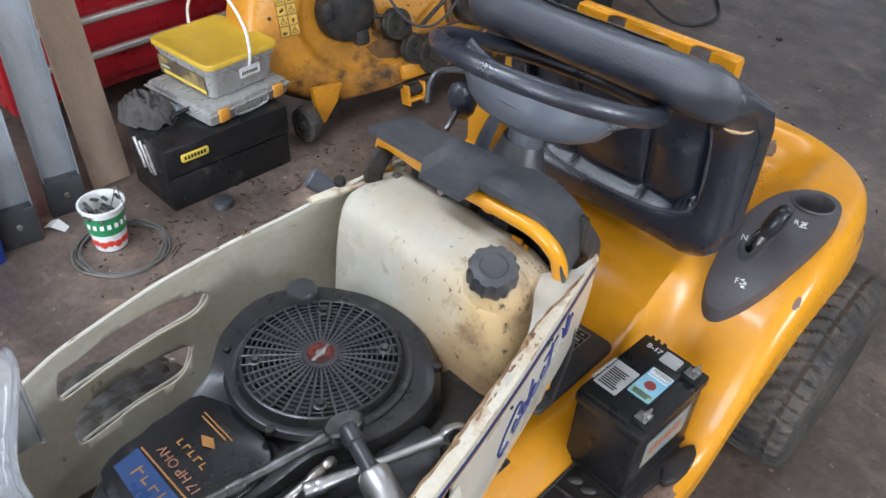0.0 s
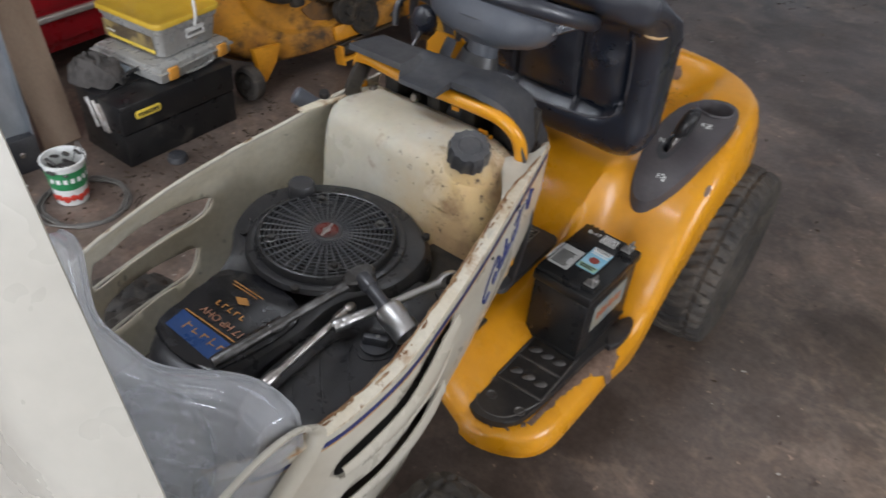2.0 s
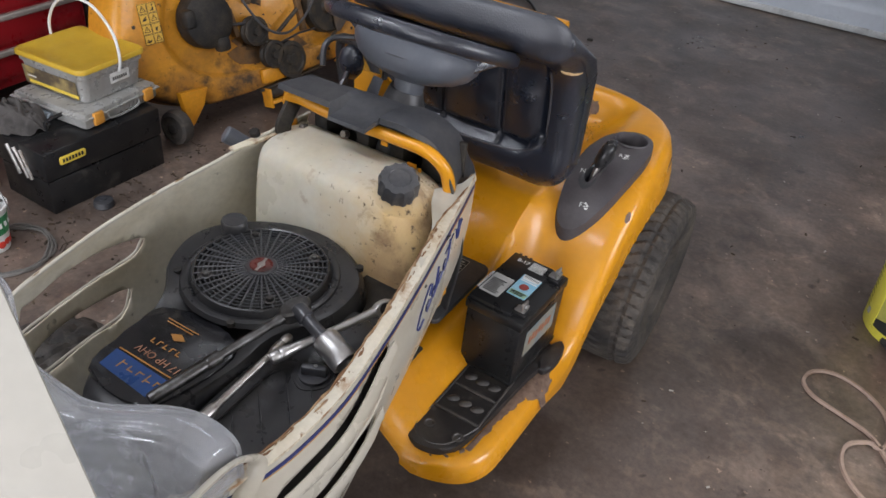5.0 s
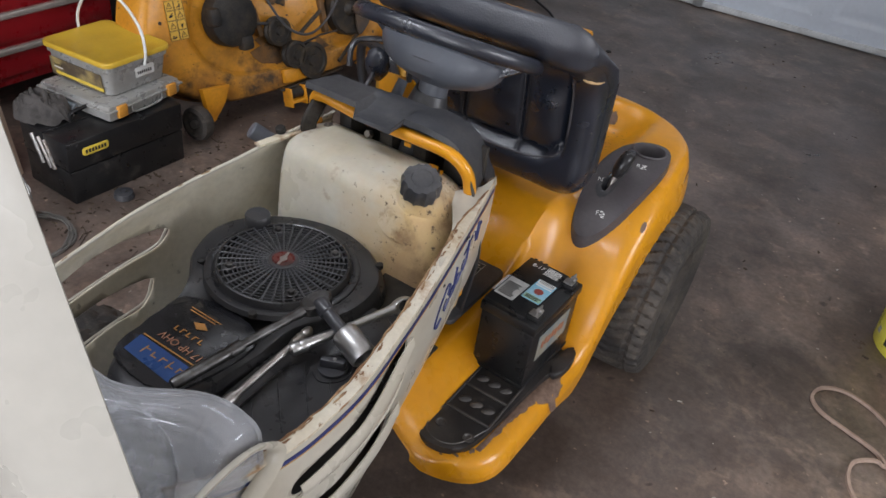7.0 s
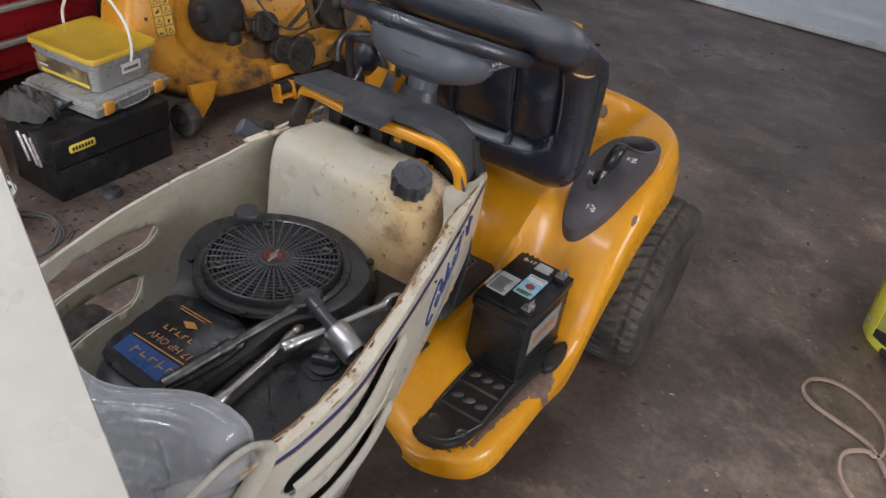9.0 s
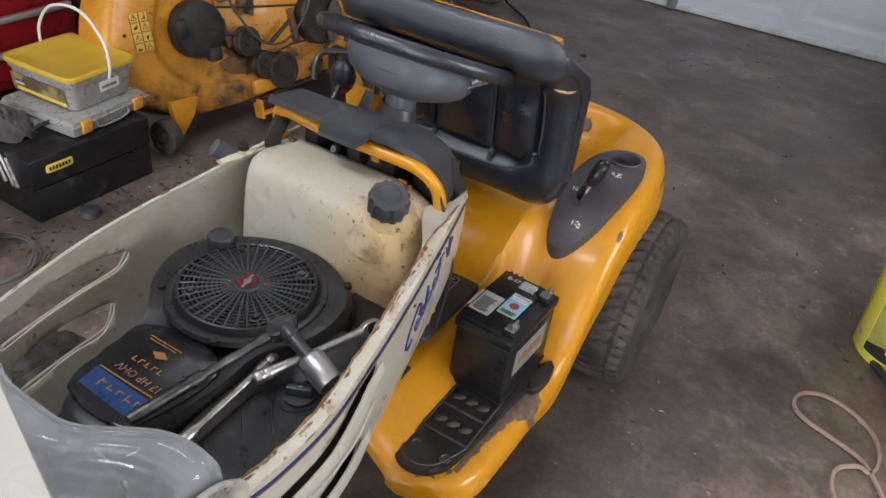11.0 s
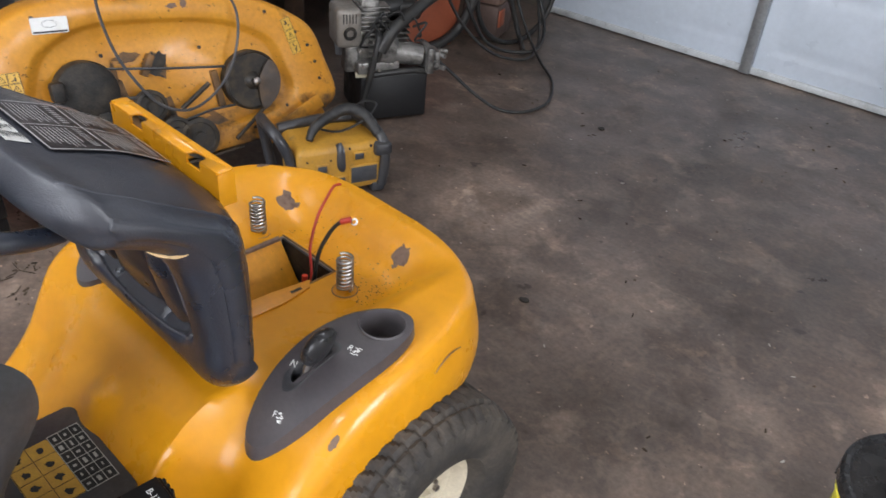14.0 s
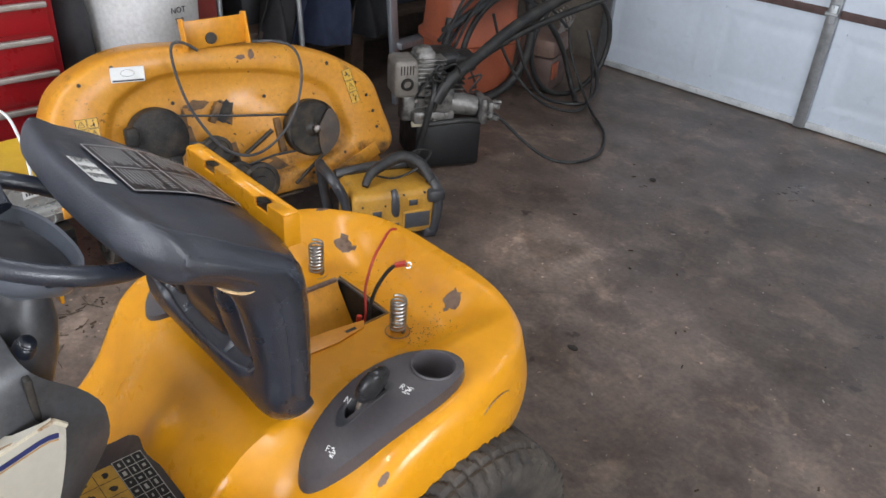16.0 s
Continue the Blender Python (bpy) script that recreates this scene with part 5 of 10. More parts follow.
# ---- hood side panels, fuel tank, engine, raised hood, lens and wheels ----
left_x = curve_of([-0.36, -0.30, -0.22, -0.12, 0.0, 0.10, 0.22, 0.30], [-0.165, -0.213, -0.236, -0.240, -0.224, -0.197, -0.170, -0.158])
left_rim = curve_of([-0.36, -0.29, -0.13, 0.0, 0.10, 0.22, 0.30], [0.584, 0.592, 0.615, 0.642, 0.665, 0.690, 0.698])
right_x = curve_of([-0.38, -0.30, -0.22, -0.14, -0.02, 0.09, 0.192, 0.30, 0.36], [0.185, 0.232, 0.252, 0.258, 0.246, 0.228, 0.207, 0.180, 0.162])
right_rim = curve_of([-0.38, -0.30, -0.22, -0.14, -0.02, 0.09, 0.19, 0.325, 0.348, 0.36], [0.574, 0.582, 0.592, 0.606, 0.630, 0.650, 0.666, 0.672, 0.668, 0.652])


def panel_point(side, y, v):
    """A place on a hood side panel: y along it at the rim, v from the rim (0) down (1)."""
    fx, fz, y0, y1 = (left_x, left_rim, -0.36, 0.30) if side < 0 else (right_x, right_rim, -0.38, 0.36)
    rear = smoothstep(0.0, 1.0, (y - y0) / (y1 - y0)) if side > 0 else 0.0
    yy = y - 0.15 * rear * v ** 1.3
    x = fx(y) + side * (0.012 * math.sin(math.pi * min(1, v * 1.2)) - 0.03 * v * v)
    if side < 0:
        # the far panel steps outward below its rim
        x -= 0.011 * smoothstep(0.02, 0.13, v) * (1 - 0.5 * smoothstep(0.2, 0.6, v))
    return Vector((x, yy, fz(y) + (0.275 - fz(y)) * v))


def side_panel(side):
    y0, y1 = (-0.36, 0.30) if side < 0 else (-0.38, 0.36)
    ys, vs = np.linspace(y1, y0, 60), [0, 0.012, 0.03, 0.06] + list(np.linspace(0.1, 1, 22))
    rows = [[panel_point(side, y, v) for y in ys] for v in vs]
    if side > 0:
        rows = [r[::-1] for r in rows]
    bm = bmesh.new()
    add_sheet(bm, rows, 0.0028)
    ob = part("hood_side_panel", bm, CREAM_IN if side < 0 else CREAM, tractor, "cream hood side panel with leaf-shaped vents and a rusty rim", angle=45)
    cutters = []
    left_vents = ([(-0.238, 0.545), (-0.243, 0.501), (-0.173, 0.508), (-0.084, 0.518), (-0.036, 0.528), (-0.017, 0.556), (-0.075, 0.565), (-0.16, 0.563), (-0.215, 0.549)],
                  [(-0.239, 0.459), (-0.239, 0.415), (-0.149, 0.423), (-0.085, 0.427), (-0.056, 0.470), (-0.102, 0.477), (-0.181, 0.476)])
    for o in left_vents if side < 0 else ([(-0.018, 0.608), (-0.020, 0.580), (-0.034, 0.552), (-0.075, 0.522), (-0.17, 0.508), (-0.246, 0.505), (-0.240, 0.535), (-0.138, 0.560), (-0.05, 0.602)],
              [(-0.054, 0.515), (-0.056, 0.480), (-0.070, 0.448), (-0.125, 0.428), (-0.19, 0.422), (-0.244, 0.420), (-0.240, 0.462), (-0.18, 0.468), (-0.10, 0.495)]):
        if side > 0:
            o = [(y - 0.005, z) for y, z in o]
        o = [(p.x, p.y) for p in smooth_line([(y, z, 0) for y, z in o], 5, True)]
        c = bmesh.new()
        add_prism(c, o, 0.15, 0.33, Matrix(((0, 0, side, 0), (1, 0, 0, 0), (0, 1, 0, 0), (0, 0, 0, 1))))
        cutters.append(c)
        # bright lip along the lower edge of the vent
    cut(ob, cutters)
    for f in ob.data.polygons:
        f.use_smooth = True
    lips = ([(-0.020, 0.548), (-0.036, 0.529), (-0.084, 0.518), (-0.17, 0.508), (-0.243, 0.502)], [(-0.057, 0.465), (-0.070, 0.440), (-0.090, 0.428), (-0.149, 0.423), (-0.239, 0.416)]) if side < 0 else ([(-0.022, 0.575), (-0.036, 0.551), (-0.077, 0.521), (-0.17, 0.507), (-0.244, 0.504)], [(-0.057, 0.475), (-0.072, 0.447), (-0.126, 0.427), (-0.19, 0.421), (-0.242, 0.419)])
    for lip in lips:
        bm = bmesh.new()
        pts = []
        for p in smooth_line([(0, y, z) for y, z in [(lip[0][0] + 0.008, lip[0][1] + 0.014)] + lip], 6):
            fz = left_rim if side < 0 else right_rim
            v = (fz(p.y) - p.z) / (fz(p.y) - 0.275)
            q = panel_point(side, p.y, v)
            pts.append((q.x + side * 0.002, p.y, p.z))
        add_tube(bm, pts, 0.0042 if side > 0 else 0.0024, 6, flat=0.6)
        part("vent_lip", bm, CREAM, ob, "cream vent lip")
        if side > 0:
            # leaf-shaped louvre that leaves a dark slit above it
            top_edge = [(-0.251, 0.535), (-0.143, 0.560), (-0.055, 0.602), (-0.020, 0.610)] if lip[0][1] > 0.52 else [(-0.249, 0.462), (-0.185, 0.468), (-0.105, 0.495), (-0.056, 0.517)]
            low_edge = sorted([(y - 0.004, z) for y, z in lip] + [(-0.256, lip[-1][1] - 0.001)])
            bm = bmesh.new()
            rows = []
            for y in np.linspace(-0.252, lip[0][0] + 0.004, 26):
                zb = float(np.interp(y, [p[0] for p in low_edge], [p[1] for p in low_edge])) - 0.003
                zt = float(np.interp(y, [p[0] for p in top_edge], [p[1] for p in top_edge]))
                s = (y + 0.252) / (lip[0][0] + 0.256)
                zt = zb + (zt - zb) * (0.74 + 0.20 * s) + 0.003
                row = []
                for f in (0.0, 0.25, 0.5, 0.75, 1.0):
                    z = zb + (zt - zb) * f
                    v = (right_rim(y) - z) / (right_rim(y) - 0.275)
                    q = panel_point(1, y, v)
                    row.append((q.x + 0.0025 + 0.010 * math.sin(math.pi * min(0.9, f * 0.8)), y, z))
                rows.append(row)
            add_sheet(bm, rows, 0.0022)
            part("vent_fin", bm, CREAM, ob, "pressed cream louvre")
    # rim, folded inward
    bm = bmesh.new()
    pts = [panel_point(side, y, 0) + Vector((-side * 0.004, 0, -0.0015)) for y in ys]
    add_tube(bm, pts, 0.0058 if side > 0 else 0.0034, 8, flat=0.75)
    part("panel_rim", bm, CREAM_RUST if side > 0 else CREAM, ob, "rolled cream rim with rust")
    if side > 0:
        # the top edge is folded inward to a flange with a ragged, rusted lip
        bm = bmesh.new()
        rf = random.Random(14)
        fl = [y for y in ys if y < 0.30]
        cols = []
        for y in fl:
            p = panel_point(1, y, 0)
            wd = 0.015 * smoothstep(0.30, 0.18, y) + rf.uniform(-0.0012, 0.0012)
            cols.append([p + Vector((0.001, 0, 0.0025)), p + Vector((-0.5 * wd, 0, 0.0050)), p + Vector((-wd, 0, 0.0042))])
        add_sheet(bm, [[c[i] for c in cols] for i in range(3)], 0.002)
        part("rim_flange", bm, CREAM_SPECK, ob, "cream folded top flange with rust specks")
        bm = bmesh.new()
        add_tube(bm, [c[2] + Vector((-0.0012, 0, 0.0002)) for c in cols], [rf.uniform(0.0010, 0.0027) for _ in cols], 6)
        part("flange_lip", bm, RUST_FLAKE, ob, "flaking rusty lip")
    rg = random.Random(8)
    for k in range(34 if side > 0 else 3):
        bm = bmesh.new()
        y = rg.uniform(-0.33, 0.20)
        p = panel_point(side, y, 0)
        ax = (panel_point(side, y + 0.01, 0) - p).normalized()
        up = Vector((side * 0.12, 0, 1)).normalized()
        up = (up - ax * up.dot(ax)).normalized()
        m = Matrix.Translation(p + Vector((-side * (rg.uniform(0.009, 0.014) if side > 0 else 0.004), 0, 0.0052 if side > 0 else 0.0015))) @ Matrix((ax, up.cross(ax), up)).transposed().to_4x4()
        add_prism(bm, blotch(rg, 0, 0, rg.uniform(0.002, 0.011), rg.uniform(0.001, 0.0028), 11, 0.65), -0.0015, 0.0004, m)
        part("rust_scab", bm, RUST_FLAKE, ob)
    return ob


left_panel = side_panel(-1)
right_panel = side_panel(1)


def on_right(y, z, out=0.0012):
    v = (right_rim(y) - z) / (right_rim(y) - 0.275)
    # the panel is swept forward lower down: find the rim place that lands on y
    t = y
    for _ in range(6):
        t += y - panel_point(1, t, max(v, 0)).y
        v = (right_rim(t) - z) / (right_rim(t) - 0.275)
    p = panel_point(1, t, max(v, 0))
    return p + Vector((out, 0, 0))


for v0, v1, material, name in ((0.036, 0.053, BLUE_INK, "navy pinstripe"), (0.058, 0.062, mat("faded_orange_ink", (0.55, 0.30, 0.10), 0.5, scale=20, bump=0), "thin orange pinstripe")):
    bm = bmesh.new()
    add_sheet(bm, [[panel_point(1, y, v) + Vector((0.0012, 0, 0)) for y in np.linspace(-0.36, 0.352, 60)] for v in (v0, v1)], 0.0006)
    part("pinstripe", bm, material, right_panel, name)
# plain strokes where the maker's script stands
bm = bmesh.new()


def stroke(pts, w):
    pts = [(0.251 - 0.76 * (0.247 - a), 0.645 - 0.76 * (0.645 - b)) for a, b in pts]
    add_tube(bm, [on_right(y, z, 0.0006) for y, z in [(p.x, p.y) for p in smooth_line([(a, b, 0) for a, b in pts], 5)]], w, 6, flat=0.35)


stroke([(0.075, 0.565), (0.085, 0.585), (0.070, 0.592), (0.035, 0.560), (0.018, 0.525), (0.030, 0.512), (0.052, 0.522)], 0.0025)
for k in range(4):
    y0 = 0.062 + 0.030 * k
    z0 = 0.537 + 0.0135 * k
    stroke([(y0 + 0.012, z0 + 0.020), (y0, z0 + 0.010), (y0 + 0.002, z0 - 0.004), (y0 + 0.014, z0 + 0.002), (y0 + 0.026, z0 + 0.012)], 0.0025)
stroke([(0.118, 0.608), (0.112, 0.58), (0.108, 0.553)], 0.0025)
stroke([(0.186, 0.632), (0.182, 0.61), (0.178, 0.588)], 0.0025)
stroke([(0.158, 0.612), (0.185, 0.622), (0.208, 0.630)], 0.0025)
for k, d in enumerate((-0.014, 0.0, 0.014)):
    stroke([(0.240 + d * 0.3, 0.600), (0.243 + d, 0.625), (0.247 + 1.6 * d, 0.645 - abs(d))], 0.0025)
part("maker_script", bm, BLUE_INK, right_panel, "navy script strokes")
bm = bmesh.new()
for y, z, r in ((0.188, 0.655, 0.005), (0.20, 0.652, 0.003), (0.10, 0.625, 0.003)):
    add_lathe(bm, [(r, 0), (r * 0.8, 0.001), (0, 0.001)], 10, Matrix.Translation(on_right(y, z - 0.008, 0.0008)) @ pose(0, 0, 0, 0, 90, 0))
part("screw_hole", bm, DARK, right_panel, "dark screw holes")
# top strap at the rear of each panel
bm = bmesh.new()
add_prism(bm, [(0.170, 0.338), (0.166, 0.30), (0.138, 0.262), (0.152, 0.23), (0.180, 0.19), (0.202, 0.15), (0.214, 0.10), (0.224, 0.09), (0.206, 0.19), (0.180, 0.30), (0.168, 0.345)], -0.004, 0.0, Matrix(((1, 0, 0, 0), (0, 1, 0, 0), (0, 0.09, 1, 0.6485), (0, 0, 0, 1))))
part("panel_strap", bm, CREAM, right_panel, "cream top flange")
bm = bmesh.new()
add_prism(bm, [(-0.168, 0.29), (-0.148, 0.29), (-0.158, 0.21), (-0.172, 0.13), (-0.186, 0.13)], 0.681, 0.685)
part("panel_strap", bm, CREAM_RUST, left_panel, "rusty cream strap")
bm = bmesh.new()
add_cyl(bm, (-0.18, 0.188, 0.685), (-0.18, 0.186, 0.697), 0.009, n=12, bev=0.002)
part("panel_bolt", bm, DARK, left_panel, "dark bolt")
bm = bmesh.new()
add_cyl(bm, (-0.212, 0.205, 0.645), (-0.242, 0.178, 0.672), 0.015, 0.016, 14, 0.003)
part("hood_prop_stop", bm, GREY_VINYL, left_panel, "grey rubber stop")

# fuel tank
bm = bmesh.new()
rings = []
for z, x0, x1, y0, y1, r in ((0.405, -0.14, 0.12, 0.15, 0.27, 0.02), (0.412, -0.154, 0.15, 0.135, 0.28, 0.025), (0.44, -0.162, 0.172, 0.126, 0.288, 0.028), (0.52, -0.165, 0.182, 0.128, 0.290, 0.028),
                             (0.60, -0.167, 0.182, 0.136, 0.290, 0.028), (0.640, -0.167, 0.172, 0.142, 0.290, 0.028), (0.664, -0.166, 0.150, 0.147, 0.290, 0.028), (0.676, -0.163, 0.128, 0.150, 0.288, 0.028),
                             (0.685, -0.156, 0.105, 0.158, 0.283, 0.026), (0.691, -0.144, 0.085, 0.170, 0.276, 0.022), (0.695, -0.12, 0.06, 0.19, 0.262, 0.015)):
    rings.append([(x + 0.0, y + 0.028 * max(0.0, 1 - (x - x0) / 0.055) ** 2 * max(0.0, 1 - (y - y0) / 0.08), z) for x, y in round_rect(x0, x1, y0, y1, r, 9)])
add_loft(bm, rings)
tank = part("fuel_tank", bm, TANK, tractor, "stained translucent cream plastic fuel tank", angle=60)
NECK = Matrix.Translation((0.114, 0.186, 0.685)) @ (Vector((0.25, -0.28, 0.93)).to_track_quat("Z", "Y").to_matrix().to_4x4())
bm = bmesh.new()
add_lathe(bm, [(0.066, -0.045), (0.052, -0.018), (0.040, -0.004), (0.031, 0.006), (0.027, 0.02)], 36, NECK)
part("filler_neck", bm, TANK, tank, "stained filler neck")
bm = bmesh.new()
prof = [(0.024, 0.014), (0.0305, 0.016), (0.031, 0.040), (0.0285, 0.047), (0.018, 0.0485), (0.0165, 0.0465), (0, 0.0465)]
vs = add_lathe(bm, prof, 48)
for v in vs:
    r = math.hypot(v.co.x, v.co.y)
    if r > 0.027:
        a = math.atan2(v.co.y, v.co.x)
        s = 1 + 0.06 * (1 if math.sin(12 * a) > 0 else -0.6)
        v.co.x *= s
        v.co.y *= s
xf(bm, vs, NECK)
part("fuel_cap", bm, BLACK_DUST, tank, "ribbed black fuel cap")
bm = bmesh.new()
for p in ((0.186, 0.165, 0.615), (0.186, 0.155, 0.545)):
    add_cyl(bm, p, (p[0] + 0.012, p[1] - 0.004, p[2]), 0.010, n=14, bev=0.002)
part("tank_button", bm, BLACK, tank, "black push button")

# engine shroud
bm = bmesh.new()
o = [(-0.048, -0.285), (-0.062, -0.235), (-0.072, -0.18), (-0.090, -0.115), (-0.138, -0.06), (-0.160, 0.015), (-0.130, 0.085), (-0.06, 0.135), (0.02, 0.148), (0.09, 0.125), (0.140, 0.08), (0.155, 0.02), (0.145, -0.04), (0.115, -0.10), (0.10, -0.20), (0.095, -0.27), (0.06, -0.31), (-0.01, -0.318)]
o = [(p.x, p.y) for p in smooth_line([(x, y, 0) for x, y in o], 5, True)]


def shroud_ring(z, f, top):
    out = []
    for x, y in o:
        cx, cy = 0.0, -0.05
        d = 0.016 * smoothstep(-0.10, -0.17, y) if top else 0
        out.append((cx + (x - cx) * f, cy + (y - cy) * f, z - d))
    return out


add_loft(bm, [shroud_ring(0.40, 0.98, 0), shroud_ring(0.52, 1.0, 0), shroud_ring(0.565, 0.995, 1), shroud_ring(0.583, 0.97, 1), shroud_ring(0.592, 0.93, 1), shroud_ring(0.594, 0.86, 1), shroud_ring(0.578, 0.5, 1), shroud_ring(0.578, 0.05, 1)])
engine = part("engine", bm, ENGINE_BLACK, tractor, "black engine blower housing, dusty", angle=40)
# raised flank of the label and its decal
bm = bmesh.new()
lab = [(-0.048, -0.275), (-0.062, -0.20), (-0.066, -0.135), (0.03, -0.115), (0.085, -0.15), (0.075, -0.25), (0.05, -0.285)]
lab = [(p.x, p.y) for p in smooth_line([(x, y, 0) for x, y in lab], 4, True)]
add_prism(bm, lab, 0.570, 0.5815, None, 0.004)
plate = part("label_panel", bm, mat("gloss_black_panel", (0.014, 0.014, 0.016), 0.22, scale=10, bump=0.02), engine, "glossy black label panel")
bm = bmesh.new()
add_prism(bm, [(-0.042, -0.262), (-0.046, -0.2300), (0.072, -0.233), (0.070, -0.250), (0.050, -0.268)], 0.5816, 0.5821)
part("blue_field", bm, BLUE_LABEL, plate, "blue label field")
LZ = 0.5824
bm = bmesh.new()
for x0, x1, y in ((-0.044, 0.07, -0.2275), (-0.044, 0.07, -0.2265)):
    add_box(bm, ((x0 + x1) / 2, y, LZ), (x1 - x0, 0.0012, 0.0004))
bars(bm, -0.035, 0.02, -0.1545, -0.1515, 1, rng, pose(0, 0, LZ))
bars(bm, -0.038, 0.03, -0.1495, -0.1465, 1, rng, pose(0, 0, LZ))
add_prism(bm, [(-0.012, -0.169), (0.002, -0.1615), (0.016, -0.169), (0.002, -0.1765)], LZ, LZ + 0.0004)
for k in range(5):
    # plain marks of the engine's line name
    add_box(bm, (-0.022 + 0.0115 * k, -0.191, LZ), (0.0020, 0.0085, 0.0004))
    add_box(bm, (-0.0185 + 0.0115 * k, -0.191 + 0.0035 * (k % 2 * 2 - 1), LZ), (0.0050, 0.0017, 0.0004))
for k in range(5):
    add_box(bm, (-0.020 + 0.016 * k, -0.246, LZ + 0.0003), (0.0018, 0.009 + 0.006 * (k in (0, 3)), 0.0004))
    add_box(bm, (-0.015 + 0.016 * k, -0.243 - 0.006 * (k % 2), LZ + 0.0003), (0.008, 0.0017, 0.0004))
part("label_print", bm, mat("dull_orange_ink", (0.42, 0.19, 0.045), 0.45, scale=20, bump=0), plate, "orange maker marks")
text_part("power_rating", "17 HP OHV", 0.0165, pose(0.012, -0.2125, LZ, 0, 0, 178), mat("rating_ink", (0.36, 0.17, 0.10), 0.4, scale=20, bump=0), plate, 0.0003)
# cooling screen
bm = bmesh.new()
add_lathe(bm, [(0.122, 0.594), (0.118, 0.6005), (0.113, 0.6022), (0.108, 0.6010), (0.106, 0.600), (0.104, 0.607), (0.102, 0.6105), (0.0995, 0.6115), (0.0975, 0.610), (0.097, 0.595)], 72)
screen = part("cooling_screen", bm, ENGINE_BLACK, engine, "round black engine cooling screen")
bm = bmesh.new()
for r in np.linspace(0.031, 0.092, 10):
    add_tube(bm, [(r * math.cos(2 * math.pi * k / 48), r * math.sin(2 * math.pi * k / 48), 0.6092 + 0.0016 * (1 - (r / 0.097) ** 2)) for k in range(48)], 0.0011, 5, closed=True)
for k in range(38):
    a = 2 * math.pi * k / 38
    add_tube(bm, [(r * math.cos(a), r * math.sin(a), 0.6098 + 0.0016 * (1 - (r / 0.097) ** 2)) for r in np.linspace(0.024, 0.0985, 5)], 0.00155, 6)
part("screen_grille", bm, BLACK_DUST, screen, "web of thin black bars")
bm = bmesh.new()
add_lathe(bm, [(0.095, 0.5955), (0, 0.5955)], 40)
for k in range(14):
    a = 2 * math.pi * k / 14
    add_box(bm, (0.062, 0, 0.601), (0.055, 0.002, 0.008), pose(0, 0, 0, 0, 0, math.degrees(a)) @ pose(0, 0, 0, 0, 0, 0))
part("fan", bm, mat("fan_dark", (0.022, 0.021, 0.020), 0.7, scale=20), screen, "dark fan behind the screen")
bm = bmesh.new()
add_lathe(bm, [(0.024, 0.607), (0.024, 0.613), (0.0225, 0.6145), (0, 0.6145)], 40)
screen.location.z = -0.008
badge = part("badge", bm, BLACK, screen, "round black badge")
bm = bmesh.new()
add_prism(bm, [(0.0175 * math.cos(2 * math.pi * k / 28), 0.0175 * math.sin(2 * math.pi * k / 28)) for k in range(28)], 0.6146, 0.6151)
part("badge_disc", bm, mat("badge_red", (0.12, 0.022, 0.016), 0.3, col2=(0.04, 0.012, 0.01), scale=40, bump=0), badge, "dark red disc")
bm = bmesh.new()
add_box(bm, (0, 0, 0.6156), (0.034, 0.0045, 0.0008), pose(0, 0, 0, 0, 0, 104), 0.0003)
add_prism(bm, [(-0.012, 0), (0, 0.0065), (0.012, 0), (0, -0.0065)], 0.6152, 0.6156, pose(0, 0, 0, 0, 0, 104))
part("badge_bar", bm, STEEL, badge, "silver diagonal bar")
for a in (52, 140, 232, 322):
    bm = bmesh.new()
    p = (0.079 * math.cos(radians(a)), 0.083 * math.sin(radians(a)))
    add_lathe(bm, [(0.009, 0.606), (0.009, 0.6118), (0.0078, 0.6124), (0.0055, 0.6124)], 18, pose(p[0], p[1], 0))
    add_lathe(bm, [(0.0055, 0.6120), (0.0055, 0.6165), (0.0045, 0.6175), (0, 0.6175)], 6, pose(p[0], p[1], 0))
    part("screen_bolt", bm, DARK_CHROME, screen, "small dull bolt and washer")
bm = bmesh.new()
add_cyl(bm, (-0.104, 0.052, 0.585), (-0.104, 0.052, 0.602), 0.014, n=20)
add_lathe(bm, [(0.019, 0.602), (0.021, 0.605), (0.021, 0.624), (0.019, 0.627), (0.008, 0.6265), (0, 0.6265)], 32, pose(-0.104, 0.052, -0.010))
part("oil_cap", bm, BLACK, engine, "black oil filler cap")
bm = bmesh.new()
for p in ((-0.098, -0.075), (0.045, -0.112), (0.11, 0.1)):
    add_lathe(bm, [(0.006, 0.59), (0.006, 0.597), (0.003, 0.598), (0, 0.5975)], 12, pose(p[0], p[1], -0.001))
part("housing_screw", bm, DARK, engine, "dark screws")
# air cleaner cover
bm = bmesh.new()
o2 = [(0.105, -0.06), (0.118, 0.02), (0.165, 0.045), (0.212, 0.01), (0.226, -0.08), (0.228, -0.18), (0.205, -0.285), (0.15, -0.31), (0.108, -0.27), (0.100, -0.16)]
o2 = [(p.x, p.y) for p in smooth_line([(x, y, 0) for x, y in o2], 5, True)]
c2 = (0.165, -0.13)
sc = lambda z, f: [(c2[0] + (x - c2[0]) * f, c2[1] + (y - c2[1]) * f, z + 0.05 * (y + 0.13) * (z > 0.5) * 0.6) for x, y in o2]
add_loft(bm, [sc(0.42, 1.0), sc(0.53, 1.0), sc(0.555, 0.98), sc(0.568, 0.93), sc(0.571, 0.85), sc(0.571, 0.4), sc(0.571, 0.02)])
air = part("air_cleaner_cover", bm, ENGINE_BLACK, engine, "black ribbed air cleaner cover")
bm = bmesh.new()
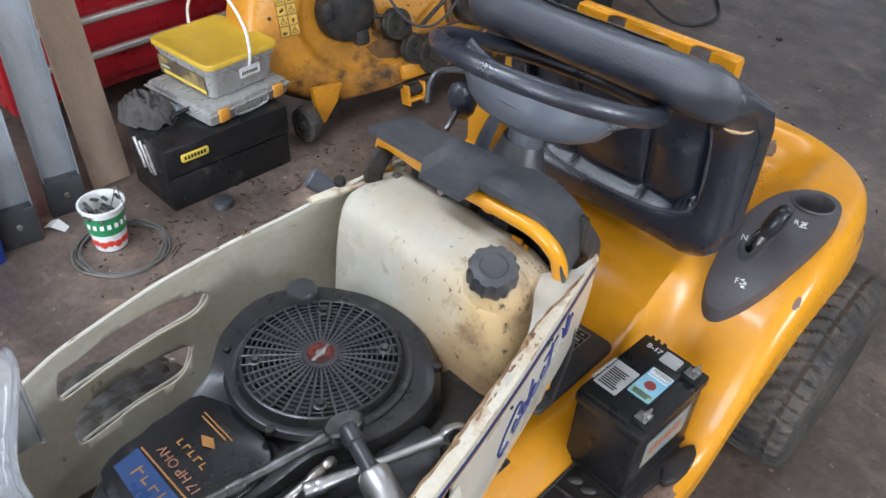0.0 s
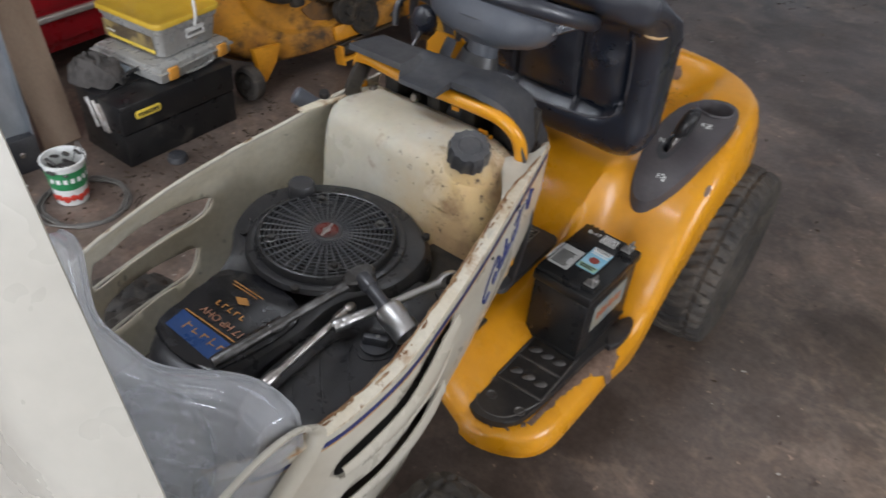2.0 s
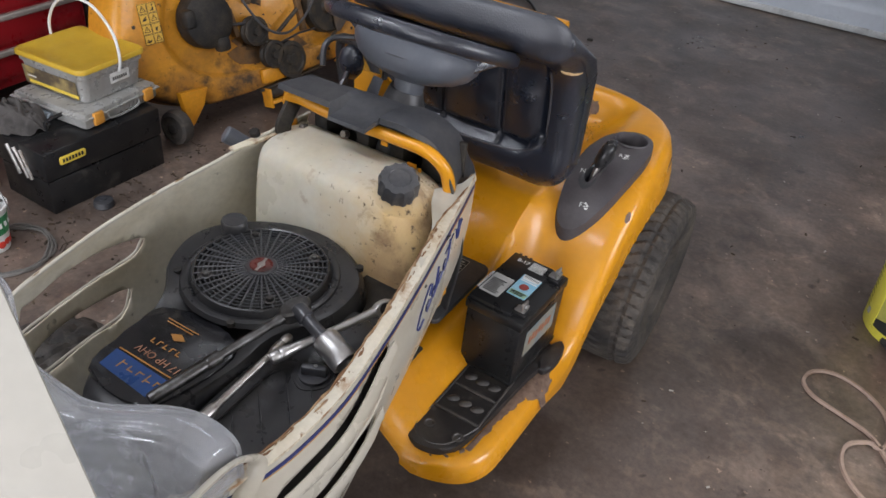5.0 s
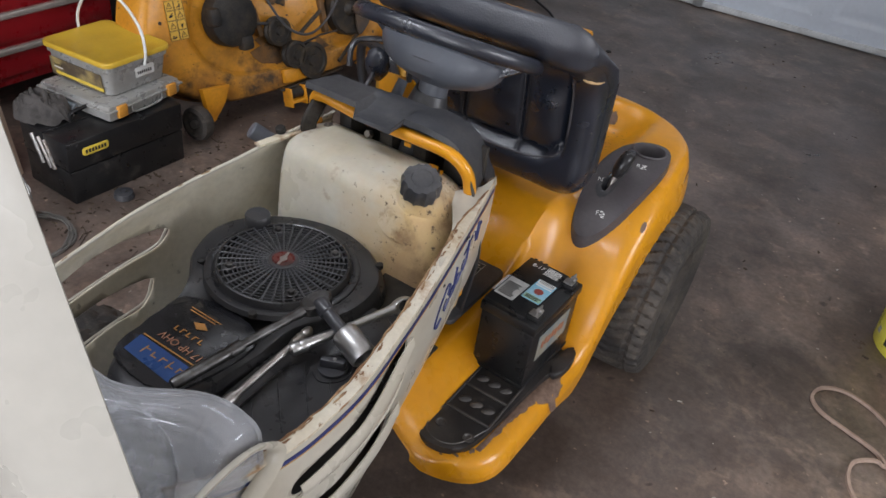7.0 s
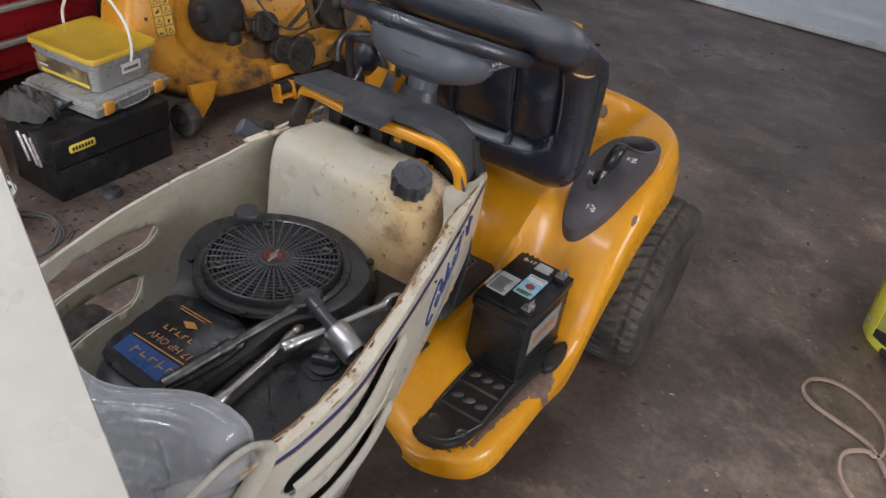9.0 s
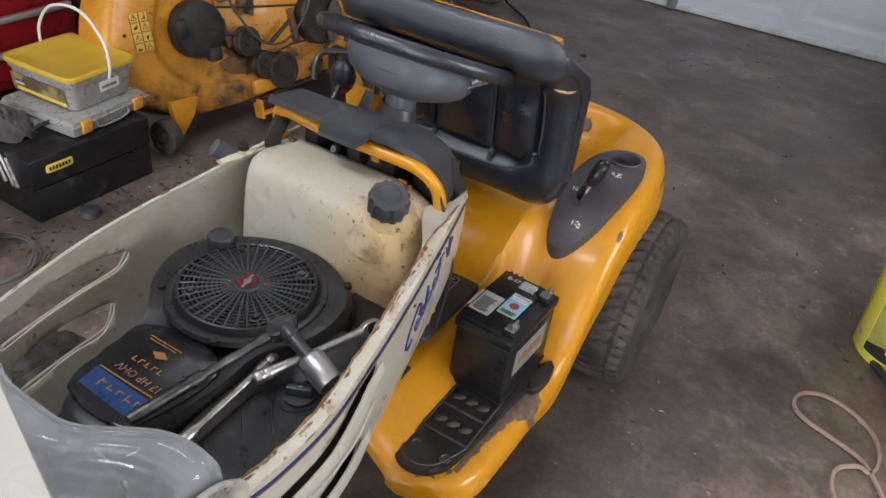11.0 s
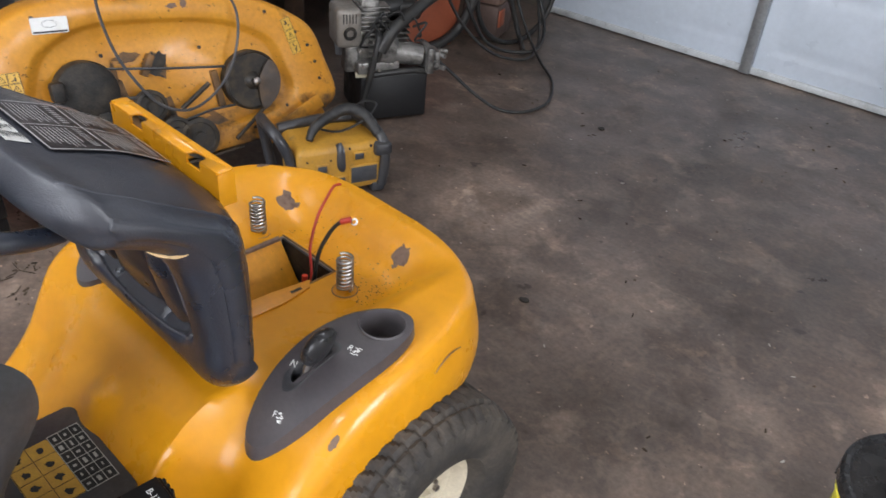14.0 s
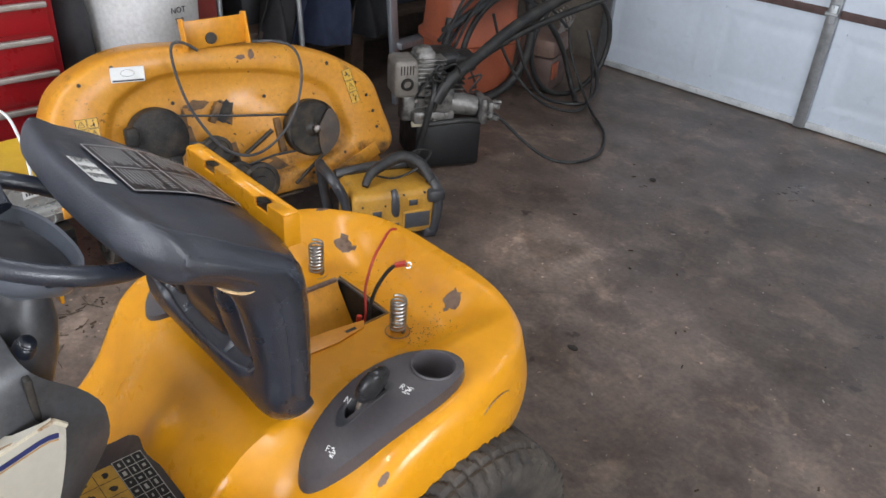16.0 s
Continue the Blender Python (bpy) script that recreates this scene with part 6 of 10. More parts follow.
top = lambda x, y, up: (x, y, 0.571 + 0.03 * (y + 0.13) + up)
for x0, y0, x1, y1 in ((0.143, -0.166, 0.209, -0.230), (0.149, -0.120, 0.219, -0.190), (0.191, -0.118, 0.219, -0.146), (0.200, -0.064, 0.219, -0.083), (0.141, -0.212, 0.190, -0.262)):
    add_tube(bm, [top(x0 + (x1 - x0) * f, y0 + (y1 - y0) * f, 0.0004) for f in (0, 0.33, 0.67, 1)], [0.0008, 0.0016, 0.0016, 0.0008], 6, flat=0.7)
# raised edge that runs round the knob
edge = smooth_line([(0.139, -0.250, 0), (0.137, -0.158, 0), (0.139, -0.136, 0), (0.150, -0.118, 0), (0.163, -0.118, 0), (0.172, -0.128, 0), (0.190, -0.134, 0), (0.208, -0.120, 0), (0.213, -0.100, 0), (0.204, -0.076, 0)], 5)
add_tube(bm, [top(p.x, p.y, 0.0) for p in edge], 0.0022, 6, flat=0.7)
part("cover_rib", bm, ENGINE_BLACK, air, "moulded chevron ribs")
bm = bmesh.new()
add_lathe(bm, [(0.021, 0.570), (0.021, 0.5745), (0.018, 0.5750), (0.0175, 0.5725), (0.010, 0.5735), (0, 0.5735)], 28, pose(0.187, -0.105, 0.002))
add_box(bm, (0, 0, 0.5815), (0.036, 0.011, 0.016), pose(0.187, -0.105, 0, 0, 0, 25), 0.004)
part("cover_knob", bm, BLACK, air, "black twist knob")
bm = bmesh.new()
add_cyl(bm, (0.189, -0.104, 0.586), (0.189, -0.104, 0.5905), 0.0028, n=10)
part("knob_rivet", bm, CHROME, air, "bright rivet")
bm = bmesh.new()
add_box(bm, (0.06, 0.05, 0.47), (0.28, 0.22, 0.14), None, 0.03)
for k in range(7):
    add_box(bm, (0.15 + 0.01 * (k % 2), 0.09, 0.42 + 0.022 * k), (0.10, 0.12, 0.006), None, 0.002)
part("engine_block", bm, DARK, engine, "dark oily engine block")

# raised hood, hinged at the front
rows = []
for z in np.linspace(0.50, 1.17, 24):
    half = 0.357 - 0.256 * (z - 0.6)
    row = []
    for u in np.linspace(-1, 1, 41):
        a = abs(u)
        edge = max(0.0, (a - 0.72) / 0.28)
        top = max(0.0, (z - 1.11) / 0.06)
        row.append((u * half * (1 - 0.06 * top * top), -0.535 + 0.045 * edge ** 2 - 0.012 * math.cos(u * 1.4) + 0.02 * top * top, z))
    rows.append(row)
bm = bmesh.new()
add_sheet(bm, rows, 0.003)
hood = part("hood", bm, HOOD_CREAM, tractor, "raised cream steel hood", angle=50)
bm = bmesh.new()
add_box(bm, (0, -0.47, 0.47), (0.40, 0.05, 0.10), None, 0.01)
part("hood_hinge", bm, DARK, hood, "dark hood hinge")
# clear headlight lens between the panel fronts
rows = []
for v in np.linspace(0, 1, 96):
    row = []
    for u in np.linspace(-1, 1, 61):
        a = abs(u)
        lobe = math.exp(-((a - 0.72) / 0.30) ** 2)
        yr = -0.352 + 0.062 * smoothstep(0.15, 0.95, a)
        zr = 0.652 + 0.016 * lobe - 0.012 * u
        y = yr - 0.135 * math.sin(v * math.pi / 2) ** 1.1 + 0.03 * (1 - lobe) * v
        z = zr + 0.012 * math.sin(math.pi * min(1, v * 2.5)) - 0.19 * v ** 2.1
        # pressed flutes
        z += 0.0011 * math.sin(118 * v) * smoothstep(0.10, 0.25, v) * lobe
        row.append((u * (0.205 - 0.01 * v) + 0.012, y, z))
    # the ends turn down into side walls
    low = [[(x + side * 0.014 * math.sin(1.57 * min(1, 3 * w)), y, z - 0.016 * w - 0.16 * w * w) for w in (0.08, 0.2, 0.4, 0.6, 0.8, 1.0)] for side, (x, y, z) in ((-1, row[0]), (1, row[-1]))]
    rows.append(low[0][::-1] + row + low[1])
bm = bmesh.new()
add_sheet(bm, rows, 0.003)
lens = part("headlight_lens", bm, LENS, tractor, "clear plastic double headlight lens")
bm = bmesh.new()
add_tube(bm, [Vector(p) + Vector((0, 0.001, 0.0)) for p in rows[0]], 0.004, 8)
part("lens_rim", bm, LENS, lens, "clear rim of the lens")
bm = bmesh.new()
for p in (rows[13][20],):
    add_cyl(bm, p, (p[0], p[1], p[2] + 0.004), 0.005, n=12, bev=0.001)
part("lens_screw", bm, DARK, lens, "dark screw")
for sx in (-1, 1):
    bm = bmesh.new()
    add_lathe(bm, [(0.0, -0.03), (0.03, -0.028), (0.06, -0.012), (0.078, 0.012), (0.084, 0.02)], 28, pose(sx * 0.110 + 0.012, -0.385, 0.575, 55, 0, 0))
    part("lamp_reflector", bm, mat("silvered_reflector", (0.80, 0.82, 0.86), 0.24, metal=0.9, scale=20, fine=0.05, bump=0.05) if "silvered_reflector" not in bpy.data.materials else bpy.data.materials["silvered_reflector"], lens, "bright lamp reflector")
bm = bmesh.new()
add_box(bm, (0.01, -0.37, 0.49), (0.36, 0.06, 0.10), None, 0.02)
part("grille_back", bm, mat("grey_lamp_housing", (0.50, 0.50, 0.51), 0.6, col2=(0.40, 0.40, 0.41), scale=12), tractor, "grey lamp housing")
# cream bezel loops round the lamp openings
for side, pts in ((1, [(0.228, -0.420, 0.600), (0.236, -0.365, 0.628), (0.238, -0.315, 0.632), (0.238, -0.285, 0.618), (0.240, -0.270, 0.598), (0.242, -0.285, 0.578), (0.243, -0.315, 0.560), (0.243, -0.36, 0.53)]),
                  (-1, [(-0.21, -0.47, 0.55), (-0.225, -0.42, 0.625), (-0.226, -0.36, 0.652), (-0.215, -0.315, 0.655), (-0.195, -0.302, 0.640), (-0.19, -0.31, 0.60)])):
    bm = bmesh.new()
    add_tube(bm, pts, 0.011, 8, k=6, flat=0.35)
    part("bezel", bm, CREAM, right_panel if side > 0 else left_panel, "cream lamp bezel")

# wheels


def wheel_thing(name, at, R, W, rim_r, lugs, side):
    w = thing(name, pose(*at), "", "")
    w.parent = tractor
    m = pose(0, 0, 0, 0, 90, 0)
    bm = bmesh.new()
    h = W / 2
    # one moulded skin: the tread blocks stand proud of zigzag grooves
    across = [(rim_r, -0.50), (rim_r + 0.006, -0.70), (rim_r + 0.016, -0.88), (R * 0.70, -0.985), (R * 0.80, -1.0), (R * 0.88, -0.985)]
    tread = [(R * (1 - 0.055 * abs(v) ** 5), v * 0.94) for v in np.linspace(-1, 1, 23)]
    prof = across + tread + [(r, -v) for r, v in reversed(across)]
    seg = lugs * 6
    rings = []
    for j, (r, v) in enumerate(prof):
        on = len(across) <= j < len(across) + len(tread) or j in (len(across) - 1, len(prof) - len(across))
        band = (v + 0.94) / 0.376
        ring = []
        for k in range(seg):
            u = k / 6 + 0.5 * (int(band) % 2) + 0.55 * (band % 1.0) * (1 if int(band) % 2 else -1)
            low = on and ((u % 1.0) < 0.30 or (0.2 < abs(v) < 0.9 and (band % 1.0) < 0.16))
            q = r - (0.0065 if low else 0.0)
            a = 2 * math.pi * k / seg
            ring.append(m @ Vector((q * math.cos(a), q * math.sin(a), v * h)))
        rings.append(ring)
    add_loft(bm, rings, cap=False)
    part("tyre", bm, RUBBER, w, "worn dusty black turf tyre")
    bm = bmesh.new()
    s = side
    add_lathe(bm, [(rim_r + 0.004, s * h * 0.46), (rim_r + 0.006, s * h * 0.54), (rim_r, s * h * 0.57), (rim_r - 0.008, s * h * 0.5), (rim_r - 0.018, s * h * 0.3), (rim_r * 0.6, s * h * 0.22), (rim_r * 0.42, s * h * 0.34), (0.024, s * h * 0.36), (0.022, s * h * 0.5), (0, s * h * 0.5)], 48, m)
    rim = part("rim", bm, RIM, w, "cream painted steel wheel rim")
    bm = bmesh.new()
    for k in range(5):
        a = 2 * math.pi * k / 5
        add_cyl(bm, (s * h * 0.30, 0.042 * math.cos(a), 0.042 * math.sin(a)), (s * h * 0.42, 0.042 * math.cos(a), 0.042 * math.sin(a)), 0.007, n=6)
    add_cyl(bm, (s * h * 0.4, 0.0, rim_r * 0.72), (s * h * 0.75, 0.0, rim_r * 0.78), 0.004, n=8)
    part("wheel_nut", bm, STEEL, rim, "steel nuts and valve")
    return w


wheel_thing("rear_wheel", (0.347, 0.890, 0.221), 0.217, 0.195, 0.104, 46, 1)
wheel_thing("rear_wheel", (-0.331, 0.890, 0.221), 0.217, 0.195, 0.104, 46, -1)
wheel_thing("front_wheel", (0.335, -0.17, 0.182), 0.180, 0.14, 0.078, 22, 1)
wheel_thing("front_wheel", (-0.37, -0.17, 0.182), 0.180, 0.14, 0.078, 22, -1)
bm = bmesh.new()
add_cyl(bm, (-0.30, 0.902, 0.219), (0.30, 0.902, 0.219), 0.03, n=16)
add_box(bm, (0, 0.80, 0.30), (0.24, 0.44, 0.20), None, 0.02)
add_cyl(bm, (-0.32, -0.17, 0.19), (0.30, -0.17, 0.19), 0.02, n=12)
part("chassis", bm, DARK, tractor, "dark steel chassis and axles")

# ---- things on the tractor ----
# battery standing on the footboard
BM = pose(0.251, 0.432, 0.2525, 0, 0, -3)
battery = thing("battery", BM, "black lawn tractor battery with labels, standing on the footboard", "battery")
BODY = mat("battery_case", (0.011, 0.011, 0.012), 0.34, col2=(0.017, 0.017, 0.017), scale=14, bump=0.12, grain=500, spec=0.35, spots=((0.12, 0.11, 0.10), 40, 0.72, 0.85))
bm = bmesh.new()
add_box(bm, (0, 0, 0.069), (0.118, 0.180, 0.138), None, 0.004)
add_box(bm, (0, 0, 0.004), (0.122, 0.184, 0.008), None, 0.002)
part("case", bm, BODY, battery)
bm = bmesh.new()
add_box(bm, (0, 0, 0.151), (0.124, 0.188, 0.022), None, 0.004)
add_box(bm, (-0.014, 0.0, 0.164), (0.092, 0.176, 0.010), None, 0.003)
for k in range(3):
    add_box(bm, (-0.05 + 0.012 * k, 0.0945, 0.155), (0.006, 0.004, 0.02), None, 0.001)
lid = part("lid", bm, BODY, battery, "black battery lid")
TZ = 0.1692


def battery_label(name, x, y, w, h, material, parent, label=""):
    bm = bmesh.new()
    add_prism(bm, round_rect(x - w / 2, x + w / 2, y - h / 2, y + h / 2, 0.002, 2), TZ, TZ + 0.0004)
    return part(name, bm, material, parent, label)


w1 = battery_label("danger_label", -0.033, -0.030, 0.042, 0.066, mat("dusty_white_label", (0.50, 0.50, 0.49), 0.5, scale=20, fine=0.1, bump=0.02), lid, "white danger label")
w2 = battery_label("rating_label", 0.012, -0.002, 0.040, 0.072, PALE_BLUE, lid, "pale blue rating label with a red roundel")
bm = bmesh.new()
bars(bm, -0.05, -0.016, -0.058, -0.012, 9, rng, pose(0, 0, TZ + 0.0005))
part("small_print", bm, BLACK_INK, w1)
text_part("danger_words", "DANGER/POISON", 0.0075, pose(-0.0585, -0.028, TZ + 0.0004, 0, 0, 90), WHITE_INK, lid, 0.0003)
text_part("battery_size", "B-17", 0.0145, pose(-0.030, 0.068, TZ + 0.0004, 0, 0, 0), WHITE_INK, lid, 0.0003)
bm = bmesh.new()
bars(bm, -0.012, 0.022, 0.052, 0.080, 7, rng, pose(0, 0, TZ + 0.0002), ragged=0.1)
part("small_print", bm, WHITE_INK, lid)
bm = bmesh.new()
add_prism(bm, [(0.012 + 0.010 * math.cos(2 * math.pi * k / 8 + 0.4), -0.004 + 0.010 * math.sin(2 * math.pi * k / 8 + 0.4)) for k in range(8)], TZ + 0.0005, TZ + 0.0008)
part("roundel", bm, mat("dull_red_print", (0.30, 0.06, 0.05), 0.5, scale=30, bump=0), w2, "dark red roundel")
bm = bmesh.new()
bars(bm, -0.005, 0.030, 0.012, 0.024, 2, rng, pose(0, 0, TZ + 0.0005), ragged=0.1)
add_box(bm, (0.012, 0.028, TZ + 0.0006), (0.036, 0.011, 0.0004))
part("rating_band", bm, WHITE_INK, w2)
bm = bmesh.new()
add_box(bm, (0.012, -0.028, TZ + 0.0006), (0.036, 0.014, 0.0004))
part("rating_band", bm, GREEN_LABEL, w2)
bm = bmesh.new()
for k in range(9):
    add_box(bm, (-0.002 + 0.0036 * k, 0.028, TZ + 0.0009), (0.0014, 0.008, 0.0003))
bars(bm, -0.003, 0.028, -0.034, -0.023, 3, rng, pose(0, 0, TZ + 0.0009))
part("small_print", bm, BLACK_INK, w2)
bm = bmesh.new()
add_box(bm, (0.0596, 0.0, 0.088), (0.0008, 0.12, 0.062))
side_label = part("side_label", bm, mat("printed_side_label", (0.27, 0.25, 0.20), 0.5, col2=(0.14, 0.21, 0.25), scale=18, low=0.4, high=0.6, bump=0), battery, "printed side label")
bm = bmesh.new()
for k in range(7):
    add_box(bm, (0.0602, -0.04 + 0.013 * k, 0.088 + 0.003 * (k % 2)), (0.0004, 0.009, 0.018), None)
part("side_print", bm, mat("rust_print", (0.34, 0.11, 0.05), 0.5, scale=20, bump=0), side_label)
for x, y in ((0.042, 0.066), (0.042, -0.066)):
    bm = bmesh.new()
    add_box(bm, (x, y, 0.166), (0.030, 0.026, 0.010), None, 0.003)
    part("terminal_base", bm, BODY, lid)
    bm = bmesh.new()
    add_box(bm, (x, y, 0.1725), (0.020, 0.018, 0.004), None, 0.001)
    add_box(bm, (x + 0.006, y, 0.182), (0.004, 0.018, 0.020), None, 0.0015)
    add_cyl(bm, (x + 0.001, y, 0.183), (x + 0.013, y, 0.183), 0.005, n=6)
    part("terminal_post", bm, mat("dull_lead", (0.38, 0.37, 0.36), 0.5, metal=0.9, col2=(0.24, 0.23, 0.22), scale=60, bump=0.3) if "dull_lead" not in bpy.data.materials else bpy.data.materials["dull_lead"], battery, "dull lead terminal post")

# ratchet handles, extension bars and socket lying on the engine


def tool_along(name, a, b, label, category="hand tool"):
    m, L = frame_of(a, b)
    return thing(name, m, label, category, "loose socket tools"), L


r1, L = tool_along("ratchet_wrench", (0.070, -0.278, 0.598), (0.118, -0.066, 0.622), "long dull steel ratchet wrench lying across the engine")
bm = bmesh.new()
add_lathe(bm, [(0, 0), (0.0075, 0.001), (0.0085, 0.006), (0.0085, 0.075), (0.007, 0.085), (0.0062, 0.10), (0.0062, L - 0.035), (0.008, L - 0.025), (0.008, L - 0.01)], 16)
part("handle", bm, DARK_CHROME, r1)
bm = bmesh.new()
for k in range(5):
    add_lathe(bm, [(0.009, 0.082 + 0.004 * k), (0.0096, 0.084 + 0.004 * k), (0.009, 0.086 + 0.004 * k)], 16)
part("grip_ring", bm, DARK_CHROME, r1, "knurled ring")
bm = bmesh.new()
vs = add_lathe(bm, [(0, -0.010), (0.014, -0.010), (0.0165, -0.007), (0.0165, 0.007), (0.014, 0.010), (0.006, 0.0115), (0, 0.0115)], 24, pose(0, 0, L + 0.004, 90, 0, 0) @ Matrix.Diagonal((0.95, 1.5, 1, 1)))
part("head", bm, DARK_CHROME, r1, "ratchet head")
s1, L = tool_along("large_socket", (0.128, -0.064, 0.628), (0.222, -0.084, 0.600), "large chrome socket on a black adaptor")
bm = bmesh.new()
add_lathe(bm, [(0, -0.006), (0.009, -0.006), (0.012, -0.002), (0.012, 0.016), (0.0095, 0.018), (0.0095, 0.045), (0.012, 0.05), (0.012, L - 0.046), (0, L - 0.046)], 20)
part("adaptor", bm, BLACK, s1, "black impact adaptor")
bm = bmesh.new()
prof = [(0.010, L - 0.048), (0.017, L - 0.046), (0.0195, L - 0.042), (0.0195, L), (0.018, L + 0.002), (0.0155, L + 0.001), (0.0145, L - 0.02), (0, L - 0.02)]
add_lathe(bm, prof, 36)
part("socket", bm, CHROME, s1, "chrome socket")
e1, L = tool_along("extension_bar", (0.134, -0.254, 0.585), (0.130, -0.086, 0.597), "slim chrome extension bar lying on the engine")
bm = bmesh.new()
add_lathe(bm, [(0, 0), (0.0075, 0.001), (0.008, 0.003), (0.008, 0.018), (0.0052, 0.026), (0.005, L - 0.04), (0.0075, L - 0.032), (0.0078, L - 0.02), (0.006, L - 0.016), (0.0078, L - 0.012), (0.007, L - 0.004), (0.005, L), (0, L)], 16)
part("bar", bm, STEEL, e1)
r2, L = tool_along("ratchet_wrench", (0.140, -0.138, 0.600), (0.204, 0.020, 0.612), "short chrome ratchet wrench beside the fuel tank")
bm = bmesh.new()
add_lathe(bm, [(0, 0), (0.008, 0.001), (0.0095, 0.004), (0.0095, 0.012), (0.0085, 0.014), (0.0095, 0.016), (0.0095, 0.022), (0.008, 0.026), (0.0068, 0.06), (0.0055, 0.10), (0.0065, L - 0.02), (0.008, L - 0.008)], 16)
part("handle", bm, CHROME, r2)
bm = bmesh.new()
TURN = pose(0, 0, L + 0.006, 0, 0, 62) @ pose(0, 0, 0, 90, 0, 0)
add_lathe(bm, [(0, -0.007), (0.012, -0.007), (0.014, -0.004), (0.014, 0.004), (0.012, 0.007), (0.006, 0.008), (0, 0.008)], 24, TURN @ Matrix.Diagonal((0.85, 1.35, 1, 1)))
add_box(bm, (0, 0, 0.012), (0.009, 0.009, 0.014), TURN, 0.001)
part("head", bm, CHROME, r2, "ratchet head")
bm = bmesh.new()
add_lathe(bm, [(0.009, -0.0065), (0.009, -0.0085), (0.004, -0.009), (0, -0.0085)], 20, TURN)
part("head_plate", bm, DARK, r2, "dark round head plate")

# ---- floor beside the tractor: cup, wire coil, tool box and storage boxes ----
CW = mat("white_cup_plastic", (0.75, 0.76, 0.74), 0.35, col2=(0.66, 0.66, 0.63), scale=12, bump=0.03)
cup = thing("yogurt_cup", pose(-1.150, 0.188, 0.0015) @ Matrix.Scale(1.2, 4), "white and green yogurt cup holding small metal parts", "cup")
bm = bmesh.new()
add_lathe(bm, [(0, 0.004), (0.030, 0.004), (0.031, 0), (0.034, 0.002), (0.045, 0.106), (0.049, 0.108), (0.049, 0.112), (0.044, 0.112), (0.042, 0.10), (0.032, 0.006), (0, 0.006)], 40)
part("cup_body", bm, CW, cup)
bm = bmesh.new()
add_lathe(bm, [(0.0392, 0.047), (0.0444, 0.094)], 40)
part("green_band", bm, mat("cup_green", (0.03, 0.24, 0.09), 0.35, scale=12, bump=0.02), cup, "green printed band")
bm = bmesh.new()
for k in range(7):
    a = radians(-75 + 20 * k)
    add_box(bm, (0, 0, 0), (0.008, 0.0006, 0.015), pose(0.0425 * math.cos(a), 0.0425 * math.sin(a), 0.074, 0, 0, math.degrees(a) + 90) @ pose(0, 0, 0, -6, 0, 0))
part("brand_bars", bm, WHITE_INK, cup)
bm = bmesh.new()
for k in range(9):
    a = radians(-95 + 24 * k)
    r = 0.0362
    vs = add_lathe(bm, [(0, 0.010), (0.5, 0.008), (0.95, 0.002), (0.8, -0.006), (0, -0.011)], 10)
    for v in vs:
        v.co = Vector((v.co.x * 0.009, v.co.y * 0.0016, v.co.z))
    xf(bm, vs, pose(r * math.cos(a), r * math.sin(a), 0.022 + 0.004 * (k % 2), 0, 0, math.degrees(a) + 90))
part("berry_print", bm, RED_INK, cup, "red berry print")
bm = bmesh.new()
for k in range(14):
    add_box(bm, (rng.uniform(-0.022, 0.022), rng.uniform(-0.022, 0.022), 0.096 + 0.022 * rng.random()), (0.03 * rng.random() + 0.008, 0.008, 0.005), pose(0, 0, 0, rng.uniform(-14, 14), rng.uniform(-14, 14), rng.uniform(0, 30)), 0.0015)
add_tube(bm, [(0.01, 0.01, 0.09), (0.025, 0.02, 0.13), (0.022, 0.03, 0.15), (0.042, 0.028, 0.13), (0.048, 0.03, 0.10)], 0.0012, 5, k=4)
part("metal_clip", bm, mat("dull_clip_steel", (0.14, 0.135, 0.13), 0.45, metal=0.8, col2=(0.07, 0.065, 0.06), scale=40, bump=0.2), cup, "small metal clips and springs")
coil = thing("wire_coil", pose(-1.108, 0.196, 0.0), "coil of dull grey wire lying on the concrete", "wire coil")
bm = bmesh.new()
for k in range(4):
    R = 0.104 + 0.005 * k
    ph = rng.uniform(0, 6)
    add_tube(bm, [((R + 0.004 * math.sin(2 * a + ph)) * math.cos(a), (R + 0.004 * math.cos(3 * a + ph)) * math.sin(a), 0.004 + 0.0042 * ((k + int(2 * a)) % 2)) for a in [2 * math.pi * j / 60 for j in range(60)]], 0.0034, 7, closed=True)
part("wire", bm, mat("grey_wire", (0.19, 0.18, 0.165), 0.55, metal=0.4, scale=30, bump=0.1), coil)

TB = pose(-1.262, 0.583, 0, 0, 0, -1)
toolbox = thing("tool_box", TB, "dusty black metal cantilever tool box with a yellow badge", "tool box")
BLACK_TIN = mat("black_tin", (0.012, 0.012, 0.013), 0.35, metal=0.1, col2=(0.02, 0.02, 0.02), scale=10, bump=0.05, spots=((0.10, 0.09, 0.075), 16, 0.58, 0.85))
bm = bmesh.new()
add_box(bm, (0, 0, 0.052), (0.212, 0.396, 0.104), None, 0.004)
part("base_tray", bm, BLACK_TIN, toolbox)
for s in (-1, 1):
    bm = bmesh.new()
    add_box(bm, (s * 0.054, 0, 0.152), (0.108, 0.402, 0.09), None, 0.006)
    part("lid", bm, BLACK_TIN, toolbox, "folding lid half")
bm = bmesh.new()
add_prism(bm, round_rect(-0.042, 0.042, -0.012, 0.012, 0.006), 0, 0.003, Matrix.Translation((0.108, -0.112, 0.158)) @ pose(0, 0, 0, 90, 0, 90), 0.001)
badge2 = part("badge", bm, YELLOW_INK, toolbox, "yellow maker badge")
bm = bmesh.new()
for k in range(7):
    add_box(bm, (0, 0, 0), (0.0006, 0.0065, 0.011), pose(0.1114, -0.112 - 0.030 + 0.01 * k, 0.158))
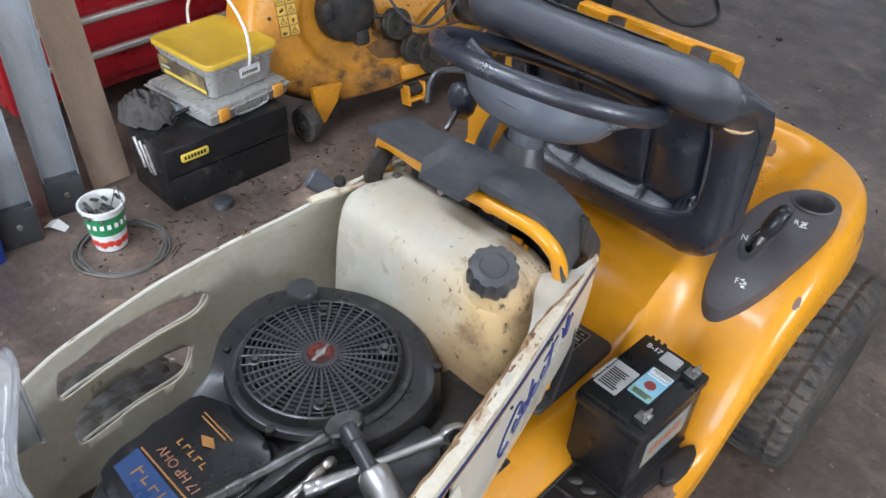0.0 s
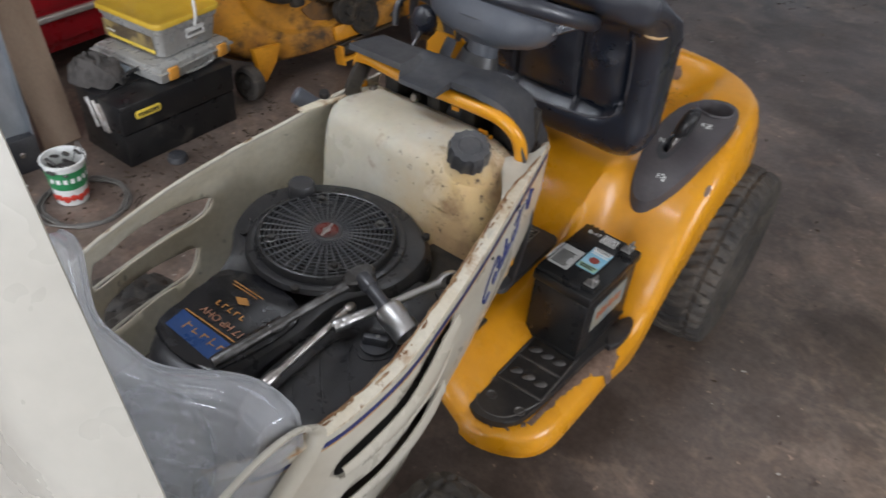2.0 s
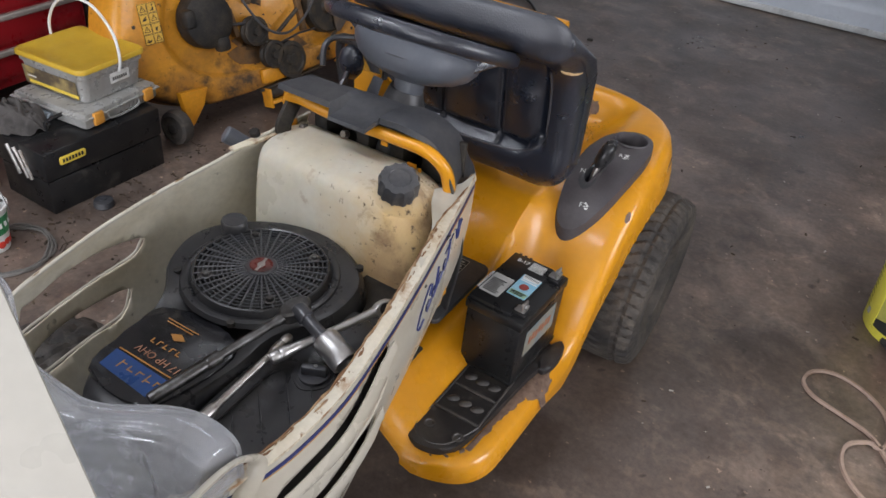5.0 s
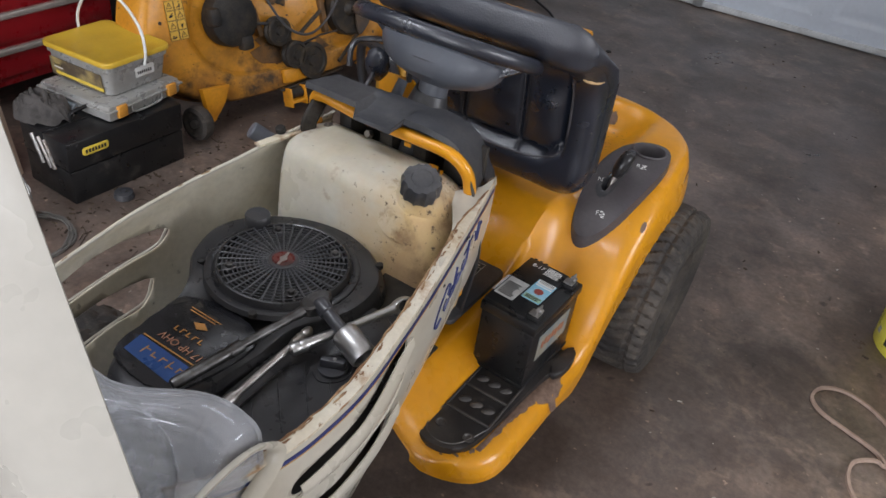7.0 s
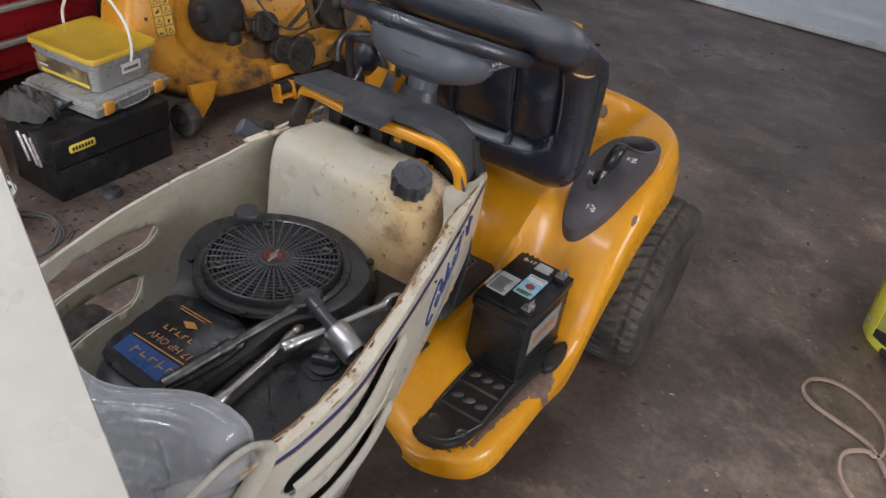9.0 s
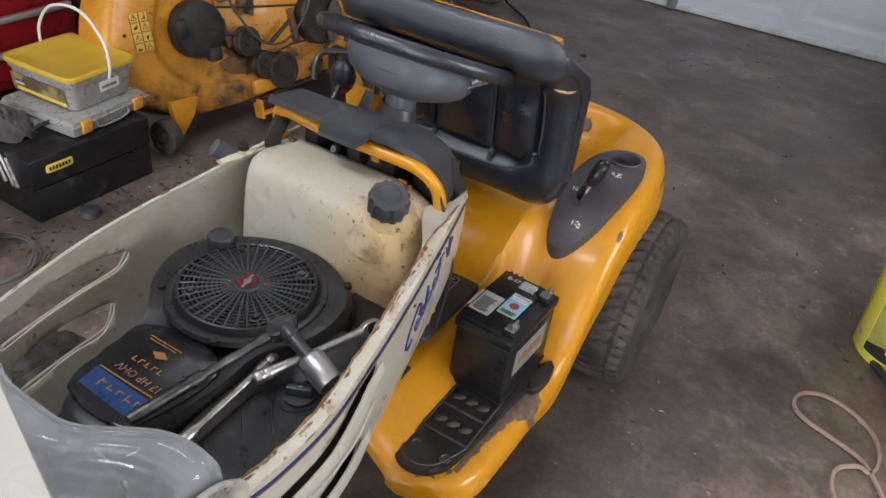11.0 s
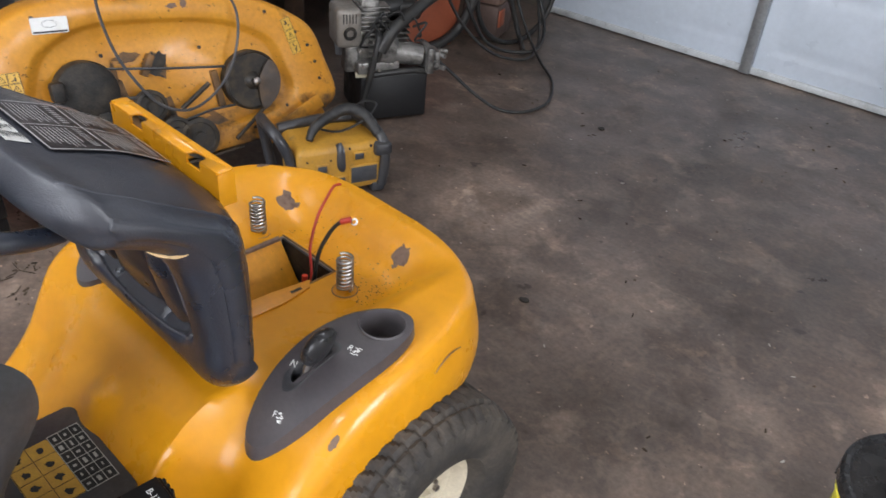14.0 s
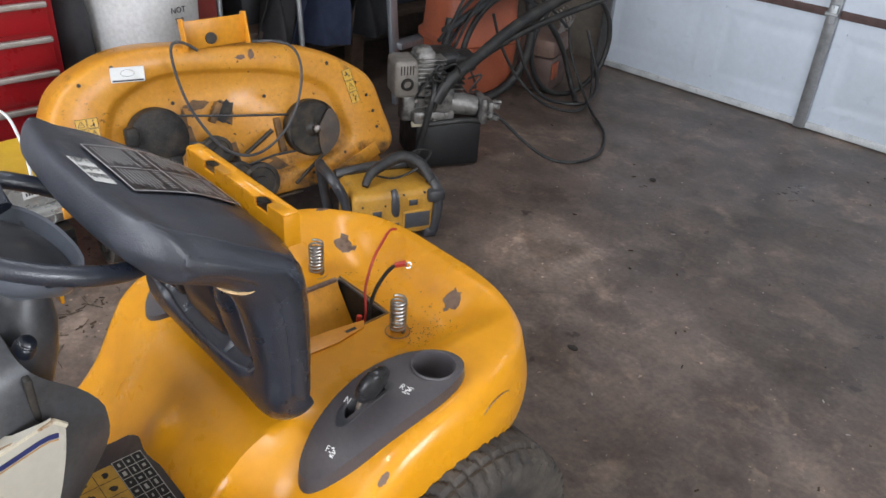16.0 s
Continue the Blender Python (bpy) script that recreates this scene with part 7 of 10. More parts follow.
part("badge_marks", bm, BLACK_INK, badge2)
for x0, x1 in ((-0.045, -0.012), (-0.015, 0.025), (0.012, 0.040)):
    bm = bmesh.new()
    add_tube(bm, [(x1, -0.205, 0.095), (x0, -0.207, 0.180)], 0.006, 8, flat=0.3)
    part("link_arm", bm, STEEL, toolbox, "steel cantilever link")
bm = bmesh.new()
add_tube(bm, [(0.0, -0.11, 0.20), (0.0, -0.10, 0.225), (0.0, 0.0, 0.232), (0.0, 0.10, 0.225), (0.0, 0.11, 0.20)], 0.006, 8, k=4)
part("handle", bm, BLACK_TIN, toolbox)
CLEAR = mat("frosted_box_plastic", (0.50, 0.50, 0.48), 0.30, col2=(0.40, 0.39, 0.36), scale=8, trans=0.35, bump=0.05)
org = thing("parts_organiser", pose(-1.332, 0.672, 0.1985, 0, 0, 6), "flat clear parts organiser with orange latches, lying on the tool box", "storage box")
bm = bmesh.new()
add_box(bm, (0, 0, 0.026), (0.282, 0.288, 0.050), None, 0.010)
add_box(bm, (0, 0, 0.034), (0.296, 0.302, 0.006), None, 0.0025)
part("case", bm, CLEAR, org)
for y in (-0.10, 0.10):
    bm = bmesh.new()
    add_box(bm, (0.146, y, 0.028), (0.012, 0.036, 0.038), None, 0.004)
    part("latch", bm, mat("orange_latch", (0.75, 0.33, 0.05), 0.4, scale=20) if "orange_latch" not in bpy.data.materials else bpy.data.materials["orange_latch"], org, "orange latch")
bm = bmesh.new()
add_tube(bm, [(0.143, -0.058, 0.040), (0.146, -0.052, 0.010), (0.146, 0.052, 0.010), (0.143, 0.058, 0.040)], 0.0035, 8, k=4)
part("handle", bm, CLEAR, org)
tub = thing("plastic_tub", pose(-1.352, 0.688, 0.2505, 0, 0, 4), "translucent square plastic tub with a yellow lid and white bail handle", "tub")
bm = bmesh.new()
rings = [[(x, y, z) for x, y in round_rect(-0.132 * f, 0.132 * f, -0.116 * f, 0.116 * f, 0.022, 5)] for z, f in ((0, 0.88), (0.003, 0.91), (0.078, 0.975), (0.080, 1.015), (0.094, 1.02), (0.095, 0.985))]
add_loft(bm, rings)
part("tub_body", bm, CLEAR, tub)
bm = bmesh.new()
rings = [[(x, y, z) for x, y in round_rect(-0.141 * f, 0.141 * f, -0.126 * f, 0.126 * f, 0.028, 6)] for z, f in ((0.095, 0.97), (0.097, 1.0), (0.107, 1.0), (0.111, 0.98), (0.111, 0.9), (0.109, 0.87), (0.109, 0.3))]
add_loft(bm, rings)
part("lid", bm, mat("yellow_lid_plastic", (0.62, 0.40, 0.035), 0.42, col2=(0.55, 0.35, 0.035), scale=8, fine=0.05, bump=0.06), tub, "yellow lid")
bm = bmesh.new()
add_tube(bm, [(0.140, 0.012, 0.072), (0.149, 0.012, 0.12), (0.128, 0.015, 0.19), (0.045, 0.02, 0.25), (-0.07, 0.02, 0.235), (-0.135, 0.02, 0.16), (-0.141, 0.02, 0.082)], 0.0045, 8, k=6)
part("bail_handle", bm, CW, tub, "white bail handle")
bm = bmesh.new()
add_box(bm, (-0.01, -0.1105, 0.044), (0.215, 0.0012, 0.058), pose(0, 0, 0, 4, 0, 0))
lab3 = part("tub_label", bm, mat("dark_tub_label", (0.10, 0.075, 0.05), 0.45, col2=(0.40, 0.30, 0.12), scale=16, bump=0), tub, "dark printed tub label")
bm = bmesh.new()
add_box(bm, (0.0, -0.1125, 0.018), (0.20, 0.0010, 0.010))
part("label_foot", bm, YELLOW_INK, lab3, "yellow label foot")
bm = bmesh.new()
add_box(bm, (0.1312, 0.020, 0.045), (0.001, 0.072, 0.030), pose(0, 0, 0, 0, -3, 0))
part("price_label", bm, WHITE_LABEL, tub, "white stock label")
bm = bmesh.new()
add_box(bm, (-0.085, -0.1135, 0.046), (0.036, 0.001, 0.026))
part("price_label", bm, WHITE_LABEL, tub, "white stock label")
bm = bmesh.new()
for k in range(7):
    add_box(bm, (0.1330, -0.006 + 0.008 * k, 0.043), (0.0006, 0.004, 0.009), pose(0, 0, 0, 0, -3, 0))
for k in range(4):
    add_box(bm, (-0.098 + 0.009 * k, -0.1143, 0.046), (0.005, 0.0006, 0.012))
part("bar_mark", bm, BLACK_INK, tub)
# crumpled rag behind the tool box
def rag(name, m, sx, sy, sz, material, label, seed, category="rag", fold=1.0):
    bm = bmesh.new()
    n = 60
    rr = random.Random(int(seed * 10))
    folds = [(rr.uniform(0, math.pi), rr.uniform(-0.75, 0.75), rr.uniform(0.05, 0.13), rr.uniform(0.5, 1.0), rr.uniform(-0.5, 0.5)) for _ in range(18)]
    rows = []
    for i in range(n + 1):
        row = []
        for j in range(n + 1):
            a, b = 2 * i / n - 1, 2 * j / n - 1
            x, y = a * math.sqrt(1 - 0.5 * b * b), b * math.sqrt(1 - 0.5 * a * a)
            r = math.hypot(x, y)
            p = Vector((x * 2.2 + seed, y * 2.2, seed * 0.7))
            dome = max(0.0, 1 - (r * (1 + 0.16 * noise.noise(p * 0.9))) ** 2.4)
            crease = 0.0
            for ang, o_, w_, am, bend in folds:
                # a soft crest along a bent line
                d = x * math.cos(ang) + y * math.sin(ang) - o_ + bend * (y * math.cos(ang) - x * math.sin(ang)) ** 2
                crease = max(crease, am * math.exp(-(d / w_) ** 2))
            z = dome ** 0.7 * (0.52 + 0.24 * noise.noise(p) + 0.30 * fold * crease + 0.03 * noise.noise(p * 5))
            k = 1 + 0.10 * noise.noise(p * 1.7 + Vector((4, 1, 2)))
            row.append((sx * x * k, sy * y * k, sz * max(z, 0.012)))
        rows.append(row)
    add_sheet(bm, rows, -0.003)
    ob = part(name, bm, material, angle=80)
    ob.matrix_world = m
    return tagged(ob, label, category)


rag("work_rag", pose(-1.345, 0.445, 0.1975, 0, 0, 25), 0.088, 0.062, 0.075, mat("grey_cloth", (0.085, 0.077, 0.072), 0.95, col2=(0.045, 0.041, 0.038), scale=20, bump=0.6, grain=600), "crumpled dirty grey cloth lying on the tool box", 3.1, "cloth", 1.7)
jar = thing("paint_tube", pose(-1.385, 0.511, 0.2105, 0, 90, 8), "small blue and white tube lying on the tool box", "tube")
bm = bmesh.new()
add_cyl(bm, (0, 0, 0), (0, 0, 0.085), 0.013, n=20, bev=0.004)
part("tube_body", bm, mat("tube_pale", (0.30, 0.33, 0.34), 0.5, col2=(0.12, 0.20, 0.30), scale=14), jar)
puck = thing("rubber_puck", pose(-1.098, 0.500, 0.0), "dusty round rubber cap lying on the concrete", "cap")
bm = bmesh.new()
add_lathe(bm, [(0, 0), (0.027, 0), (0.030, 0.004), (0.027, 0.020), (0.018, 0.023), (0, 0.022)], 28)
part("cap_body", bm, BLACK_DUST, puck)
bm = bmesh.new()
add_lathe(bm, [(0.010, 0.022), (0.010, 0.026), (0, 0.026)], 16)
part("cap_boss", bm, BLACK_DUST, puck)
# ladder rails leaning against the clutter
ladder = thing("ladder", pose(-1.335, 0.105, 0.0), "leaning aluminium ladder with black plastic feet", "ladder")
RAIL_LEAN = Vector((-0.165, 0.055, 1.0))
for y, x in ((-0.082, 0.030), (0.072, -0.028)):
    foot = Vector((x, y, 0.0))
    bm = bmesh.new()
    q = RAIL_LEAN.to_track_quat("Z", "X").to_matrix().to_4x4()
    m = Matrix.Translation(foot) @ pose(0, 0, 0) @ q
    fx = Matrix.Translation(foot) @ Matrix(((0.10, 0.98, 0, 0), (-0.98, 0.10, 0, 0), (0, 0, 1, 0), (0, 0, 0, 1)))
    sh = Matrix(((1, 0, -0.165, 0), (0, 1, 0.055, 0), (0, 0, 1, 0), (0, 0, 0, 1)))
    o = [(-0.047, -0.014), (0.047, -0.014), (0.047, 0.014), (0.0445, 0.014), (0.0445, -0.0115), (-0.0445, -0.0115), (-0.0445, 0.014), (-0.047, 0.014)]
    vs = add_prism(bm, [(a, -b) for a, b in o], 0.075, 1.75)
    xf(bm, vs, Matrix.Translation(foot) @ sh @ pose(0, 0, 0, 0, 0, 82))
    part("rail", bm, ALU, ladder, "aluminium channel rail")
    bm = bmesh.new()
    vs = add_box(bm, (0, 0, 0.05), (0.099, 0.034, 0.10), None, 0.004)
    xf(bm, vs, Matrix.Translation(foot) @ sh @ pose(0, 0, 0, 0, 0, 82))
    ft = part("foot", bm, BLACK, ladder, "black plastic foot")
    bm = bmesh.new()
    vs = add_cyl(bm, (0.0, -0.016, 0.055), (0.0, -0.022, 0.055), 0.008, n=12, bev=0.002)
    xf(bm, vs, Matrix.Translation(foot) @ sh @ pose(0, 0, 0, 0, 0, 82))
    part("rivet", bm, STEEL, ft, "bright rivet")
for z in (0.95, 1.25):
    bm = bmesh.new()
    o = Vector((-0.165 * z, 0.055 * z, z))
    add_box(bm, (o.x - 0.045, o.y, o.z), (0.03, 0.13, 0.03), None, 0.003)
    part("rung", bm, ALU, ladder, "aluminium rung")
paper = thing("paper_scrap", pose(-1.31, 0.115, 0.001, 0, 0, 25), "torn scrap of white paper on the floor", "paper")
bm = bmesh.new()
add_sheet(bm, [[(-0.03, -0.015, 0.0), (0, -0.02, 0.014), (0.035, -0.012, 0.003)], [(-0.028, 0.01, 0.006), (0.0, 0.012, 0.02), (0.028, 0.014, 0.0)]], 0.0006)
part("sheet", bm, WHITE_LABEL, paper)
board = thing("board", pose(-1.408, 0.325, 0.0), "brown hardboard plank leaning on the tool chest", "board")
bm = bmesh.new()
vs = add_box(bm, (0, 0, 0.62), (0.012, 0.115, 1.24), None, 0.002)
xf(bm, vs, Matrix(((1, 0, -0.42, 0), (0, 1, 0.09, 0), (0, 0, 1, 0.003), (0, 0, 0, 1))))
part("plank", bm, mat("hardboard", (0.30, 0.215, 0.155), 0.75, col2=(0.24, 0.165, 0.115), scale=4, fine=0.1, bump=0.15, stretch=(3, 3, 0.6)), board)
# blue crate and dark wheel at the near left
crate = thing("blue_bin", pose(-1.36, -0.14, 0), "bright blue plastic bin standing by the ladder", "bin")
BLUE = mat("blue_plastic", (0.02, 0.07, 0.42), 0.38, col2=(0.02, 0.055, 0.33), scale=8, bump=0.08)
bm = bmesh.new()
rings = [[(x, y, z) for x, y in round_rect(-0.115 * f, 0.115 * f, -0.115 * f, 0.115 * f, 0.02, 5)] for z, f in ((0, 0.9), (0.23, 1.0), (0.232, 1.06), (0.25, 1.07), (0.252, 1.0), (0.02, 0.88))]
add_loft(bm, rings)
part("bin_body", bm, BLUE, crate)
bm = bmesh.new()
add_box(bm, (0.118, 0, 0.235), (0.02, 0.08, 0.03), None, 0.006)
part("bin_grip", bm, BLUE, crate)
caster = thing("hose_reel", pose(-1.17, -0.20, 0.0), "small dusty black reel lying on the floor", "reel")
bm = bmesh.new()
add_lathe(bm, [(0, 0), (0.075, 0), (0.08, 0.006), (0.075, 0.018), (0.045, 0.022), (0.042, 0.05), (0.06, 0.055), (0.062, 0.065), (0.03, 0.068), (0.028, 0.085), (0, 0.085)], 36)
part("reel_body", bm, BLACK_DUST, caster)
bm = bmesh.new()
add_lathe(bm, [(0.03, 0.085), (0.031, 0.10), (0.02, 0.106), (0, 0.106)], 24)
part("reel_cap", bm, mat("brown_cap", (0.16, 0.12, 0.09), 0.6, scale=20), caster, "brown cap")

# ---- mower deck leaning on its edge against the clutter ----
DA, DB, DN = Vector((0.1406, 0.9901, 0)), Vector((-0.2379, 0.0338, 0.9707)), Vector((0.9611, -0.1365, 0.2403))
DM = Matrix.Translation((-1.134, 1.40, 0)) @ Matrix((DA, DB, DN)).transposed().to_4x4()
deck = thing("mower_deck", DM, "greasy yellow mower deck leaning upright on its edge", "mower deck")
OUT = [(-0.632, 0.34), (-0.600, 0.468), (-0.548, 0.553), (-0.441, 0.614), (-0.321, 0.643), (-0.132, 0.636), (0.112, 0.611), (0.272, 0.575), (0.394, 0.515), (0.470, 0.450), (0.508, 0.34), (0.532, 0.205),
       (0.40, 0.14), (0.20, 0.11), (0.03, 0.102), (-0.19, 0.088), (-0.40, 0.102), (-0.53, 0.165), (-0.605, 0.25)]
OUT = [(p.x, p.y) for p in smooth_line([(a, b, 0) for a, b in OUT], 5, True)]
DC = (-0.06, 0.355)


def deck_ring(f, h):
    return [(DC[0] + (a - DC[0]) * f, DC[1] + (b - DC[1]) * f, h + 0.010 * math.sin(3 * a)) for a, b in OUT]


bm = bmesh.new()
add_loft(bm, [deck_ring(1.035, -0.125), deck_ring(1.03, -0.10), deck_ring(1.02, -0.05), deck_ring(1.005, -0.018), deck_ring(0.985, -0.005), deck_ring(0.96, 0.0), deck_ring(0.74, 0.002), deck_ring(0.71, -0.004), deck_ring(0.685, -0.022), deck_ring(0.66, -0.026),
              deck_ring(0.4, -0.026), deck_ring(0.02, -0.026)], cap=True)
shell = part("deck_shell", bm, DECK_YELLOW, deck, "pressed yellow steel shell stained with grease", angle=45)
GRIME = mat("yellow_grime", (0.22, 0.105, 0.03), 0.6, col2=(0.07, 0.045, 0.025), scale=16, low=0.35, high=0.65, fine=0.2, bump=0.2)
GREASE = mat("grease_black", (0.018, 0.015, 0.012), 0.55, col2=(0.05, 0.035, 0.02), scale=30, bump=0.5, grain=150)
for a, b, r, prof in ((-0.305, 0.372, 0.088, "cover"), (0.214, 0.319, 0.098, "disc"), (-0.135, 0.300, 0.050, "idler"), (-0.005, 0.170, 0.066, "idler"), (-0.075, 0.205, 0.05, "idler")):
    bm = bmesh.new()
    if prof == "cover":
        add_lathe(bm, [(r * 1.06, -0.03), (r * 1.07, 0.008), (r * 1.02, 0.024), (r * 0.86, 0.033), (r * 0.4, 0.037), (0, 0.037)], 40, pose(a, b, 0))
        add_box(bm, (a - 0.085, b + 0.02, 0.03), (0.04, 0.06, 0.05), pose(0, 0, 0), 0.012)
        add_box(bm, (a + 0.03, b - 0.085, 0.02), (0.05, 0.05, 0.04), pose(0, 0, 0), 0.012)
        part("pulley_cover", bm, DARK, deck, "black plastic pulley cover")
    elif prof == "disc":
        add_lathe(bm, [(r, -0.02), (r, 0.022), (r * 0.93, 0.03), (r * 0.9, 0.024), (r * 0.3, 0.022), (r * 0.22, 0.035), (0.014, 0.04), (0.012, 0.055), (0, 0.055)], 44, pose(a, b, 0))
        pul = part("pulley", bm, GREASE, deck, "greasy black spindle pulley")
        bm = bmesh.new()
        o = [(0.018, -0.098), (0.045, -0.086), (0.078, -0.055), (0.092, -0.010), (0.086, 0.035), (0.060, 0.060), (0.034, 0.030), (0.016, 0.0), (0.010, -0.05)]
        add_prism(bm, [(a + p.x, b + p.y) for p in smooth_line([(x, y, 0) for x, y in o], 3, True)], 0.034, 0.042, None, 0.002)
        part("belt_guard", bm, mat("grimy_guard", (0.060, 0.045, 0.036), 0.6, col2=(0.10, 0.065, 0.04), scale=18, bump=0.3), pul, "half-round belt guard")
        bm = bmesh.new()
        add_lathe(bm, [(0.014, 0.04), (0.014, 0.058), (0.008, 0.062), (0, 0.062)], 6, pose(a, b, 0))
        part("spindle_nut", bm, STEEL, pul, "spindle nut")
    else:
        add_lathe(bm, [(r * 0.5, -0.03), (r * 0.5, 0.002), (r, 0.004), (r, 0.010), (r * 0.86, 0.016), (r * 0.86, 0.022), (r, 0.028), (r, 0.034), (r * 0.8, 0.036), (r * 0.75, 0.03), (r * 0.35, 0.03), (r * 0.3, 0.042), (0, 0.042)], 36, pose(a, b, 0))
        part("idler_pulley", bm, GREASE, deck, "greasy black idler pulley")
bm = bmesh.new()
add_tube(bm, [(-0.24, 0.432, 0.012), (-0.05, 0.402, 0.012), (0.13, 0.378, 0.012)], 0.0055, 6, flat=0.6)
add_tube(bm, [(-0.22, 0.34, 0.012), (-0.16, 0.33, 0.014)], 0.0055, 6)
add_tube(bm, [(-0.06, 0.23, 0.016), (0.06, 0.25, 0.016), (0.14, 0.25, 0.016)], 0.0055, 6, flat=0.6)
part("drive_belt", bm, BLACK, deck, "black drive belt")
bm = bmesh.new()
add_tube(bm, [(-0.15, 0.625, 0.05), (-0.20, 0.655, 0.06), (-0.232, 0.64, 0.06), (-0.228, 0.55, 0.055), (-0.20, 0.44, 0.06), (-0.13, 0.32, 0.065), (-0.045, 0.275, 0.065), (0.04, 0.295, 0.06), (0.12, 0.36, 0.055), (0.17, 0.45, 0.05), (0.186, 0.54, 0.05), (0.165, 0.60, 0.045), (0.11, 0.625, 0.03), (0.03, 0.63, 0.01)], 0.0046, 8, k=8)
part("cable", bm, BLACK_DUST, deck, "looping black control cable")
bm = bmesh.new()
add_tube(bm, [(-0.04, 0.272, 0.02), (0.06, 0.338, 0.03)], 0.008, 8)
add_tube(bm, [(0.24, 0.22, 0.02), (0.12, 0.14, 0.03)], 0.007, 8)
part("linkage_rod", bm, GREASE, deck, "greasy linkage rod")
for a, b, L, rot in ((-0.20, 0.34, 0.10, 100), (0.10, 0.31, 0.12, 95), (-0.11, 0.42, 0.07, 60), (0.33, 0.19, 0.16, 20)):
    bm = bmesh.new()
    add_box(bm, (0, 0, 0.0), (L, 0.022, 0.03), pose(a, b, -0.012, 0, 0, rot), 0.004)
    part("stiffener", bm, GRIME, deck, "grimy stiffening bar")
bm = bmesh.new()
cm = pose(0.335, 0.150, 0.0, 0, 0, 22)
add_box(bm, (0, 0, 0.030), (0.24, 0.004, 0.06), cm, 0.001)
add_box(bm, (0, 0.022, 0.060), (0.24, 0.048, 0.004), cm, 0.001)
add_box(bm, (0.06, -0.02, 0.045), (0.11, 0.045, 0.004), cm, 0.001)
part("chute_hinge", bm, DECK_YELLOW, deck, "bent yellow chute hinge")
rg = random.Random(11)
for a, b, rx, ry in ((-0.068, 0.413, 0.06, 0.05), (0.0, 0.585, 0.022, 0.010), (0.035, 0.59, 0.012, 0.022), (-0.10, 0.25, 0.07, 0.04), (0.02, 0.33, 0.03, 0.025), (-0.04, 0.385, 0.035, 0.03), (-0.09, 0.43, 0.03, 0.035), (0.12, 0.36, 0.02, 0.05), (0.15, 0.24, 0.05, 0.02), (-0.21, 0.40, 0.014, 0.06), (0.06, 0.20, 0.07, 0.025), (-0.15, 0.22, 0.05, 0.03), (0.10, 0.40, 0.012, 0.03), (-0.02, 0.30, 0.02, 0.018), (0.05, 0.27, 0.018, 0.03), (-0.10, 0.24, 0.15, 0.085), (0.13, 0.215, 0.12, 0.05), (0.02, 0.345, 0.09, 0.03), (-0.16, 0.45, 0.05, 0.02), (0.09, 0.415, 0.05, 0.02)):
    bm = bmesh.new()
    h = 0.0022 if b > 0.5 else -0.0245
    add_prism(bm, blotch(rg, a, b, rx, ry, 22, 0.45), h + 0.010 * math.sin(3 * a), h + 0.0008 + 0.010 * math.sin(3 * a))
    part("grease_patch", bm, (GREASE if 0.0012 < rx * ry < 0.0055 else GRIME) if b < 0.5 else YELLOW_CHIP, shell, "dark patch of grease and bare metal")
bm = bmesh.new()
for a, b in ((-0.56, 0.40), (-0.50, 0.56), (-0.40, 0.60), (0.44, 0.40), (0.46, 0.34), (0.47, 0.28), (0.40, 0.45), (0.30, 0.53), (-0.24, 0.47), (0.06, 0.45), (0.33, 0.21), (0.20, 0.16)):
    add_lathe(bm, [(0.006, 0.0), (0.006, 0.0045), (0, 0.005)], 10, pose(a, b, -0.001 + 0.010 * math.sin(3 * a)))
part("deck_hole", bm, GREASE, shell, "dark bolt holes")
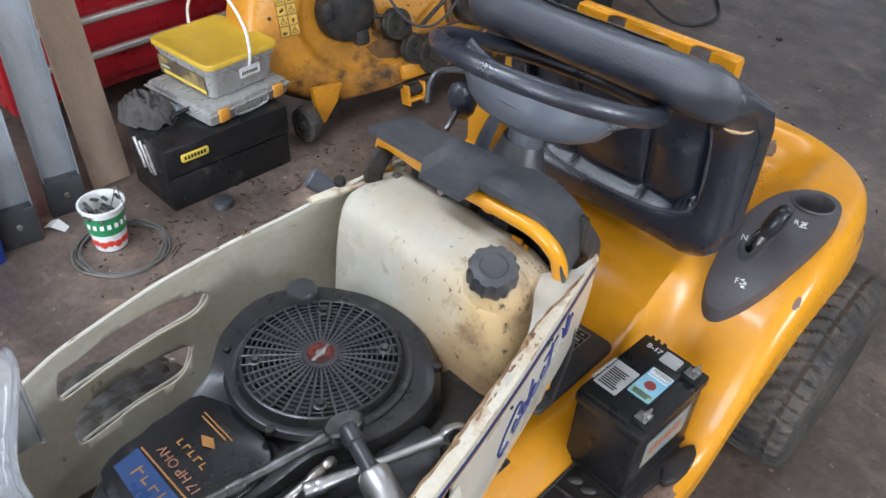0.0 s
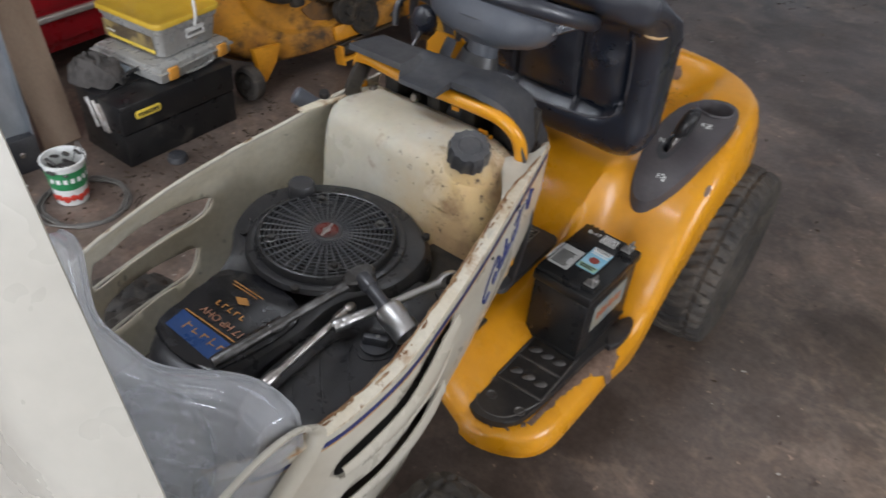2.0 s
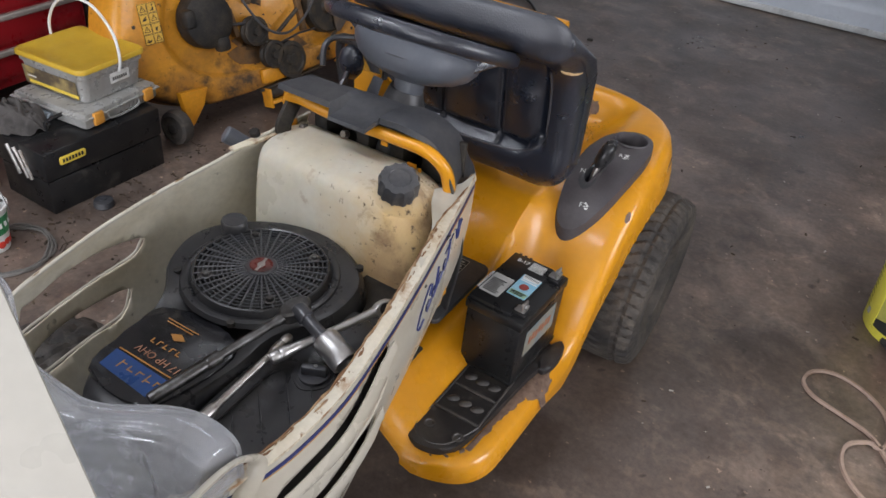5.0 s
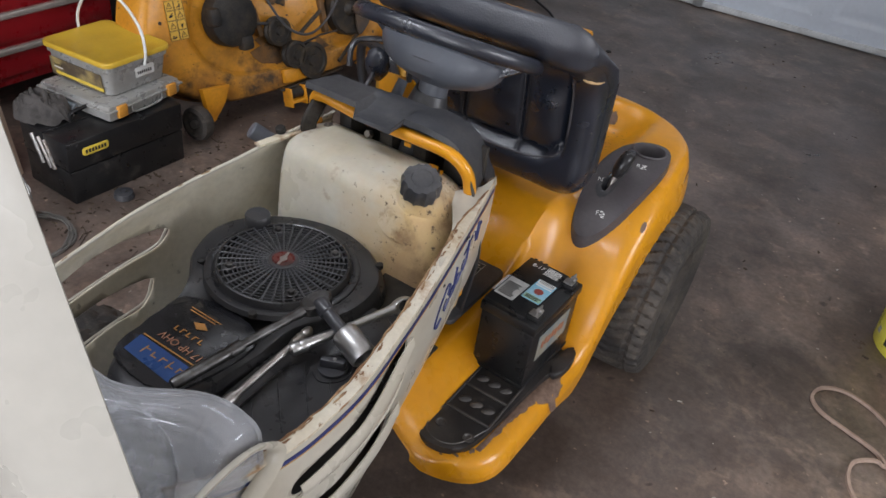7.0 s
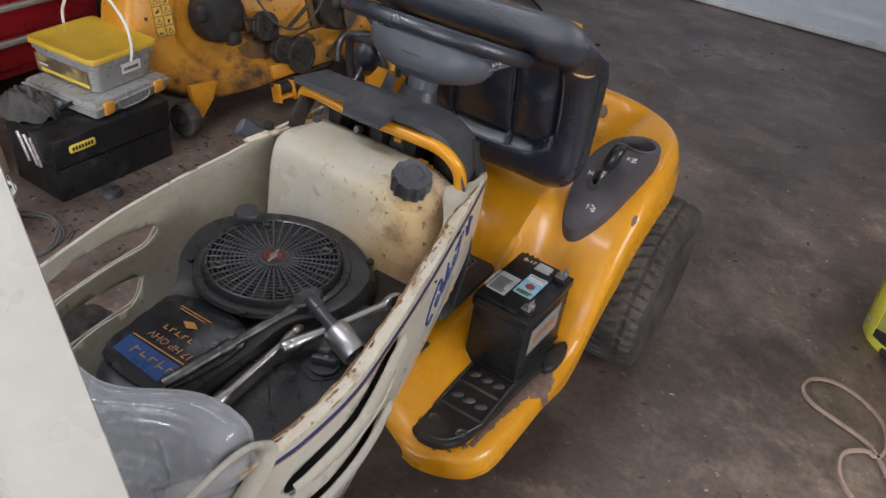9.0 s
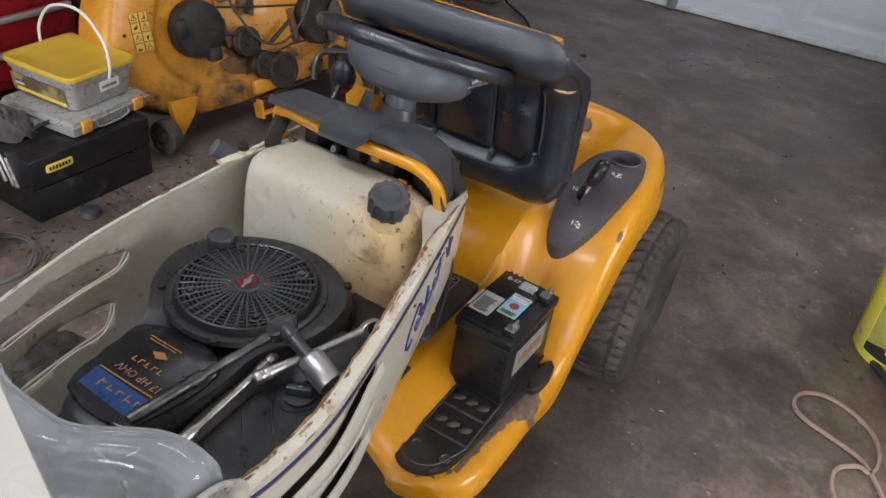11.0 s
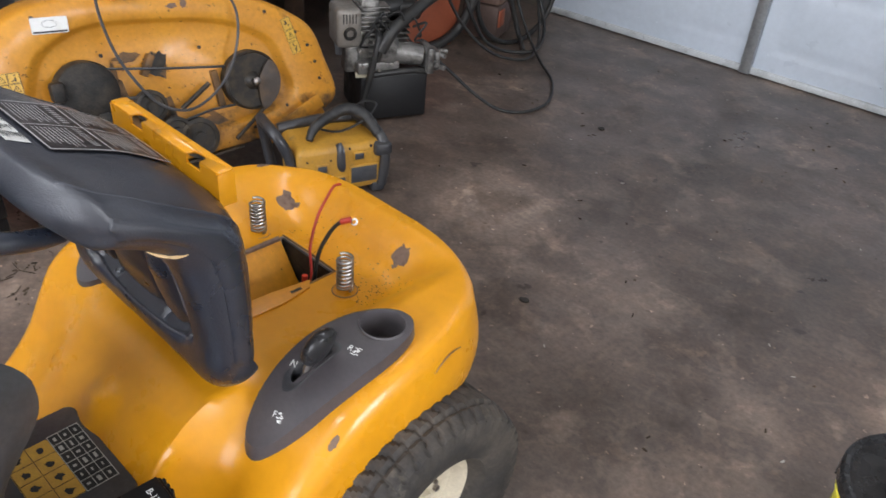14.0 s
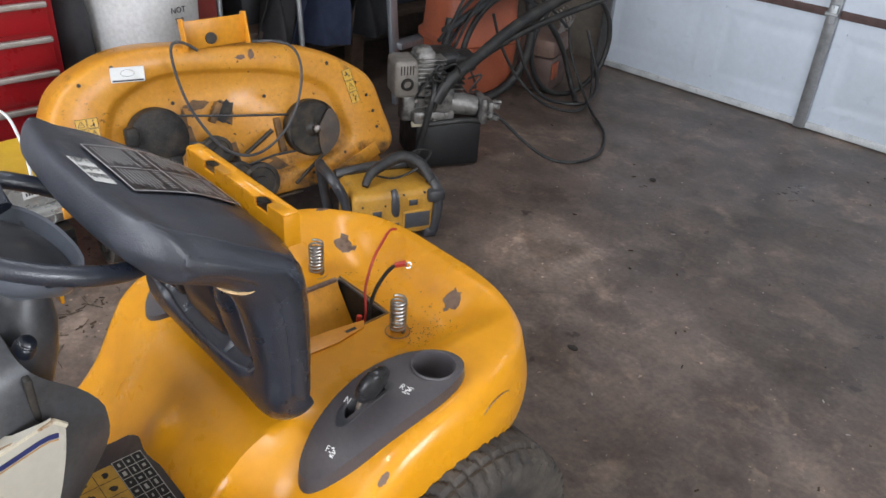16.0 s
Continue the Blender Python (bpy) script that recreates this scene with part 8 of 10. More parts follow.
# decals
DECAL_YEL = mat("decal_yellow", (0.68, 0.40, 0.05), 0.45, col2=(0.60, 0.34, 0.05), scale=20, bump=0.02)
for nm, a, b, w, h, rot, m1 in (("white_decal", -0.358, 0.575, 0.10, 0.045, -3, WHITE_LABEL), ("warning_decal", -0.502, 0.400, 0.066, 0.125, 0, DECAL_YEL), ("warning_decal", 0.382, 0.440, 0.036, 0.125, 14, DECAL_YEL)):
    bm = bmesh.new()
    mm = pose(a, b, 0.004 + 0.010 * math.sin(3 * a), 0, 0, rot)
    add_prism(bm, round_rect(-w / 2, w / 2, -h / 2, h / 2, 0.003, 2), 0, 0.0008, mm)
    d = part(nm, bm, m1, shell, "white decal" if m1 is WHITE_LABEL else "yellow warning decal")
    bm = bmesh.new()
    if m1 is WHITE_LABEL:
        add_box(bm, (0, -0.018, 0.001), (0.092, 0.005, 0.0006), mm)
        add_tube(bm, [(0.02 * math.cos(t), 0.010 * math.sin(t) + 0.004, 0.001) for t in [2 * math.pi * k / 16 for k in range(16)]], 0.0006, 4, closed=True)
        for v in bm.verts[8:]:
            v.co = mm @ v.co
    else:
        nx = 2 if w > 0.05 else 1
        for i in range(nx):
            for j in range(4 if nx == 2 else 3):
                cw, ch = w / nx, h / (4 if nx == 2 else 3)
                cx, cy = -w / 2 + cw * (i + 0.5), -h / 2 + ch * (j + 0.5)
                if (i + j) % 2:
                    # an outlined warning triangle
                    q = [(cx - cw * 0.30, cy - ch * 0.26), (cx + cw * 0.30, cy - ch * 0.26), (cx, cy + ch * 0.30)]
                    for (xa, ya), (xb, yb) in zip(q, q[1:] + q[:1]):
                        add_box(bm, (0, 0, 0.0013), (math.hypot(xb - xa, yb - ya), 0.0016, 0.0006), mm @ pose((xa + xb) / 2, (ya + yb) / 2, 0, 0, 0, math.degrees(math.atan2(yb - ya, xb - xa))))
                    add_box(bm, (cx, cy, 0.0013), (0.0018, ch * 0.22, 0.0006), mm)
                else:
                    for _ in range(4):
                        add_box(bm, (0, 0, 0.0013), (cw * rg.uniform(0.15, 0.4), ch * 0.09, 0.0006), mm @ pose(cx + cw * rg.uniform(-0.16, 0.16), cy + ch * rg.uniform(-0.26, 0.26), 0, 0, 0, rg.uniform(0, 90)))
                for ex, ey, sx, sy in ((cx, cy - ch * 0.46, cw * 0.92, 0.0012), (cx, cy + ch * 0.46, cw * 0.92, 0.0012), (cx - cw * 0.46, cy, 0.0012, ch * 0.92), (cx + cw * 0.46, cy, 0.0012, ch * 0.92)):
                    add_box(bm, (ex, ey, 0.0012), (sx, sy, 0.0006), mm)
    part("decal_mark", bm, BLACK_INK, d)
bm = bmesh.new()
add_box(bm, (0, 0, 0), (0.205, 0.088, 0.006), pose(-0.075, 0.672, 0.012, 10, 0, 2), 0.002)
for a in (-0.176, 0.026):
    add_box(bm, (0, 0, 0), (0.006, 0.100, 0.046), pose(a, 0.674 + 0.035 * (a + 0.075), 0.016, 0, 0, 2), 0.002)
part("hanger_bracket", bm, YELLOW_OLD, deck, "yellow hanger bracket on the deck's edge")
bm = bmesh.new()
add_lathe(bm, [(0.02, 0), (0.018, 0.02), (0, 0.022)], 12, pose(-0.09, 0.655, 0.0))
part("bracket_grime", bm, GREASE, deck, "lump of greasy dirt")
# gauge wheel with its yellow gusset
bm = bmesh.new()
add_lathe(bm, [(0.0, -0.020), (0.042, -0.022), (0.055, -0.018), (0.060, 0.0), (0.055, 0.018), (0.042, 0.022), (0.038, 0.012), (0.020, 0.010), (0, 0.010)], 36, pose(-0.515, 0.068, 0.02, 0, -78, 0))
gw = part("gauge_wheel", bm, RUBBER, deck, "dusty black gauge wheel")
bm = bmesh.new()
add_lathe(bm, [(0.014, 0.006), (0.014, 0.024), (0, 0.026)], 12, pose(-0.515, 0.068, 0.02, 0, -78, 0))
part("wheel_bolt", bm, STEEL, gw, "wheel bolt")
bm = bmesh.new()
add_prism(bm, [(-0.48, 0.172), (-0.372, 0.165), (-0.40, 0.11), (-0.455, 0.055), (-0.472, 0.06)], 0.0, 0.028, None, 0.004)
part("wheel_gusset", bm, YELLOW_OLD, deck, "yellow wheel gusset")
bm = bmesh.new()
add_box(bm, (-0.075, 0.135, 0.01), (0.12, 0.05, 0.02), pose(0, 0, 0), 0.004)
add_box(bm, (-0.105, 0.045, 0.025), (0.07, 0.012, 0.06), pose(0, 0, 0), 0.003)
add_box(bm, (-0.138, 0.06, 0.025), (0.008, 0.07, 0.05), None, 0.002)
add_box(bm, (-0.072, 0.06, 0.025), (0.008, 0.07, 0.05), None, 0.002)
part("lift_bracket", bm, YELLOW_OLD, deck, "yellow lift bracket")
bm = bmesh.new()
add_lathe(bm, [(0.02, -0.03), (0.022, 0.03), (0, 0.03)], 14, pose(-0.105, 0.07, 0.02, 0, 90, 0))
add_box(bm, (0.0, 0.098, 0.006), (0.30, 0.008, 0.03), pose(0, 0, 0, 0, 0, 3), 0.002)
part("anti_scalp_roller", bm, GREASE, deck, "greasy roller")
bm = bmesh.new()
add_prism(bm, [(0.30, 0.10), (0.43, 0.115), (0.46, 0.16), (0.36, 0.175), (0.31, 0.15)], 0.03, 0.036, pose(0, 0, 0, -20, 0, 0), 0.001)
part("chute_plate", bm, YELLOW_OLD, deck, "yellow chute hinge plate")

# ---- yellow and black worksite radio-charger on the floor ----
RM = pose(-0.890, 1.715, 0.0, 0, 0, -20)
radio = thing("worksite_charger", RM, "dusty yellow and black worksite battery charger with roll bars", "charger")
HOSE_BLACK = mat("rough_black_rubber", (0.016, 0.016, 0.017), 0.5, col2=(0.04, 0.038, 0.036), scale=30, bump=0.5, grain=120)
DYEL = mat("dusty_yellow_plastic", (0.50, 0.255, 0.03), 0.5, col2=(0.37, 0.195, 0.04), scale=7, bump=0.15, spots=((0.2, 0.16, 0.09), 22, 0.6, 0.8))
bm = bmesh.new()
add_box(bm, (0, 0.02, 0.105), (0.20, 0.30, 0.17), None, 0.022, 4)
part("case", bm, DYEL, radio, "dusty yellow case")
for y, z, w, h in ((-0.050, 0.118, 0.032, 0.024), (0.078, 0.148, 0.032, 0.022), (0.012, 0.066, 0.034, 0.024), (0.095, 0.080, 0.092, 0.058)):
    bm = bmesh.new()
    add_box(bm, (0.1, y, z), (0.010, w + 0.012, h + 0.012), None, 0.003)
    rim = part("port_frame", bm, DYEL, radio, "raised yellow port frame")
    bm = bmesh.new()
    add_box(bm, (0.1035, y, z), (0.006, w, h), None, 0.002)
    part("port_cover", bm, BLACK_DUST, rim, "dark port cover")
bm = bmesh.new()
add_tube(bm, [(0.086, 0.010, 0.194), (0.100, 0.011, 0.180), (0.106, 0.012, 0.150), (0.105, 0.013, 0.118), (0.098, 0.013, 0.104)], [0.013, 0.017, 0.018, 0.017, 0.012], 10, k=4, flat=0.4)
part("latch_strap", bm, BLACK, radio, "black curved latch")
bm = bmesh.new()
for y, z in ((-0.10, 0.15), (0.045, 0.178), (0.12, 0.178), (-0.02, 0.145)):
    add_cyl(bm, (0.096, y, z), (0.1015, y, z), 0.004, n=10)
part("bolt", bm, DARK, radio, "small dark screw")
bm = bmesh.new()
for k in range(5):
    add_box(bm, (0.1, -0.060, 0.062 + 0.009 * k), (0.004, 0.035, 0.004))
part("vent_slot", bm, DARK, radio, "dark vent slots")
for pts in ([(-0.135, -0.155, 0.03), (-0.14, -0.17, 0.13), (-0.105, -0.19, 0.225), (-0.03, -0.20, 0.25), (0.045, -0.185, 0.235), (0.065, -0.15, 0.16), (0.06, -0.13, 0.04)],
            [(-0.08, 0.13, 0.21), (0.02, 0.15, 0.215), (0.085, 0.165, 0.19), (0.105, 0.17, 0.13), (0.10, 0.16, 0.03)],
            [(-0.09, -0.14, 0.19), (-0.09, 0.0, 0.205), (-0.085, 0.14, 0.20)]):
    bm = bmesh.new()
    add_tube(bm, pts, 0.018, 10, k=5)
    part("roll_bar", bm, BLACK, radio, "black tubular roll bar")
bm = bmesh.new()
add_tube(bm, [(0.045, -0.075, 0.200), (0.020, -0.045, 0.232), (-0.005, 0.025, 0.258), (-0.010, 0.080, 0.268), (0.025, 0.128, 0.252), (0.070, 0.155, 0.205)], [0.012, 0.017, 0.020, 0.021, 0.019, 0.018], 10, k=5)
part("grip", bm, HOSE_BLACK, radio, "black carrying grip")
bm = bmesh.new()
add_box(bm, (0.090, 0.160, 0.165), (0.062, 0.062, 0.045), None, 0.012)
add_box(bm, (0.08, 0.15, 0.02), (0.05, 0.05, 0.04), None, 0.012)
add_box(bm, (0.08, -0.14, 0.02), (0.05, 0.05, 0.04), None, 0.012)
add_box(bm, (0.0, 0.172, 0.10), (0.19, 0.03, 0.15), None, 0.012)
part("corner_bumper", bm, BLACK, radio, "black rubber corner bumpers")
bm = bmesh.new()
add_tube(bm, [(-0.03, -0.02, 0.20), (0.02, 0.04, 0.205), (0.03, 0.12, 0.24), (-0.01, 0.18, 0.27), (-0.06, 0.16, 0.265), (-0.08, 0.1, 0.23)], 0.004, 6, k=6)
part("antenna_cable", bm, BLACK_WIRE, radio, "thin black cable")

# ---- red tool chest, white pail, shelf and clutter along the far wall ----
RED = mat("red_enamel", (0.33, 0.011, 0.016), 0.32, col2=(0.27, 0.010, 0.014), scale=5, fine=0.06, bump=0.03, coat=0.2)
chest = thing("tool_chest", pose(-2.02, 0.62, 0.0, 0, 0, 1.5), "red steel tool chest with pale drawer pulls", "tool chest")
bm = bmesh.new()
add_box(bm, (0, 0, 0.55), (0.50, 0.80, 0.90), None, 0.006)
part("cabinet", bm, RED, chest)
PULL = mat("pale_drawer_pull", (0.50, 0.46, 0.42), 0.4, metal=0.5, scale=12, col2=(0.42, 0.38, 0.34), bump=0.05)
for k in range(7):
    z = 0.135 + 0.114 * k
    bm = bmesh.new()
    add_box(bm, (0.256, 0, z + 0.05), (0.014, 0.75, 0.098), None, 0.003)
    dr = part("drawer", bm, RED, chest, "red drawer front")
    bm = bmesh.new()
    add_box(bm, (0.270, 0, z + 0.090), (0.022, 0.75, 0.020), None, 0.006, 3)
    part("drawer_pull", bm, PULL, dr, "full-width pale drawer pull")
for y in (-0.34, 0.34):
    bm = bmesh.new()
    add_lathe(bm, [(0, -0.018), (0.045, -0.018), (0.048, 0), (0.045, 0.018), (0, 0.018)], 24, pose(0.2, y, 0.048, 90, 0, 0))
    add_box(bm, (0.2, y, 0.085), (0.06, 0.05, 0.03), None, 0.004)
    part("castor", bm, BLACK, chest, "black castor")
pail = thing("white_pail", pose(-2.0, 1.40, 0.0), "tall white plastic pail with black lettering behind the deck", "pail")
WP = mat("white_pail_plastic", (0.88, 0.88, 0.87), 0.4, col2=(0.84, 0.84, 0.82), scale=5, bump=0.05)
bm = bmesh.new()
add_lathe(bm, [(0, 0), (0.20, 0), (0.205, 0.01), (0.225, 0.80), (0.232, 0.81), (0.232, 0.85), (0.22, 0.86), (0, 0.86)], 48)
part("pail_body", bm, WP, pail)
for words, z in (("NOT", 0.600), ("TIP", 0.560)):
    text_part("pail_words", words, 0.030, Matrix.Translation((0.2195, 0.058, z)) @ pose(0, 0, 0, 90, 0, 104), BLACK_INK, pail, 0.0006)
bin_ = thing("black_bag", pose(-1.93, 1.12, 0.0), "dark grey bag squeezed beside the tool chest", "bag")
bm = bmesh.new()
rings = []
for z, f in ((0, 0.9), (0.05, 1.0), (0.35, 0.95), (0.6, 0.8), (0.75, 0.55)):
    rings.append([(0.09 * f * math.cos(t) * (1 + 0.1 * math.sin(3 * t + z * 9)), 0.07 * f * math.sin(t) * (1 + 0.12 * math.cos(2 * t + z * 7)), z) for t in [2 * math.pi * k / 24 for k in range(24)]])
add_loft(bm, rings)
part("bag_body", bm, mat("dark_bag", (0.045, 0.045, 0.05), 0.7, scale=12, bump=0.4, grain=40), bin_)
# workbench shelf with dark clutter
bench = thing("workbench", pose(-2.42, 2.55, 0.0), "dark wooden workbench loaded with clutter", "workbench")
DWOOD = mat("dark_bench_wood", (0.10, 0.065, 0.045), 0.7, col2=(0.06, 0.04, 0.03), scale=5, bump=0.2, stretch=(1, 4, 4))
bm = bmesh.new()
add_box(bm, (0, 0, 0.86), (0.60, 2.5, 0.05), None, 0.004)
part("bench_top", bm, DWOOD, bench)
bm = bmesh.new()
add_box(bm, (0.02, 0, 0.34), (0.52, 2.4, 0.03), None, 0.003)
part("lower_shelf", bm, DWOOD, bench)
for y in (-1.15, 0.0, 1.15):
    for x in (-0.25, 0.25):
        bm = bmesh.new()
        add_box(bm, (x, y, 0.42), (0.07, 0.07, 0.84), None, 0.004)
        part("bench_leg", bm, DWOOD, bench)
for i, (y, z0, s, c, lab, cat) in enumerate(((-0.95, 0.357, (0.36, 0.50, 0.20), (0.30, 0.05, 0.04), "dull red metal box on the bench shelf", "box"), (-0.35, 0.357, (0.32, 0.42, 0.30), (0.05, 0.05, 0.055), "dark grey plastic crate on the bench shelf", "crate"),
                                              (0.25, 0.357, (0.36, 0.46, 0.24), (0.035, 0.04, 0.06), "dark blue box on the bench shelf", "box"), (0.85, 0.357, (0.36, 0.5, 0.34), (0.10, 0.08, 0.06), "brown cardboard box on the bench shelf", "box"))):
    t_ = thing("storage_box", pose(-2.40, 2.55 + y, z0, 0, 0, 4 * (-1) ** i), lab, cat, "boxes on the bench shelf")
    m1 = mat("box_%s" % "abcd"[i], c, 0.6, scale=9, bump=0.1)
    bm = bmesh.new()
    add_box(bm, (0, 0, s[2] / 2), s, None, 0.01)
    part("box_body", bm, m1, t_)
    bm = bmesh.new()
    add_box(bm, (0, 0, s[2] + 0.008), (s[0] + 0.015, s[1] + 0.015, 0.02), None, 0.004)
    part("box_lid", bm, m1, t_)
# hanging dark clothes and a bag
for i, (x, y, w, h, c) in enumerate(((-2.06, 2.28, 0.17, 0.62, (0.02, 0.028, 0.06)), (-2.08, 2.58, 0.13, 0.5, (0.015, 0.015, 0.018)), (-2.08, 2.08, 0.10, 0.45, (0.03, 0.028, 0.03)))):
    t_ = thing("work_jacket", pose(x, y, 0.28), "dark crumpled work clothes hanging from the bench", "clothes", "hanging work clothes")
    bm = bmesh.new()
    rows = []
    for r in range(15):
        v = r / 14
        rows.append([(0.05 * math.sin(7 * u + 3 * v + i) * (0.4 + v) + 0.03 * math.sin(17 * u + i), w * (u * 2 - 1) * (0.65 + 0.35 * v + 0.06 * math.sin(9 * v)), h * (1 - v)) for u in np.linspace(0, 1, 33)])
    add_sheet(bm, rows, 0.004)
    part("cloth", bm, mat("dark_cloth_%s" % "abc"[i], c, 0.9, scale=14, bump=0.5, grain=300), t_)
# poles and an aluminium step ladder behind the deck
for i, (x, y, top, lean) in enumerate(((-1.95, 1.72, 1.2, 0.02), (-1.95, 2.12, 1.25, -0.03))):
    t_ = thing("pole", pose(x, y, 0.0), "slim bright metal pole leaning behind the deck", "pole", "poles behind the deck")
    bm = bmesh.new()
    add_cyl(bm, (0, 0, 0), (-0.08, lean, top), 0.012, n=12)
    part("shaft", bm, GALV, t_)
    bm = bmesh.new()
    add_cyl(bm, (0, 0, 0.0), (-0.004, 0, 0.05), 0.015, n=12)
    part("pole_tip", bm, BLACK, t_)
step = thing("step_ladder", pose(-1.86, 2.72, 0.0, 0, 0, 10), "pale aluminium step ladder folded behind the engine", "step ladder")
for y in (-0.16, 0.16):
    bm = bmesh.new()
    add_box(bm, (0, 0, 0.7), (0.025, 0.05, 1.4), Matrix(((1, 0, -0.12, 0), (0, 1, -0.1 * y, y), (0, 0, 1, 0), (0, 0, 0, 1))), 0.003)
    part("stile", bm, ALU, step)
for z in (0.28, 0.56, 0.84):
    bm = bmesh.new()
    add_box(bm, (-0.12 * z + 0.01, 0, z), (0.07, 0.30, 0.03), None, 0.004)
    part("tread", bm, ALU, step)

# ---- pressure washer: engine on a black base, orange tub, hoses ----
CAST = mat("cast_aluminium", (0.28, 0.27, 0.255), 0.42, metal=0.6, col2=(0.075, 0.07, 0.065), scale=18, fine=0.2, bump=0.3, grain=120)
HOSE = mat("black_hose", (0.018, 0.018, 0.018), 0.45, col2=(0.035, 0.033, 0.03), scale=16, bump=0.1)
ORANGE = mat("orange_plastic", (0.36, 0.095, 0.045), 0.5, col2=(0.26, 0.08, 0.045), scale=5, fine=0.08, bump=0.08, spots=((0.24, 0.11, 0.07), 8, 0.6, 0.8))
PW = pose(-1.275, 2.270, 0.0, 0, 0, -25)
washer = thing("pressure_washer", PW, "small petrol engine with pump and black frame on the floor", "pressure washer")
bm = bmesh.new()
add_box(bm, (0.01, 0.045, 0.105), (0.26, 0.28, 0.19), None, 0.015)
part("base", bm, mat("black_crate_plastic", (0.008, 0.008, 0.009), 0.5, scale=10), washer, "black plastic base")
bm = bmesh.new()
add_box(bm, (0.0, -0.03, 0.285), (0.17, 0.15, 0.15), None, 0.02)
for k in range(7):
    add_box(bm, (0.01, 0.03, 0.25 + 0.02 * k), (0.20, 0.16, 0.007), None, 0.002)
part("crankcase", bm, CAST, washer, "finned grey crankcase")
bm = bmesh.new()
add_box(bm, (0.035, -0.045, 0.415), (0.11, 0.075, 0.13), None, 0.018, 3)
add_cyl(bm, (0.05, -0.05, 0.46), (0.05, -0.05, 0.492), 0.040, 0.030, 18, 0.008)
for k in range(6):
    add_box(bm, (0.045, -0.03, 0.365 + 0.017 * k), (0.125, 0.115, 0.005), None, 0.0015)
part("cylinder_head", bm, CAST, washer, "finned cast cylinder head")
bm = bmesh.new()
add_box(bm, (0.065, -0.115, 0.255), (0.07, 0.06, 0.11), None, 0.012, 3)
add_box(bm, (0.10, -0.02, 0.225), (0.07, 0.17, 0.05), None, 0.010)
part("engine_bracket", bm, CAST, washer, "cast mounting bracket")
for y, z in ((-0.085, 0.235), (-0.02, 0.215), (0.03, 0.24), (-0.10, 0.30), (0.0, 0.30), (-0.04, 0.33)):
    bm = bmesh.new()
    add_cyl(bm, (0.128, y, z), (0.142, y, z), 0.007, n=6, bev=0.001)
    part("bolt", bm, STEEL, washer, "bright bolt head")
bm = bmesh.new()
add_box(bm, (0.04, -0.13, 0.375), (0.14, 0.10, 0.15), None, 0.02, 3)
muf = part("muffler", bm, mat("muffler_grey", (0.30, 0.275, 0.245), 0.5, metal=0.4, scale=14, bump=0.2, spots=((0.14, 0.09, 0.06), 20, 0.6, 0.75)), washer, "dented grey muffler box")
bm = bmesh.new()
add_lathe(bm, [(0.022, 0), (0.026, 0.004), (0.022, 0.012), (0.016, 0.012), (0.015, -0.01), (0, -0.01)], 20, Matrix.Translation((0.112, -0.13, 0.36)) @ pose(0, 0, 0, 0, 90, 0))
part("exhaust", bm, DARK, muf, "round exhaust mouth")
bm = bmesh.new()
for k in range(5):
    add_box(bm, (0.111, -0.155 + 0.012 * k, 0.415), (0.003, 0.004, 0.035))
part("muffler_slot", bm, DARK, muf, "dark slots")
bm = bmesh.new()
add_box(bm, (-0.03, 0.03, 0.42), (0.15, 0.17, 0.07), None, 0.025, 3)
add_box(bm, (-0.01, 0.13, 0.41), (0.12, 0.10, 0.07), None, 0.02, 3)
part("fuel_tank", bm, HOSE, washer, "black fuel tank")
bm = bmesh.new()
add_cyl(bm, (0.07, 0.0, 0.285), (0.085, 0.06, 0.272), 0.072, 0.066, 24, 0.008)
add_cyl(bm, (0.08, 0.05, 0.275), (0.105, 0.17, 0.252), 0.050, 0.040, 20, 0.006)
add_box(bm, (0.108, 0.185, 0.248), (0.115, 0.030, 0.105), pose(0, 0, 0), 0.008)
add_box(bm, (0.118, 0.212, 0.246), (0.085, 0.030, 0.080), pose(0, 0, 0), 0.010)
for dx, dy, dz in ((0.05, 0.03, 0.03), (0.05, 0.03, -0.02), (0.02, 0.05, 0.035), (0.06, 0.0, 0.0)):
    add_cyl(bm, (0.105 + dx * 0.6, 0.20 + dy * 0.6, 0.24 + dz), (0.105 + dx * 1.3, 0.20 + dy * 1.3, 0.24 + dz), 0.010, n=8)
part("pump", bm, CAST, washer, "cast pump with brass unions")
for pts, r in (([(0.14, -0.10, 0.03), (0.15, -0.06, 0.20), (0.15, -0.03, 0.33), (0.11, -0.02, 0.36)], 0.013), ([(0.14, -0.06, 0.20), (0.14, 0.10, 0.21), (0.13, 0.17, 0.20)], 0.012), ([(0.15, -0.02, 0.30), (0.15, 0.03, 0.38), (0.10, 0.14, 0.44), (0.0, 0.34, 0.54), (-0.08, 0.55, 0.62), (-0.16, 0.80, 0.70)], 0.024), ([(0.06, 0.12, 0.40), (0.0, 0.34, 0.50), (-0.06, 0.55, 0.56), (-0.12, 0.80, 0.62)], 0.014)):
    bm = bmesh.new()
    add_tube(bm, pts, r, 10, k=5)
    part("frame_tube", bm, HOSE, washer, "black tubular frame")
